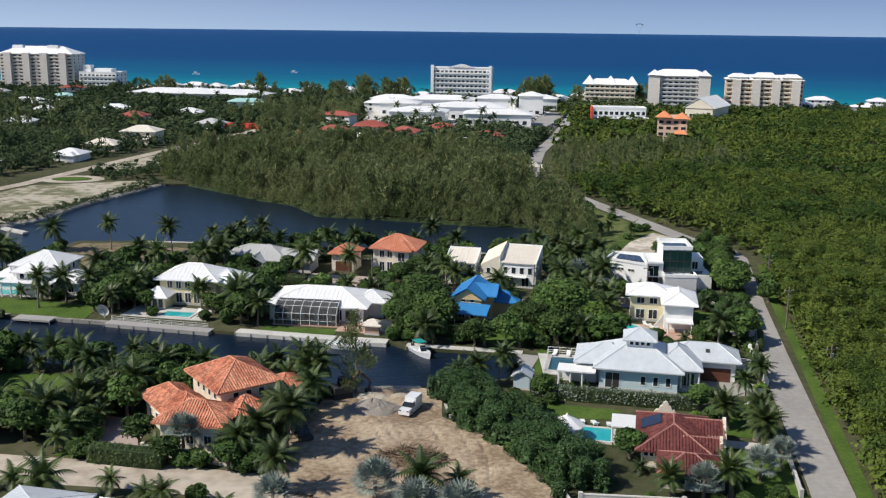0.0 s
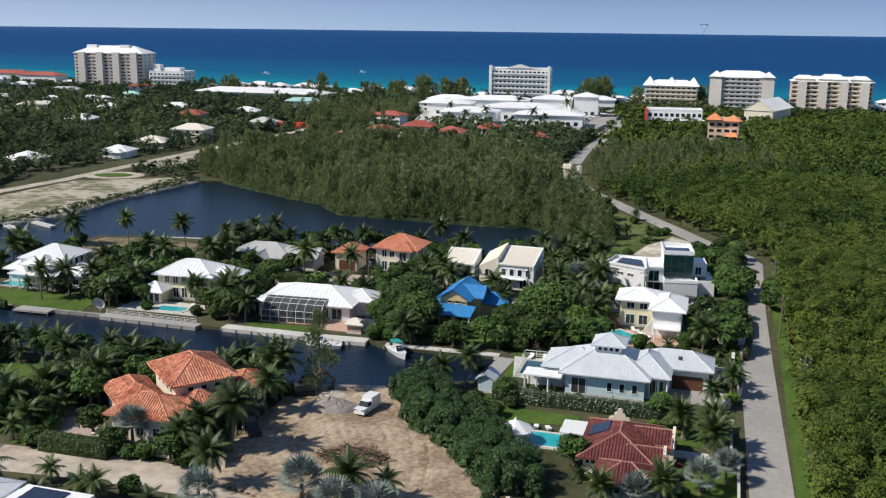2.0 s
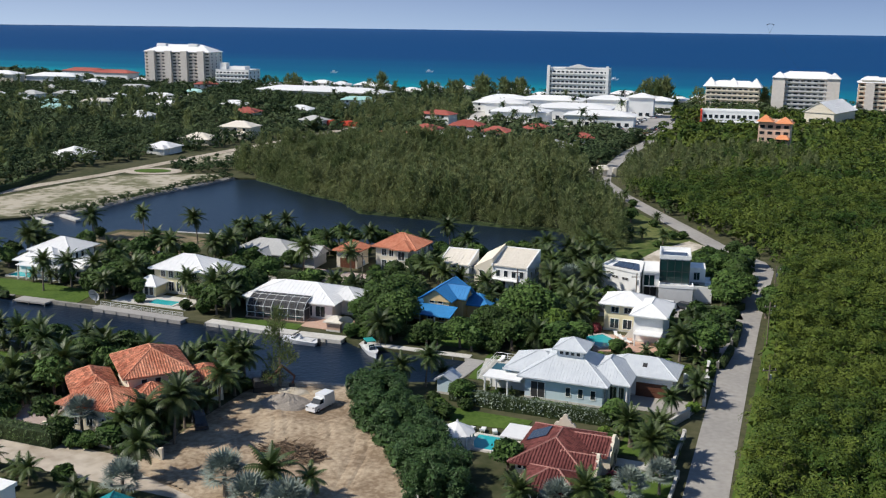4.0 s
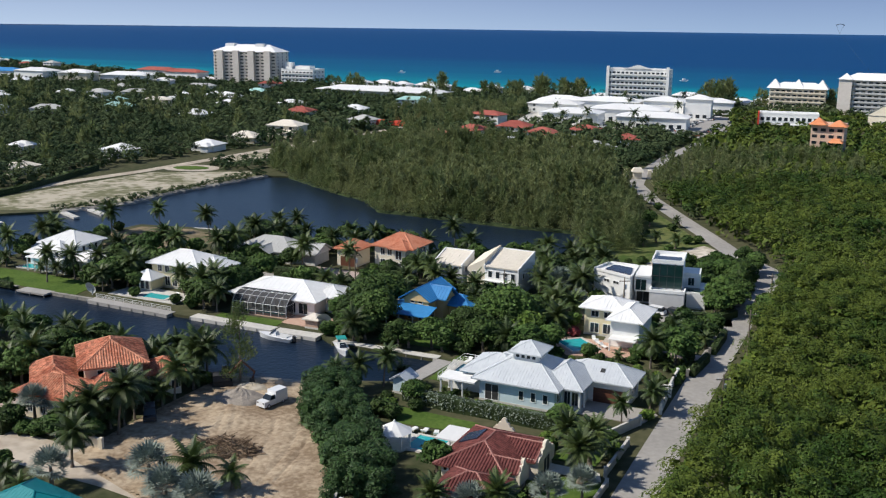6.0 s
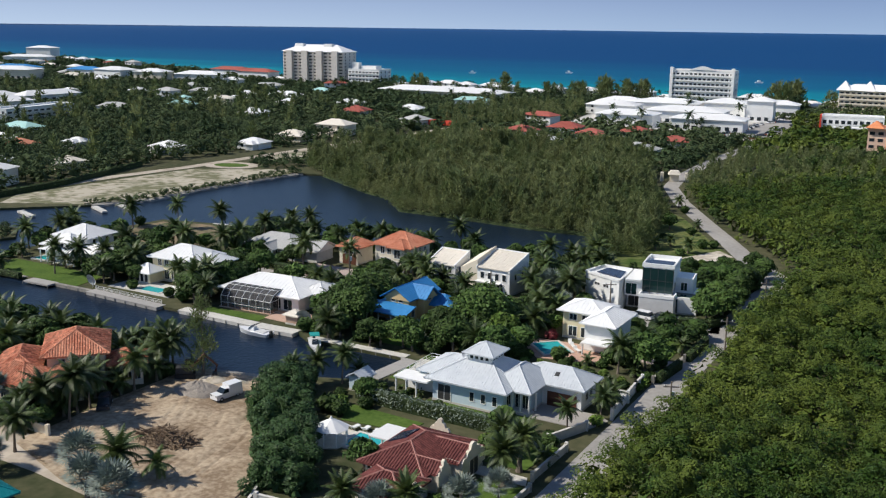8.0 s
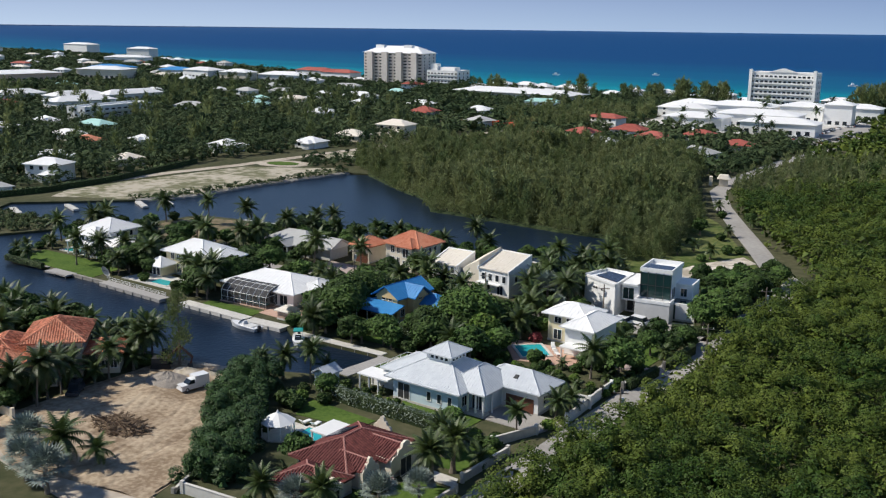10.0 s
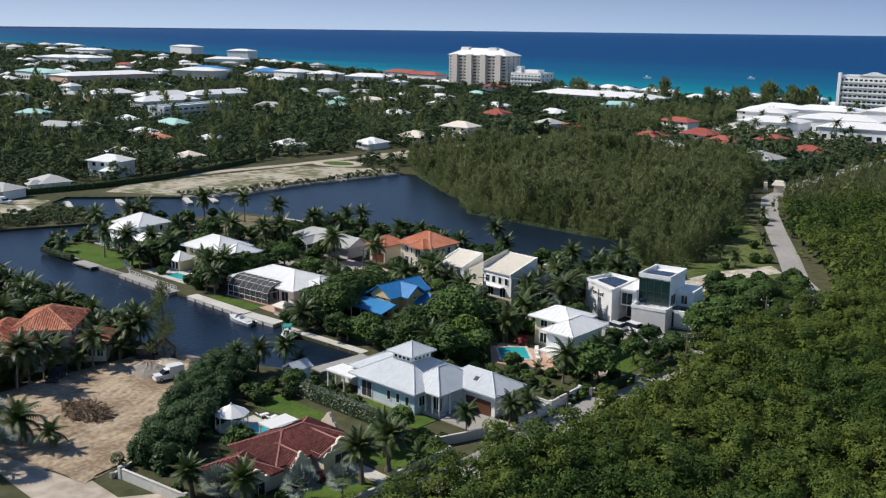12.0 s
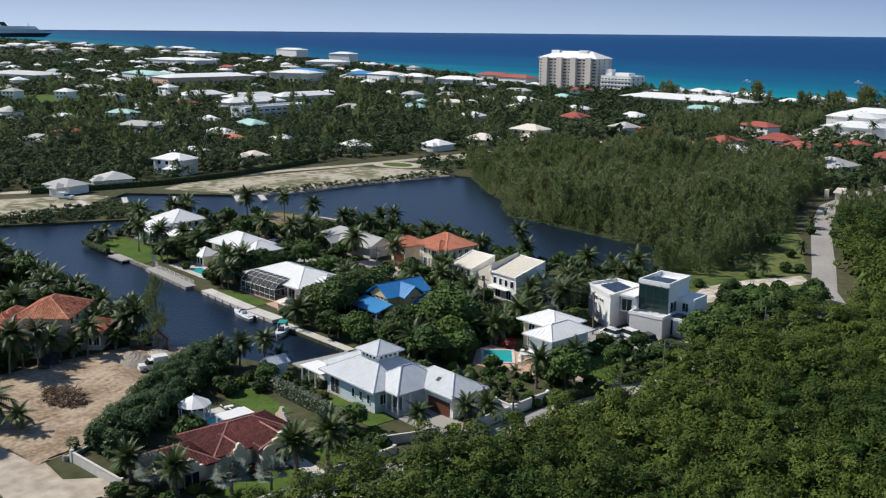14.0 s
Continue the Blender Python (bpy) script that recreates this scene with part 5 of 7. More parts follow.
quay([(-84, 188.2), (-76, 186.8)], 3.0, DECK, "grey wooden boat dock on the canal", z0=-0.25)
quay([(-65, 185.4), (-43.5, 180.4)], 2.6, DECK, "long grey weathered quay with railings")
quay([(-38.6, 180.6), (-19.5, 176.6)], 2.6, CONC, "white concrete quay before the screened pool")
quay([(-19, 176.3), (-9.6, 174.9)], 2.8, CONC, "pale concrete quay with a mooring")
quay([(-6.0, 173.2), (15.0, 169.4)], 1.8, CONC, "long pale wooden and concrete quay")
quay([(13.3, 157.2), (16.4, 168.0)], 3.0, DECK, "grey timber deck at the canal's end")
quay([(-3, 151.3), (-17, 150.8)], 1.0, CONCD, "rough concrete edge of the building plot")
quay([(-104, 193.4), (-86, 189.8)], 0.8, CONCD, "stained seawall at the garden's edge")
quay([(-76, 187.6), (-65, 185.6)], 0.8, CONCD, "stained seawall along the lawn")
quay([(-80, 259.0), (-60, 258.0), (-46, 257.0)], 0.9, CONC, "white seawall on the lagoon")
quay([(10, 249.4), (22, 246.2)], 1.0, CONC, "white seawall at the lagoon's corner")
railing([(-64.5, 186.6), (-44.5, 182)], 0.8, GREYR, "grey railing along the weathered quay", step=2.4, z=0.1)
for x, y, a in ((-152, 239.8, -32), (-141.5, 252, -30), (-126, 266.5, -35), (-121, 273, -35), (-158, 227.5, -20)):
    p = thing("pier", x, y, a, "narrow concrete pier in the lagoon", "dock", "lagoon piers")
    for k in range(4):
        Shape().box(-4 + 2.7 * k, -4 + 2.7 * k + 2.66, -0.9, 0.9, -0.5, 0.1).part("slab", CONC, p)
    for k in range(5):
        for v in (-0.8, 0.8):
            Shape().tube([(-4 + 2.6 * k, v, -2.5), (-4 + 2.6 * k, v, -0.4)], [0.15, 0.15], 6).part("support_post", DECK, p)


def boat(x, y, rz, L, label, canopy):
    b = thing("motor_boat", x, y, rz, label, "boat", z=-0.6)
    W, n = L * 0.17, 9
    base, top = [], []
    for sgn in (1, -1):
        for k in range(n):
            f = k / (n - 1) if sgn > 0 else 1 - k / (n - 1)
            wd = W * (1 - max(0, (f - 0.45) / 0.55) ** 2.2) * (1 if f < 1 else 0) + 0.02
            base.append((L * (f - 0.5) * 0.92, -sgn * wd * 0.7, -0.15))
            top.append((L * (f - 0.5), -sgn * wd, 0.75 + 0.35 * f * f))
    s = Shape().prism(base, top)
    s.part("hull", CARW, b, "white hull")
    Shape().box(-L * 0.38, L * 0.05, -W * 0.7, W * 0.7, 0.6, 0.9, 0.1).part("cockpit", GREYR, b)
    Shape().box(-L * 0.05, L * 0.12, -W * 0.5, W * 0.5, 0.85, 1.5, 0.2).part("console", CARW, b)
    Shape().prism([(L * 0.12, -W * 0.55, 0.95), (L * 0.16, -W * 0.45, 0.95), (L * 0.16, W * 0.45, 0.95), (L * 0.12, W * 0.55, 0.95)],
                  [(L * 0.03, -W * 0.45, 1.7), (L * 0.06, -W * 0.4, 1.7), (L * 0.06, W * 0.4, 1.7), (L * 0.03, W * 0.45, 1.7)]).part("windscreen", GLASS, b)
    Shape().box(-L * 0.55, -L * 0.48, -0.3, 0.3, -0.2, 1.2, 0.06).part("outboard_engine", DARK, b)
    if canopy:
        Shape().box(-L * 0.3, L * 0.05, -W * 0.8, W * 0.8, 2.3, 2.42, 0.06).part("canopy", canopy, b, "canvas canopy")
        for u in (-L * 0.28, L * 0.03):
            for v in (-W * 0.7, W * 0.7):
                Shape().rod((u, v, 0.8), (u, v, 2.3), 0.03, 5).part("canopy_pole", WHITE, b)


boat(-17.5, 172.8, 170, 7.6, "white motor boat moored at the concrete quay", None)
boat(-3.2, 169.6, -60, 6.6, "white motor boat with a teal canopy at its mooring", TEALC)


def car(x, y, rz, L, W, H, m, label, name="car", van=False, z=0.1):
    c = thing(name, x, y, rz, label, name.replace("_", " "), z=z)
    hh = H * 0.52
    s = Shape()
    s.prism([(-L / 2, -W / 2, 0.32), (L / 2, -W / 2, 0.32), (L / 2, W / 2, 0.32), (-L / 2, W / 2, 0.32)],
            [(-L / 2 + 0.06, -W / 2 + 0.05, hh), (L / 2 - 0.08, -W / 2 + 0.05, hh * 0.94), (L / 2 - 0.08, W / 2 - 0.05, hh * 0.94), (-L / 2 + 0.06, W / 2 - 0.05, hh)])
    s.part("body", m, c)
    a, b, f = -L * 0.44, L * 0.14, L * 0.3
    if van:
        Shape().box(-L / 2, L * 0.02, -W / 2 - 0.05, W / 2 + 0.05, 0.5, H, 0.05).part("box_body", m, c)
        a, b, f = L * 0.02, L * 0.14, L * 0.26
        hc = H * 0.8
    else:
        hc = H
    Shape().prism([(a, -W / 2 + 0.07, hh - 0.03), (f, -W / 2 + 0.07, hh - 0.03), (f, W / 2 - 0.07, hh - 0.03), (a, W / 2 - 0.07, hh - 0.03)],
                  [(a + 0.3 * (not van), -W / 2 + 0.2, hc - 0.08), (b, -W / 2 + 0.2, hc - 0.08), (b, W / 2 - 0.2, hc - 0.08), (a + 0.3 * (not van), W / 2 - 0.2, hc - 0.08)]).part("cabin_glass", GLASS, c)
    Shape().box(a + 0.3 * (not van), b, -W / 2 + 0.18, W / 2 - 0.18, hc - 0.1, hc).part("cabin_roof", m, c)
    for u in (-L * 0.31, L * 0.31):
        for v in (-W / 2 + 0.1, W / 2 - 0.1):
            w = Shape().tube([(u, v - 0.11, 0.34), (u, v + 0.11, 0.34)], [0.34, 0.34], 12).part("wheel", RUBBER, c)
            Shape().tube([(u, v - 0.115, 0.34), (u, v + 0.115, 0.34)], [0.18, 0.18], 8).part("rim", CARW, w)
    for v in (-W * 0.34, W * 0.34):
        Shape().box(L / 2 - 0.1, L / 2 - 0.02, v - 0.15, v + 0.15, hh * 0.72, hh * 0.86).part("headlight", GLASS, c)
    footprint(x, y, rz, -L / 2, L / 2, -W / 2, W / 2)


car(-4.3, 140.8, -112, 4.9, 1.8, 2.3, CARW, "white box van parked on the building plot", "van", van=True)
car(-19.5, 131.0, -60, 4.8, 1.9, 1.8, CARD, "dark off-road car at the edge of the plot")
car(50.5, 208.2, 160, 5.2, 1.9, 1.7, CARW, "white pickup in front of the modern house", "pickup")
car(47.5, 207.0, 165, 4.6, 1.8, 1.5, CARW, "white car in front of the modern house")
car(54.3, 208.8, 150, 4.4, 1.8, 1.4, CARD, "dark car beside the garage block")
car(-168, 228, 20, 5.5, 2.1, 2.2, CARW, "white truck on the sandy spit", "truck", van=True)
car(-180, 207, 10, 6.5, 2.2, 1.2, GREYR, "grey flatbed on the sandy spit", "truck")
car(-70, 229, 10, 4.6, 1.8, 1.5, CARD, "dark car on the vacant lot")
car(-60.5, 222, -8, 4.6, 1.8, 1.5, CARW, "white car on the residential road")
h = thing("excavator", -15.5, 146.5, 30, "dark excavator parked by the canal edge", "excavator", z=0.1)
for v in (-1.0, 1.0):
    Shape().box(-1.7, 1.7, v - 0.28, v + 0.28, 0, 0.8, 0.15).part("track", RUBBER, h)
Shape().box(-1.5, 1.2, -1.2, 1.2, 0.9, 1.9, 0.1).part("upper_body", DARK, h)
Shape().box(0.0, 1.2, 0.2, 1.15, 1.9, 3.0, 0.1).part("cab", GLASS, h)
Shape().tube([(1.0, -0.2, 1.6), (3.2, -0.2, 3.8), (5.2, -0.2, 1.8), (4.8, -0.2, 0.5)], [0.3, 0.28, 0.22, 0.3], 5).part("boom", BROWNW, h)
Shape().box(4.3, 5.2, -0.6, 0.2, 0.05, 0.7, 0.1).part("bucket", DARK, h)


def heap(x, y, rx, ry, ht, m, label, seed):
    g = random.Random(seed)
    s, n, k = Shape(), 22, 7
    for i in range(k + 1):
        f = i / k
        for j in range(n):
            a = 6.2832 * j / n
            r = (1 - f) * (1 + 0.18 * noise.noise((math.cos(a) * 2 + seed, math.sin(a) * 2, f * 3)))
            s.v.append((x + rx * r * math.cos(a), y + ry * r * math.sin(a), 0.02 + ht * (f ** 0.8) * (1 + 0.1 * g.uniform(-1, 1)) if i else 0.02))
    for i in range(k):
        for j in range(n):
            s.f.append((i * n + j, i * n + (j + 1) % n, (i + 1) * n + (j + 1) % n, (i + 1) * n + j))
    tagged(s.part("mound", m), label, "mound")


heap(-10.0, 141.5, 4.6, 3.2, 1.9, GRAVEL, "heap of grey gravel on the building plot", 3)
heap(-4.0, 124.0, 5.4, 3.0, 0.9, DIRT, "low mound of sandy earth", 5)
heap(-10.5, 146.8, 2.8, 1.8, 0.8, MARL, "small heap of pale rubble by the canal", 8)
heap(-6.0, 147.5, 1.8, 1.2, 0.5, MARL, "small pile of pale stones by the canal", 9)


def brush_pile(x, y, rx, ry, ht, n, seed):
    g = random.Random(seed)
    s = Shape()
    for _ in range(n):
        a, r = g.uniform(0, 6.283), math.sqrt(g.random())
        p = Vector((x + rx * r * math.cos(a), y + ry * r * math.sin(a), 0.1 + ht * (1 - r * r) * g.random()))
        d = Vector((g.uniform(-1, 1), g.uniform(-1, 1), g.uniform(-0.25, 0.5))).normalized() * g.uniform(0.5, 1.5)
        w = g.uniform(0.03, 0.12)
        s.tube([p - d, p + d], [w, w * 0.4], 4)
    return tagged(s.part("brush_pile", BRUSH), "tangled pile of dead branches on the plot", "brush pile", kind="stuff")


brush_pile(-3.5, 123.6, 5.0, 2.6, 2.0, 420, 4)


def utility_pole(x, y, ht, label):
    p = thing("utility_pole", x, y, 15, label, "utility pole", "poles along the road")
    Shape().tube([(0, 0, 0), (0, 0, ht)], [0.17, 0.11], 8).part("pole", BARK, p)
    Shape().box(-1.1, 1.1, -0.07, 0.07, ht - 0.9, ht - 0.76).part("crossarm", BARK, p)
    for u in (-0.9, 0, 0.9):
        Shape().tube([(u, 0, ht - 0.76), (u, 0, ht - 0.5)], [0.06, 0.05], 6).part("insulator", GREYR, p)
    Shape().tube([(0.3, 0.2, ht - 2.6), (0.3, 0.2, ht - 1.6)], [0.25, 0.25], 8).part("transformer", GREYR, p)


for x, y, ht in ((62.5, 150, 8.5), (68.0, 186, 8.5), (73.8, 216, 8.5), (44.5, 205.5, 8), (20, 204, 8), (-15, 211, 8)):
    utility_pole(x, y, ht, "grey wooden utility pole with a crossarm")

# ---- the town by the sea ----
rs = random.Random(7)


def block(x, y, rz, w, d, floors, fh, m, bays, label, crown=None, name="apartment_building", slab=True, up=5.0, side=3, wm=None):
    """A many-storeyed building: wall, a slab and a row of windows for each storey, and a hip roof or a parapet."""
    b = house(x, y, rz, label, name, "building")
    ht = floors * fh
    walls(b, -w / 2, w / 2, 0, d, 0, ht, m, plinth=False)
    bw = w / bays
    for f in range(floors):
        for i in range(bays):
            window(b, -w / 2 + bw * (i + 0.5), 0, f * fh + 0.5, "f", bw * 0.62, fh * 0.48, fm=wm or WHITE, gm=GLASS)
        for i in range(side):
            window(b, w / 2, d * (i + 0.5) / side, f * fh + 0.8, "r", 1.5, fh * 0.5)
            window(b, -w / 2, d * (i + 0.5) / side, f * fh + 0.8, "l", 1.5, fh * 0.5)
        if slab:
            Shape().box(-w / 2 + 0.4, w / 2 - 0.4, -1.3, 0, f * fh - 0.12, f * fh + 0.1).box(-w / 2 + 0.4, w / 2 - 0.4, -1.32, -1.22, f * fh + 0.1, f * fh + 1.0).part("balcony", wm or WHITE, b)
    if crown:
        roof(b, -w / 2 - 1, w / 2 + 1, -1.5, d + 1, ht + 0.2, up, crown, "hip", None, 0.0)
    else:
        s = Shape()
        s.box(-w / 2 - 0.1, w / 2 + 0.1, -0.1, 0.3, ht, ht + 1).box(-w / 2 - 0.1, w / 2 + 0.1, d - 0.3, d + 0.1, ht, ht + 1).box(-w / 2 - 0.1, -w / 2 + 0.3, 0.3, d - 0.3, ht, ht + 1).box(w / 2 - 0.3, w / 2 + 0.1, 0.3, d - 0.3, ht, ht + 1)
        s.part("parapet", wm or WHITE, b)
    return b


b = block(-358, 885, -4, 66, 26, 10, 3.0, BEIGE, 12, "tall beige apartment tower with a white hip roof by the beach", WROOF, up=6.5, wm=BEIGE)
for u in (-25, -8, 8, 25):
    Shape().box(u - 3.2, u + 3.2, -3.2, 0, 0, 31).part("bay", BEIGE, b, "projecting beige bay")
for u in (-20, 12):
    Shape().box(u - 5, u + 5, 8, 14, 33, 37.5, 0.4).part("dormer", WROOF, b)
b = block(-303, 880, -8, 34, 22, 4, 3.6, WHITE, 9, "white terraced hotel wing beside the beige tower")
Shape().box(-15, -8, 4, 10, 14.4, 21).part("stair_tower", WHITE, b)
Shape().box(-6, 10, 6, 16, 14.4, 18).part("upper_floor", WHITE, b)
b = block(14.5, 773, -9, 46, 16, 7, 3.7, WHITE, 14, "white seven-storey beach hotel with rows of balconies")
for u in (-23.5, 21.5):
    Shape().box(u, u + 2.2, -2.2, 0, 0, 28.6).part("end_pier", WHITE, b)
Shape().prism([(-10, -0.6, 26.9), (10, -0.6, 26.9), (10, 2, 26.9), (-10, 2, 26.9)], [(-1, -0.6, 29.6), (1, -0.6, 29.6), (1, 2, 29.6), (-1, 2, 29.6)]).part("pediment", WHITE, b)
b = block(127.5, 760, -12, 38, 16, 5, 3.2, CREAM, 10, "cream five-storey hotel with white gabled roof", WROOF, up=4, wm=CREAM)
for u in (-16, 0, 16):
    Shape().prism([(u - 5, -2, 16), (u + 5, -2, 16), (u + 5, 10, 16), (u - 5, 10, 16)], [(u - 0.2, 3.8, 22.5), (u + 0.2, 3.8, 22.5), (u + 0.2, 4.2, 22.5), (u - 0.2, 4.2, 22.5)]).part("spire_roof", WROOF, b)
b = block(174, 735, -12, 42, 18, 8, 3.0, BEIGE, 10, "grey-beige eight-storey apartment block with white roofs", WROOF, up=4.5, wm=GREYR)
for u in (-18, 18):
    Shape().box(u - 4.2, u + 4.2, -3, 6, 0, 24.5).part("end_tower", BEIGE, b)
    Shape().prism([(u - 5, -4, 24.5), (u + 5, -4, 24.5), (u + 5, 7, 24.5), (u - 5, 7, 24.5)], [(u - 0.2, 1.3, 28.5), (u + 0.2, 1.3, 28.5), (u + 0.2, 1.7, 28.5), (u - 0.2, 1.7, 28.5)]).part("tower_roof", WROOF, b)
b = block(238, 738, -12, 55, 18, 7, 3.1, SALMON, 12, "tan beach apartment building with a white roof", WROOF, up=3.5, wm=CREAM)
for u in (-20, -6, 8, 22):
    Shape().box(u - 3, u + 3, -3, 0, 0, 21.5).part("bay", BEIGE, b, "projecting tan bay")
for u, w2, zt in ((-19, 7.5, 3.6), (0, 10, 5.0), (19, 7.5, 3.6)):
    Shape().box(u - w2 + 1, u + w2 - 1, 0, 12, 21.9, 23.6).part("upper_floor", CREAM, b)
    Shape().prism([(u - w2, -1, 23.6), (u + w2, -1, 23.6), (u + w2, 13, 23.6), (u - w2, 13, 23.6)], [(u - w2 * 0.5, 5.5, 23.6 + zt * 0.7), (u + w2 * 0.5, 5.5, 23.6 + zt * 0.7), (u + w2 * 0.5, 6.5, 23.6 + zt * 0.7), (u - w2 * 0.5, 6.5, 23.6 + zt * 0.7)]).part("tower_roof", WROOF, b)
b = block(111, 622, -4, 33, 14, 2, 4.2, WHITE, 10, "white shop building with a red end wall", name="shop_building", slab=False)
Shape().box(-17.5, -16.6, -1.5, 8, 0, 9.5).part("sign_wall", REDC, b, "bright red end wall")
Shape().box(-14, 18, -9, -1.5, 3.0, 3.5).part("canopy", WHITE, b)
b = block(119, 512, -14, 15, 13, 4, 3.1, SALMON, 4, "salmon four-storey building with orange roofs", None, "apartment_building", slab=False, wm=SALMON)
for u, v, w2, ht, top in ((-4.5, 2, 4.2, 13, 3.2), (4.5, 3, 4.5, 12.4, 3.0)):
    Shape().prism([(u - w2, v - w2, ht), (u + w2, v - w2, ht), (u + w2, v + w2, ht), (u - w2, v + w2, ht)], [(u - 0.2, v - 0.2, ht + top), (u + 0.2, v - 0.2, ht + top), (u + 0.2, v + 0.2, ht + top), (u - 0.2, v + 0.2, ht + top)]).part("tower_roof", ORANGE, b)
Shape().prism([(1, -5.5, 5), (8, -5.5, 5), (8, 0, 5), (1, 0, 5)], [(3, -3, 7), (6, -3, 7), (6, -2.4, 7), (3, -2.4, 7)]).part("porch_roof", ORANGE, b)
b = house(176, 660, 60, "white gabled hall with cream end wall", "hall", "building")
walls(b, -20, 20, -9, 9, 0, 8, CREAM, plinth=False)
roof(b, -21, 21, -10.5, 10.5, 8, 6.5, WROOF, "gable_u", (2, 0.1, 0.08), 0, gable=CREAM)
windows(b, (-20, 20, -9, 9), "l", 3, 2, 1.6, 2.0)
for (x, y, w, d, ht) in ((-14, 612, 34, 22, 7), (18, 640, 46, 26, 8), (34, 600, 40, 20, 7), (0, 690, 44, 24, 9), (-28, 665, 26, 20, 8), (38, 690, 26, 20, 10), (60, 672, 16, 14, 13), (-35, 720, 30, 18, 7), (70, 720, 26, 16, 8)):
    b = house(x, y, -6, "white commercial building with a low white roof", "shop_building", "building", "white shops by the beach road")
    walls(b, -w / 2, w / 2, -d / 2, d / 2, 0, ht, WHITE, plinth=False)
    roof(b, -w / 2 - 1, w / 2 + 1, -d / 2 - 1, d / 2 + 1, ht, 2.6, WROOF, "hip")
    windows(b, (-w / 2, w / 2, -d / 2, 0), "f", max(3, int(w / 5)), 1.0, 2.4, 2.2, 1.5)
b = house(-188, 778, -12, "long low building with a broad white roof", "hall", "building")
walls(b, -52, 52, -10, 14, 0, 5.0, WHITE, plinth=False)
roof(b, -56, 56, -14, 18, 5.2, 3.2, WROOF, "hip")
windows(b, (-52, 52, -10, 0), "f", 20, 1.2, 2.0, 2.0)
b = block(-329, 479, 88, 54, 14, 3, 2.7, WHITE, 11, "long white three-storey block with dark window bands", name="office_building")
for (x, y, w, d, ht, m, rm, lab) in ((-715, 890, 50, 24, 7, BLUE, BLUE, "low building with a bright blue roof"), (-618, 884, 40, 20, 7, WHITE, BLUE, "white building with a blue roof"),
                                     (-676, 706, 96, 36, 8, SALMON, WROOF, "pale pink shopping building"), (-640, 800, 50, 28, 10, CREAM, WROOF, "cream commercial block downtown"),
                                     (-1245, 1384, 70, 26, 16, WHITE, WROOF, "white hotel block far along the coast"), (-980, 1240, 40, 24, 16, WHITE, WROOF, "white hotel with a pale roof by the sea"),
                                     (-1088, 985, 70, 34, 9, WHITE, WROOF, "white warehouse with a flat roof"), (-760, 700, 70, 28, 8, WHITE, AQUA, "low hall with a pale green roof"),
                                     (-860, 620, 90, 40, 7, GREYR, GREYR, "long low grey warehouse"), (-566, 862, 40, 24, 9, WHITE, WROOF, "white building near the beach"),
                                     (-460, 850, 46, 22, 8, WHITE, WROOF, "white resort building near the beach"), (-485, 950, 46, 18, 8, WHITE, REDFAR, "resort building with a red roof"),
                                     (-440, 925, 40, 18, 8, WHITE, REDFAR, "resort building with a red roof"), (-500, 830, 30, 20, 10, CREAM, WROOF, "cream resort building by the sea"),
                                     (-900, 1120, 60, 26, 8, WHITE, WROOF, "white commercial block far along the coast"), (-1060, 1000, 80, 36, 9, WHITE, WROOF, "white warehouse far along the coast"),
                                     (-1350, 1250, 90, 36, 10, WHITE, WROOF, "white sheds far along the coast"), (-484, 545, 34, 16, 6, WHITE, WROOF, "long low white building among trees"), (-440, 556, 40, 16, 6, WHITE, WROOF, "long low white building among trees"), (-402, 522, 44, 16, 6, WHITE, WROOF, "long low white building among trees"), (-420, 590, 46, 14, 6, WHITE, WROOF, "long low white building among trees")):
    b = house(x, y, 78 if y < 760 and x > -700 else rs.uniform(-15, 25), lab, "commercial_building", "building")
    walls(b, -w / 2, w / 2, -d / 2, d / 2, 0, ht, m if m is not BLUE else WHITE, plinth=False)
    roof(b, -w / 2 - 1, w / 2 + 1, -d / 2 - 1, d / 2 + 1, ht, 3, rm, "hip")
    windows(b, (-w / 2, w / 2, -d / 2, 0), "f", max(4, int(w / 6)), 1.4, 3, 2.4, 2)


def villa(x, y, rz, w, d, st, wm, rm, label, kind="hip"):
    b = house(x, y, rz, label, "house", "house", "houses of the town")
    ht = 3.0 * st
    walls(b, -w / 2, w / 2, -d / 2, d / 2, 0, ht, wm, plinth=False)
    roof(b, -w / 2 - 0.8, w / 2 + 0.8, -d / 2 - 0.8, d / 2 + 0.8, ht, min(w, d) * 0.22, rm, kind, gable=wm)
    if rs.random() < 0.6:
        walls(b, w * 0.1, w * 0.42, -d / 2 - 3.5, -d / 2, 0, 2.8, wm, plinth=False)
        roof(b, w * 0.1 - 0.6, w * 0.42 + 0.6, -d / 2 - 4.1, -d / 2 + 2, 2.8, 1.4, rm, "hip")
    windows(b, (-w / 2, w / 2, -d / 2, 0), "f", 3, 1.0, 1.6, 1.4, 1.0)
    if st > 1:
        windows(b, (-w / 2, w / 2, -d / 2, 0), "f", 3, 4.0, 1.6, 1.4, 1.0)


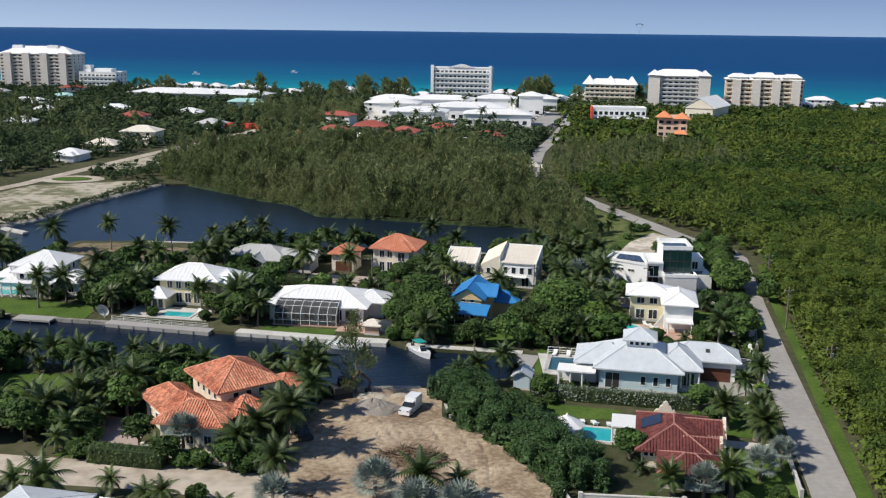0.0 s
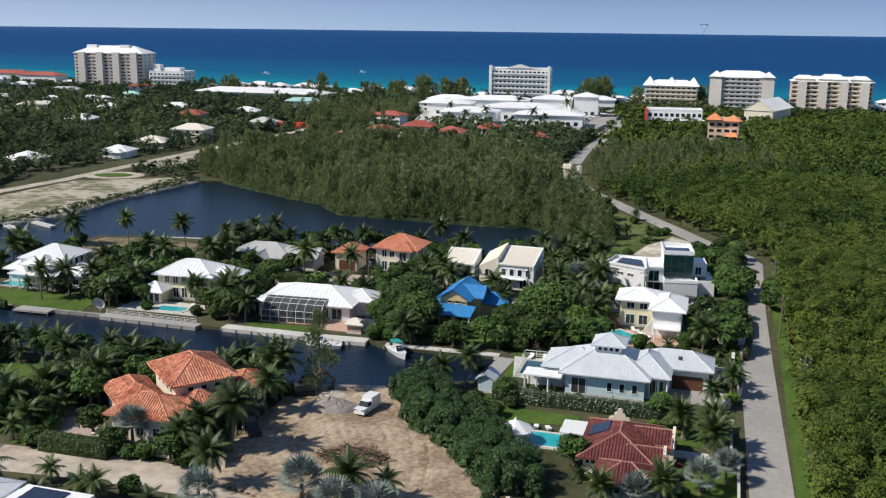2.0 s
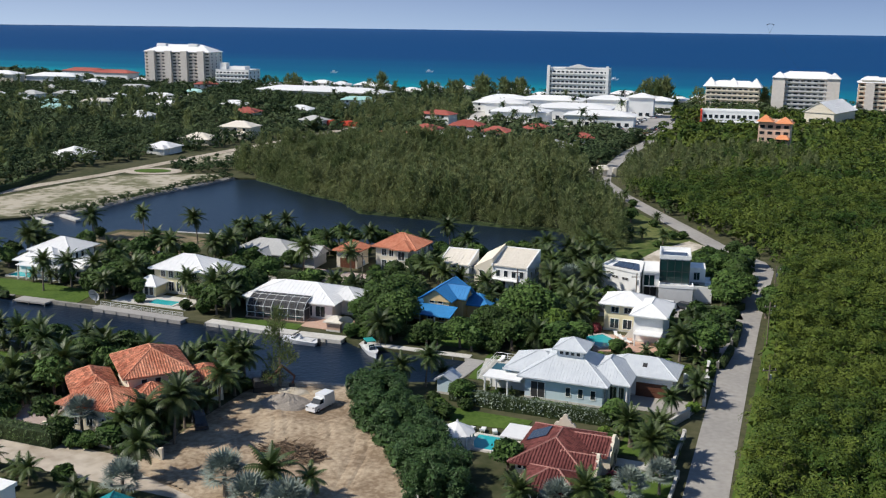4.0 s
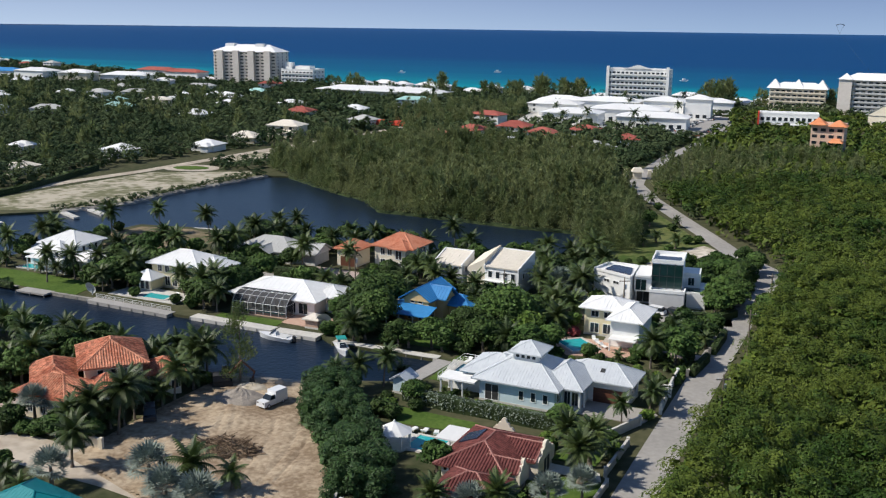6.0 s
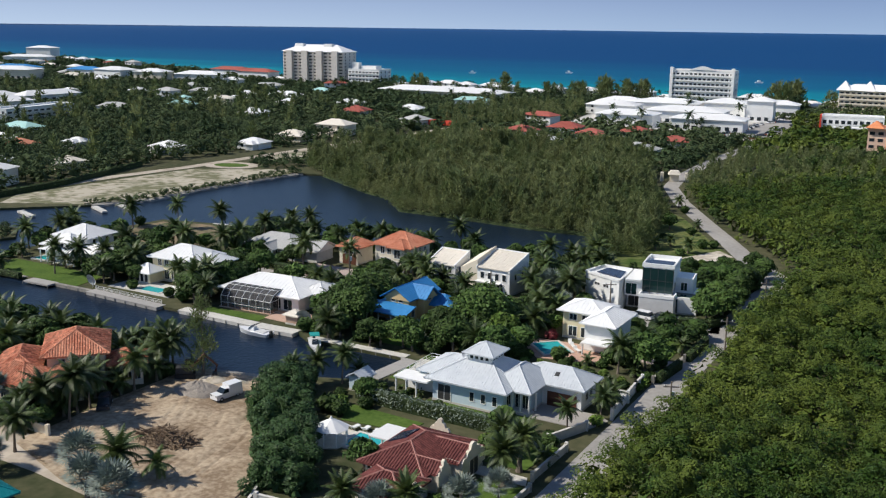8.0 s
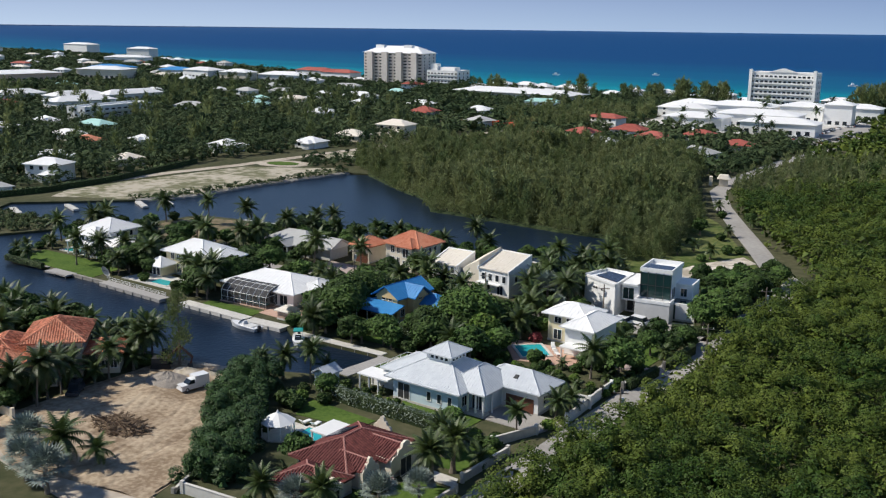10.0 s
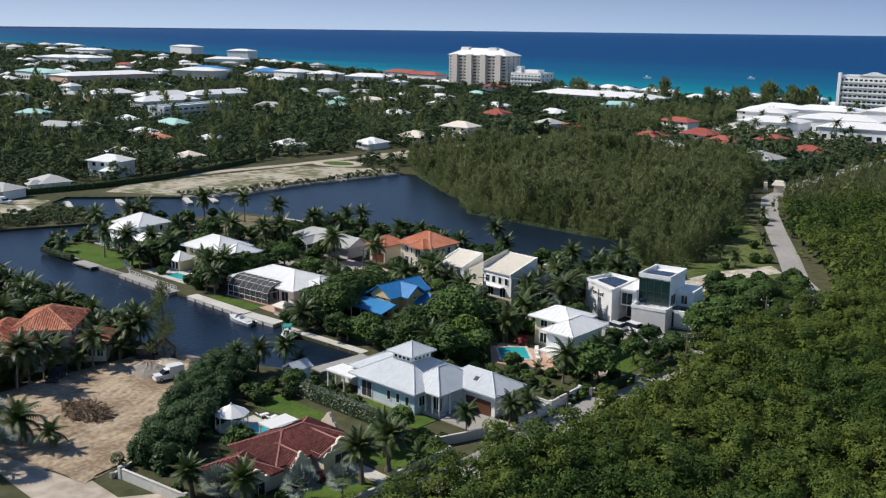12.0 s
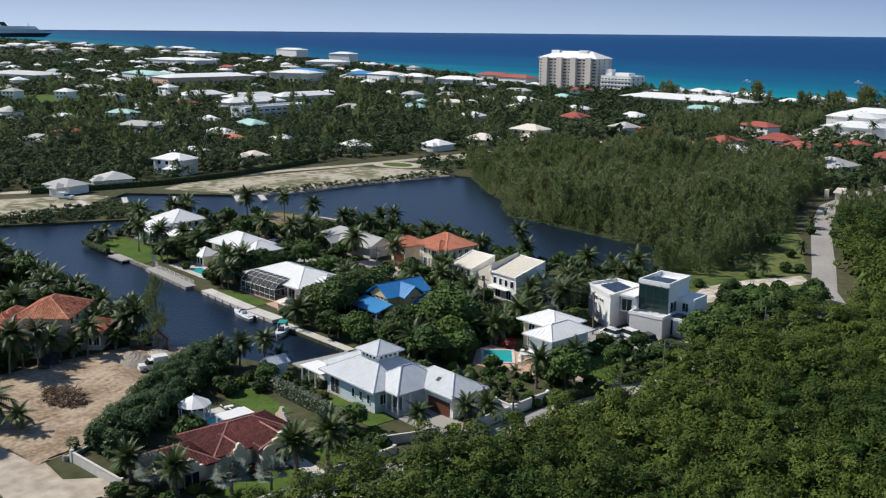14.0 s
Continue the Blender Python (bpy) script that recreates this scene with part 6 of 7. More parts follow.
R_, C_, W_, G_ = "dull red", "cream", "white", "grey"
COL = {R_: REDFAR, C_: CREAMR, W_: WROOF, G_: SHINGLE, "orange": BRICKR, "pale green": AQUA}
for x, y, w, d, st, c in ((-156, 455, 15, 12, 1, C_), (-147, 486, 17, 12, 2, C_), (-189, 290, 14, 10, 2, W_), (-180, 236, 12, 9, 1, G_), (-181, 256, 12, 10, 1, G_), (-251, 373, 14, 10, 1, "orange"),
                          (-192, 334, 10, 9, 1, C_), (-233, 390, 10, 8, 1, W_), (-158, 420, 12, 10, 1, W_), (-58, 530, 15, 12, 1, R_), (-40, 556, 18, 13, 1, R_), (-20, 527, 15, 12, 1, R_),
                          (0, 548, 16, 12, 1, R_), (24, 512, 14, 11, 1, R_), (12, 470, 17, 14, 1, G_), (-277, 388, 18, 10, 1, W_), (-186, 600, 16, 14, 1, R_), (-238, 560, 16, 12, 1, W_), (-300, 430, 20, 12, 1, "pale green"),
                          (-72, 505, 12, 10, 1, "orange"), (-130, 560, 14, 12, 1, G_), (-160, 630, 16, 12, 1, W_), (-215, 655, 18, 12, 1, W_), (-255, 640, 14, 12, 1, W_), (-290, 700, 26, 14, 1, W_)):
    villa(x, y, rs.uniform(-25, 10), w, d, st, CREAM if c == C_ else WHITE, COL[c], f"{'two-storey' if st > 1 else 'low'} house with a {c} hip roof among trees")
made = [(o.location.x, o.location.y) for o in scene.objects if o.parent is None and o.name.split(".")[0] in ("house", "commercial_building", "shop_building", "hall", "apartment_building", "office_building")]


def plot_free(x, y, gap):
    return all((x - a) ** 2 + (y - c) ** 2 > gap * gap for a, c in made)


TOWN = [(-215, 190), (-178, 262), (-168, 306), (-172, 352), (-160, 392), (-140, 446), (-118, 516), (-100, 560), (-92, 500), (-60, 480), (0, 455), (26, 425), (32, 470), (50, 560), (66, 640), (80, 715),
        (330, 715), (420, 740), (200, 800), (0, 835), (-350, 920), (-600, 1040), (-1000, 1280), (-1700, 1480), (-1700, 600), (-700, 180), (-330, 120)]
n = 0
for _ in range(4000):
    x, y = rs.uniform(-1300, 0), rs.uniform(150, 1250)
    if n < 175 and inside(x, y, TOWN) and plot_free(x, y, 27 if y < 700 else 34):
        made.append((x, y))
        c = rs.choice([W_, W_, W_, G_, W_, C_, G_, R_, W_, W_, W_, C_, G_, W_, "pale green"])
        villa(x, y, rs.uniform(-30, 25), rs.uniform(12, 24), rs.uniform(9, 14), rs.choice([1, 1, 1, 2]), CREAM if c == C_ else WHITE, COL[c], f"house with a {c} roof among the town's trees")
        n += 1
# beach bungalows in a row along the shore
for k in range(31):
    x = -260 + 22 * k + rs.uniform(-4, 4)
    y = 905 - (x + 260) * 0.215 - rs.uniform(18, 45)
    if plot_free(x, y, 16):
        made.append((x, y))
        villa(x, y, -12, rs.uniform(14, 22), 12, rs.choice([1, 2]), WHITE, WROOF, "white-roofed beach house by the shore")
for k in range(60):
    x = -1500 - rs.random() * 1700
    y = 1520 - (x + 1500) * 0.14 - rs.random() * 400
    b = house(x, y, rs.uniform(-20, 20), "pale building far along the coast", "house", "house", "houses far along the coast", z=rise(x, y))
    w = rs.uniform(18, 50)
    walls(b, -w / 2, w / 2, -9, 9, -1, rs.uniform(4, 9), rs.choice([WHITE, CREAM, GREYR]), plinth=False)
    roof(b, -w / 2 - 1, w / 2 + 1, -10, 10, 7, 3, rs.choice([WROOF, WROOF, SHINGLE, CREAMR]), "hip")

g = thing("gatehouse", 36.6, 396, 8, "small pale stone gatehouse across the road", "gatehouse")
for u in (-4.6, 0, 4.6):
    Shape().box(u - 0.6, u + 0.6, -1.2, 1.2, 0, 3.4).part("pier", CREAM, g)
Shape().box(-1.6, 1.6, -1.8, 1.8, 0, 2.8).part("booth", CREAM, g)
Shape().box(-2.4, 2.4, -2.4, 2.4, 2.8, 4.2, 0.9).part("roof", CREAMR, g)
# red sheets beside the road, parked cars by the shops, boats, ship, parasail
s = thing("container_stack", -112, 560, -14, "row of bright red sheeted stacks beside the road", "container")
for k in range(6):
    Shape().box(-17 + 6 * k, -11.6 + 6 * k, -3, 3, 0, 2.2 + 0.7 * (k % 2), 0.3).part("stack", REDC, s)
for k in range(70):
    a = k % 2
    f = rs.random()
    x, y = 52 + 32 * f + (-10 - 4 * rs.random() if a else 6), 560 + 130 * f
    c = thing("car", x, y, 78 + rs.uniform(-8, 8) + 90 * rs.randint(0, 1), "parked car by the shops", "car", "cars parked by the shops", z=0.05)
    m = rs.choice([CARW, CARW, CARD, GREYR, CARD, REDFAR])
    Shape().box(-2.2, 2.2, -0.9, 0.9, 0.25, 0.9, 0.08).part("body", m, c)
    Shape().box(-1.4, 1.0, -0.8, 0.8, 0.9, 1.45, 0.25).part("cabin_glass", GLASS, c)
    for u in (-1.4, 1.4):
        Shape().tube([(u, -0.92, 0.32), (u, 0.92, 0.32)], [0.32, 0.32], 8).part("wheel", RUBBER, c)
for x, y in ((-290, 1180), (-185, 1250), (45, 1150), (330, 1150), (-10, 1320)):
    b = thing("motor_boat", x, y, 20, "white boat out on the sea", "boat", "boats on the sea", z=-0.8)
    Shape().prism([(-4, -1.2, 0), (3, -1.2, 0), (3, 1.2, 0), (-4, 1.2, 0)], [(-4.4, -1.7, 1.4), (5.5, -0.3, 1.8), (5.5, 0.3, 1.8), (-4.4, 1.7, 1.4)]).part("hull", CARW, b)
    Shape().box(-2, 1.5, -1, 1, 1.5, 3.4, 0.3).part("cabin", WHITE, b)
x, y = -3250, 1990
b = thing("cruise_ship", x, y, 65, "large cruise ship anchored off the coast", "ship", z=rise(x, y) - 1)
Shape().prism([(-95, -13, 0), (90, -13, 0), (90, 13, 0), (-95, 13, 0)], [(-100, -15, 13), (118, -2, 15), (118, 2, 15), (-100, 15, 13)]).part("hull", SOLAR, b, "dark blue hull")
for k in range(6):
    Shape().box(-92 + 3 * k, 86 - 5 * k, -14, 14, 14 + 4 * k, 17.6 + 4 * k).part("deck", GREYR, b)
Shape().prism([(-50, -5, 38), (-30, -5, 38), (-30, 5, 38), (-50, 5, 38)], [(-58, -9, 52), (-40, -9, 52), (-40, 9, 52), (-58, 9, 52)]).part("funnel", CARD, b)
Shape().tube([(40, 0, 38), (38, 0, 50)], [2, 0.6], 8).part("mast", GREYR, b)
b = thing("parasail", 160.8, 828.8, 0, "dark parasail hanging over the sea", "parasail", z=60.5)
s = Shape()
pts = [(3 * math.cos(radians(a)), 1.3 * math.sin(radians(a))) for a in range(0, 181, 20)]
s.prism([(px, -1.4, pz) for px, pz in pts] + [(px * 0.85, -1.4, pz * 0.7) for px, pz in pts[::-1]], [(px, 1.4, pz) for px, pz in pts] + [(px * 0.85, 1.4, pz * 0.7) for px, pz in pts[::-1]])
s.part("canopy", CARD, b)
for px in (-2.6, 2.6):
    Shape().rod((px, 0, 0.1), (0, 0, -6), 0.05, 4).part("line", DARK, b)
Shape().rod((0, 0, -6), (40, -60, -60), 0.04, 4).part("tow_line", DARK, b)

# ---- plants ----
rng = np.random.default_rng(11)


def unit(a):
    return a / np.maximum(np.linalg.norm(a, axis=-1, keepdims=True), 1e-9)


def leaves(centres, radii, n, size, low=-0.25, shell=(0.72, 1.04), tip=1.0, up=0.45, loose=0.75):
    """Loose leaf triangles over ellipsoids: centres and radii (k, 3), n leaves on each."""
    k = len(centres)
    d = unit(rng.normal(size=(k, n, 3)))
    d[..., 2] = np.where(d[..., 2] < low, -d[..., 2] * 0.9, d[..., 2])
    pos = centres[:, None] + d * radii[:, None] * rng.uniform(*shell, size=(k, n, 1))
    nor = unit(d / radii[:, None] * radii[:, None].mean(-1, keepdims=True) + loose * rng.normal(size=d.shape) * 0.6 + np.array([0, 0, up]))
    t = unit(np.cross(nor, rng.normal(size=d.shape)))
    b = np.cross(nor, t)
    sz = size * rng.uniform(0.6, 1.35, size=(k, n, 1))
    tri = np.stack([pos + t * sz * tip, pos - t * sz * 0.55 * tip + b * sz * 0.6, pos - t * sz * 0.55 * tip - b * sz * 0.6], axis=2)
    return tri.reshape(-1, 3, 3)


def crown(r, h0, h1, clumps, n, size, seed):
    """Many small clumps round an uneven dome between h0 and h1."""
    g = np.random.default_rng(seed)
    d = unit(g.normal(size=(clumps, 3)))
    d[:, 2] = np.abs(d[:, 2]) * 1.2 - 0.35
    c = d * np.array([r * 0.72, r * 0.72, (h1 - h0) * 0.42]) * g.uniform(0.6, 1.08, size=(clumps, 1))
    c[:, 2] += h0 + (h1 - h0) * 0.42
    rr = r * g.uniform(0.26, 0.44, size=(clumps, 1)) * np.array([1, 1, 0.75])
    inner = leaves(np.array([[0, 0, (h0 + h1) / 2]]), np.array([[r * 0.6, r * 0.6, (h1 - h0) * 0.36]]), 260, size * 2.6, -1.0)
    return np.concatenate([leaves(c, rr, n, size, -0.5), inner])


def tree_thing(name, label, category, group, trunk, tris, lm, bark=None):
    o = new(name)
    tagged(o, label, category, group)
    if trunk:
        trunk.part("trunk", bark or BARK, o)
    c = new("crown", soup_mesh("crown", tris, lm))
    c.parent = o
    return o


def broad(r, ht, seed, lm, label, size=0.34, n=60, clumps=38):
    g = random.Random(seed)
    s = Shape()
    fork = ht * 0.3
    s.tube([(0, 0, 0), (0.1, 0, fork * 0.5), (0.05, 0.1, fork)], [0.32, 0.24, 0.2], 7)
    for k in range(5):
        a = 6.28 * k / 5 + g.uniform(-0.3, 0.3)
        e = (r * 0.6 * math.cos(a), r * 0.6 * math.sin(a), ht * g.uniform(0.55, 0.75))
        s.tube([(0.05, 0.1, fork * 0.95), (e[0] * 0.45, e[1] * 0.45, fork + (e[2] - fork) * 0.6), e], [0.14, 0.09, 0.03], 5)
    return tree_thing("tree", label, "tree", "garden trees", s, crown(r, ht * 0.22, ht, clumps, n, size, seed), lm)


def frond(base, az, el, L, width, droop, steps=13, fold=0.35):
    p, tris = np.array(base, float), []
    ca, sa = math.cos(az), math.sin(az)
    side = np.array([-sa, ca, 0.0])
    ds = L / steps
    for k in range(steps):
        f = (k + 0.5) / steps
        e = el - droop * f ** 1.3
        fw = np.array([ca * math.cos(e), sa * math.cos(e), math.sin(e)])
        q = p + fw * ds
        w = width * math.sin(math.pi * min(1, 0.12 + 0.88 * f) ** 0.8) + 0.12
        for sg in (1, -1):
            tipv = p + side * sg * w + fw * ds * 1.2 - np.array([0, 0, fold * w])
            tris.append([p - fw * ds * 0.15, q + fw * ds * 0.15, tipv])
        p = q
    return tris


def palm(ht, n, L, seed, label, name="palm_tree", lm=None, r0=0.2, date=False):
    g = random.Random(seed)
    bx, by = g.uniform(-0.1, 0.1) * ht, g.uniform(-0.1, 0.1) * ht
    path = [(bx * f * f, by * f * f, ht * f) for f in (0, 0.15, 0.35, 0.6, 0.8, 1.0)]
    s = Shape().tube(path, [r0 * 1.5, r0, r0 * 0.85, r0 * 0.8, r0 * 0.8, r0 * (1.3 if date else 0.9)], 7)
    tris = []
    for k in range(n):
        az = 2.4 * k + g.uniform(-0.25, 0.25)
        f = k / n
        el = radians((80 - 125 * f) if not date else (82 - 120 * f)) + g.uniform(-0.1, 0.1)
        tris += frond((bx, by, ht - 0.15), az, el, L * g.uniform(0.85, 1.1), L * 0.24, g.uniform(0.8, 1.3) if not date else 0.7, fold=0.45)
    return tree_thing(name, label, "palm tree", "palms", s, np.array(tris), lm or FROND)


def fan_palm(ht, n, L, seed, label, lm):
    g = random.Random(seed)
    s = Shape().tube([(0, 0, 0), (0, 0, ht * 0.5), (0, 0, ht)], [0.28, 0.22, 0.2], 7)
    tris = []
    for k in range(n):
        az, el = 2.4 * k + g.uniform(-0.2, 0.2), radians(85 - 110 * k / n)
        d = np.array([math.cos(az) * math.cos(el), math.sin(az) * math.cos(el), math.sin(el)])
        c = np.array([0, 0, ht]) + d * L * 0.55
        sd = np.array([-math.sin(az), math.cos(az), 0])
        upv = np.cross(sd, d)
        for j in range(13):
            a = radians(-105 + 210 * j / 12)
            v = d * math.cos(a) + sd * math.sin(a)
            w = (d * -math.sin(a) + sd * math.cos(a)) * L * 0.06
            tris.append([c + w * 0.6, c - w * 0.6, c + v * L * 0.62 + upv * 0.12 * L * abs(math.sin(a))])
            tris.append([c + v * L * 0.3 + w, c + v * L * 0.3 - w, c + v * L * 0.66])
        tris.append([np.array([0, 0, ht]), np.array([0, 0, ht + 0.06]), c])
    return tree_thing("fan_palm", label, "palm tree", "silver fan palms", s, np.array(tris), lm)


PALMS = [palm(h, n, L, sd, "coconut palm with arching green fronds in a garden") for h, n, L, sd in ((6.0, 28, 3.9, 1), (7.4, 30, 4.0, 2), (3.8, 26, 3.7, 3), (5.2, 28, 3.6, 4), (8.2, 28, 3.8, 5))]
SMALLP = [palm(h, n, L, sd, "small bushy palm among garden shrubs") for h, n, L, sd in ((1.6, 16, 2.4, 11), (2.6, 18, 2.6, 12))]
DATES = [palm(5.2, 44, 3.1, 21, "stout date palm with a dense round crown", r0=0.36, date=True), palm(4.0, 40, 2.9, 22, "stout date palm with a dense round crown", r0=0.36, date=True)]
FANS = [fan_palm(2.6, 22, 2.3, 31, "silver-blue fan palm in a garden", SILVER), fan_palm(3.6, 24, 2.5, 32, "silver-blue fan palm in a garden", SILVER)]
BROADS = [broad(3.2, 6.5, 41, LEAFB, "leafy dark green garden tree"), broad(2.6, 5.2, 42, LEAFB, "small leafy garden tree", 0.3, 55, 30),
          broad(4.2, 7.8, 43, LEAFB, "broad dark green shade tree", 0.36, 75, 46), broad(2.8, 5.6, 44, LEAFL, "light green leafy garden tree", 0.3, 60, 30)]
BIG = [broad(6.4, 10.0, 45, LEAFB, "large dense mango tree between the houses", 0.4, 110, 70), broad(5.2, 9.0, 46, LEAFB, "large spreading dark green tree", 0.38, 100, 60)]
BUSH = [tree_thing("bush", "rounded green garden shrub", "bush", "shrubs", None, crown(1.5, 0.05, 1.9, 16, 34, 0.24, 51), LEAFB),
        tree_thing("bush", "light green garden shrub", "bush", "shrubs", None, crown(1.2, 0.05, 1.5, 14, 34, 0.2, 52), LEAFL),
        tree_thing("bush", "large dark green shrub", "bush", "shrubs", None, crown(2.0, 0.05, 2.8, 22, 40, 0.28, 53), LEAFB),
        tree_thing("bush", "red flowering shrub in a garden bed", "bush", "shrubs", None, crown(1.1, 0.05, 1.5, 14, 34, 0.2, 54), REDLEAF)]


def casuarina_tris(ht, r, n, seed, w=0.2):
    """Feathery tufts up a tapering stem."""
    g = np.random.default_rng(seed)
    k = 16
    f = (np.arange(k) + 0.5) / k * 0.86 + 0.1
    a = g.uniform(0, 6.2832, k)
    rad = r * (1.06 - f * f) * g.uniform(0.2, 0.7, k)
    c = np.stack([rad * np.cos(a), rad * np.sin(a), ht * f], -1)
    prof = np.sqrt(np.clip(1.04 - f ** 2.2, 0.03, 1))
    R = np.stack([r * prof * 0.5, r * prof * 0.5, np.full(k, ht * 0.1)], -1) * g.uniform(0.75, 1.2, (k, 1)) + 0.12
    m = max(4, n // k)
    d = unit(g.normal(size=(k, m, 3)))
    pos = c[:, None] + d * R[:, None] * g.uniform(0.35, 1.1, size=(k, m, 1))
    t = unit(d * np.array([0.75, 0.75, 0.2]) + np.array([0, 0, 0.75]) + g.normal(size=d.shape) * 0.3)
    b = unit(np.cross(t, g.normal(size=d.shape)))
    sz = w * g.uniform(0.7, 1.4, size=(k, m, 1))
    return np.stack([pos + t * sz * 3.2, pos - t * sz * 1.2 + b * sz * 0.75, pos - t * sz * 1.2 - b * sz * 0.75], axis=2).reshape(-1, 3, 3)


CASU = [tree_thing("casuarina_tree", "feathery grey-green casuarina by the water", "tree", "", Shape().tube([(0, 0, 0), (0.1, 0, 5), (0, 0.1, 12)], [0.28, 0.18, 0.03], 7), casuarina_tris(13.5, 3.6, 2600, 61, 0.11), LEAFC)]
used = set()


def plant(src, x, y, sc=1.0, rot=None, z=0.0):
    """The first call places the model itself, later calls a copy."""
    m = pose(x, y, z, 0, 0, rs.uniform(0, 360) if rot is None else rot) @ Matrix.Scale(sc, 4)
    if src.name not in used:
        used.add(src.name)
        src.matrix_basis = m
        return src
    sx = src.scale.copy()
    src.scale = (1, 1, 1)
    o = copy_thing(src, m)
    src.scale = sx
    return o


def clear(x, y, r, water=True):
    for dx, dy in ((0, 0), (r, 0), (-r, 0), (0, r), (0, -r)):
        if any(inside(x + dx, y + dy, f) for f in FOOT_NEAR):
            return False
        if water and inside(x + dx, y + dy, WATER):
            return False
    return not any(inside(x, y, f) for f in PAVED)


FOOT_NEAR = [f for f in FOOT if f[0][1] < 300 and f[0][0] > -140]
placed = []


def scatter(poly, n, gap, kinds, r=0.9, sc=(0.8, 1.15)):
    xs, ys = [p[0] for p in poly], [p[1] for p in poly]
    k = 0
    for _ in range(n * 14):
        if k >= n:
            break
        x, y = rs.uniform(min(xs), max(xs)), rs.uniform(min(ys), max(ys))
        if inside(x, y, poly) and clear(x, y, r) and all((x - a) ** 2 + (y - b) ** 2 > gap * gap for a, b in placed):
            placed.append((x, y))
            plant(rs.choice(kinds), x, y, rs.uniform(*sc))
            k += 1


def rect(x0, x1, y0, y1):
    return [(x0, y0), (x1, y0), (x1, y1), (x0, y1)]


# single trees that stand out
for src, x, y, sc in ((BIG[0], 23.5, 186.5, 1.0), (BIG[1], -1.2, 181.6, 0.95), (BIG[1], -4.2, 188.5, 0.95), (BIG[0], -3.5, 196.5, 0.8), (BIG[1], 18.6, 180.8, 0.75), (BIG[1], 28.6, 192.0, 0.75),
                      (BROADS[3], 29.0, 180.5, 1.25), (BROADS[3], 31.6, 176.5, 0.9), (BROADS[2], 55.6, 176.0, 1.0), (BROADS[0], 57.6, 190.2, 0.8), (BROADS[2], 66.0, 213.0, 0.9), (BROADS[0], 68.0, 219.5, 1.0), (BROADS[0], 66.4, 226.5, 0.9),
                      (CASU[0], -13.2, 148.4, 1.0), (BROADS[1], 26.0, 124.8, 0.95), (BROADS[1], 40.0, 142.6, 0.9), (BROADS[0], 16.5, 147.6, 0.65), (BROADS[2], -38.0, 188.0, 0.9), (BROADS[2], -37.4, 195.5, 0.95), (BROADS[0], -36.5, 202.6, 0.9),
                      (BROADS[0], -9.5, 198.5, 0.9), (BROADS[0], -8.6, 190.6, 0.7), (BROADS[2], -66.0, 199.5, 0.9), (BROADS[0], -70.5, 204.0, 0.9), (BROADS[0], -63.6, 206.0, 0.9), (BROADS[1], 14.6, 195.0, 1.0)):
    placed.append((x, y))
    plant(src, x, y, sc)
for src, x, y, sc in ((DATES[0], 45.3, 131.6, 1.0), (DATES[0], 44.6, 126.6, 1.05), (DATES[1], 42.2, 135.6, 1.0), (DATES[1], 36.6, 113.6, 1.0), (DATES[1], 29.0, 112.6, 0.9), (FANS[0], 41.6, 118.2, 1.0), (FANS[1], 45.4, 121.4, 0.8), (FANS[0], 33.0, 113.0, 1.0),
                      (FANS[1], -34.6, 125.0, 0.95), (FANS[0], -7.6, 110.6, 1.25), (FANS[0], -2.6, 105.6, 1.2), (FANS[0], 2.6, 104.0, 1.3), (FANS[0], 35.4, 204.4, 1.0), (FANS[1], 30.6, 212.4, 1.2), (FANS[0], -19.5, 107.5, 1.1),
                      (PALMS[2], -1.8, 111.0, 1.1), (SMALLP[1], 2.6, 112.8, 1.1), (PALMS[3], -20.6, 113.4, 1.0), (PALMS[1], -20.4, 124.2, 1.0), (PALMS[1], -21.4, 130.0, 0.8), (PALMS[0], -19.4, 138.2, 0.95), (PALMS[3], -21.0, 147.0, 1.0),
                      (PALMS[3], 52.2, 153.0, 0.75), (PALMS[2], 53.0, 157.6, 0.75), (PALMS[3], 48.4, 147.0, 0.7), (PALMS[3], 51.4, 174.0, 1.0), (PALMS[0], 55.0, 180.0, 0.9), (PALMS[1], 9.8, 153.2, 0.75), (PALMS[3], 6.0, 151.0, 0.85), (PALMS[0], 3.6, 149.0, 0.7),
                      (PALMS[4], -82.0, 194.5, 0.85), (PALMS[1], -68.5, 246, 1.0), (PALMS[4], -85, 249, 0.9), (SMALLP[1], 12.4, 154.0, 1.0), (SMALLP[0], 42.0, 166.5, 1.1)):
    placed.append((x, y))
    plant(src, x, y, sc)
for src, x, y, sc in ((BROADS[1], -46.0, 192.6, 0.9), (BROADS[0], -43.4, 190.4, 0.8), (PALMS[3], -49.0, 195.6, 0.9), (BUSH[2], -57.5, 190.0, 0.8), (BROADS[1], -60.0, 194.5, 0.9), (BROADS[1], -40.2, 200.5, 1.0), (BUSH[2], -46.4, 187.4, 0.8),
                      (PALMS[0], -78.0, 199.0, 1.0), (BUSH[2], -80.4, 201.6, 1.0), (PALMS[3], -74.6, 202.6, 1.0), (BROADS[1], -72.4, 197.5, 1.0)):
    placed.append((x, y))
    plant(src, x, y, sc)
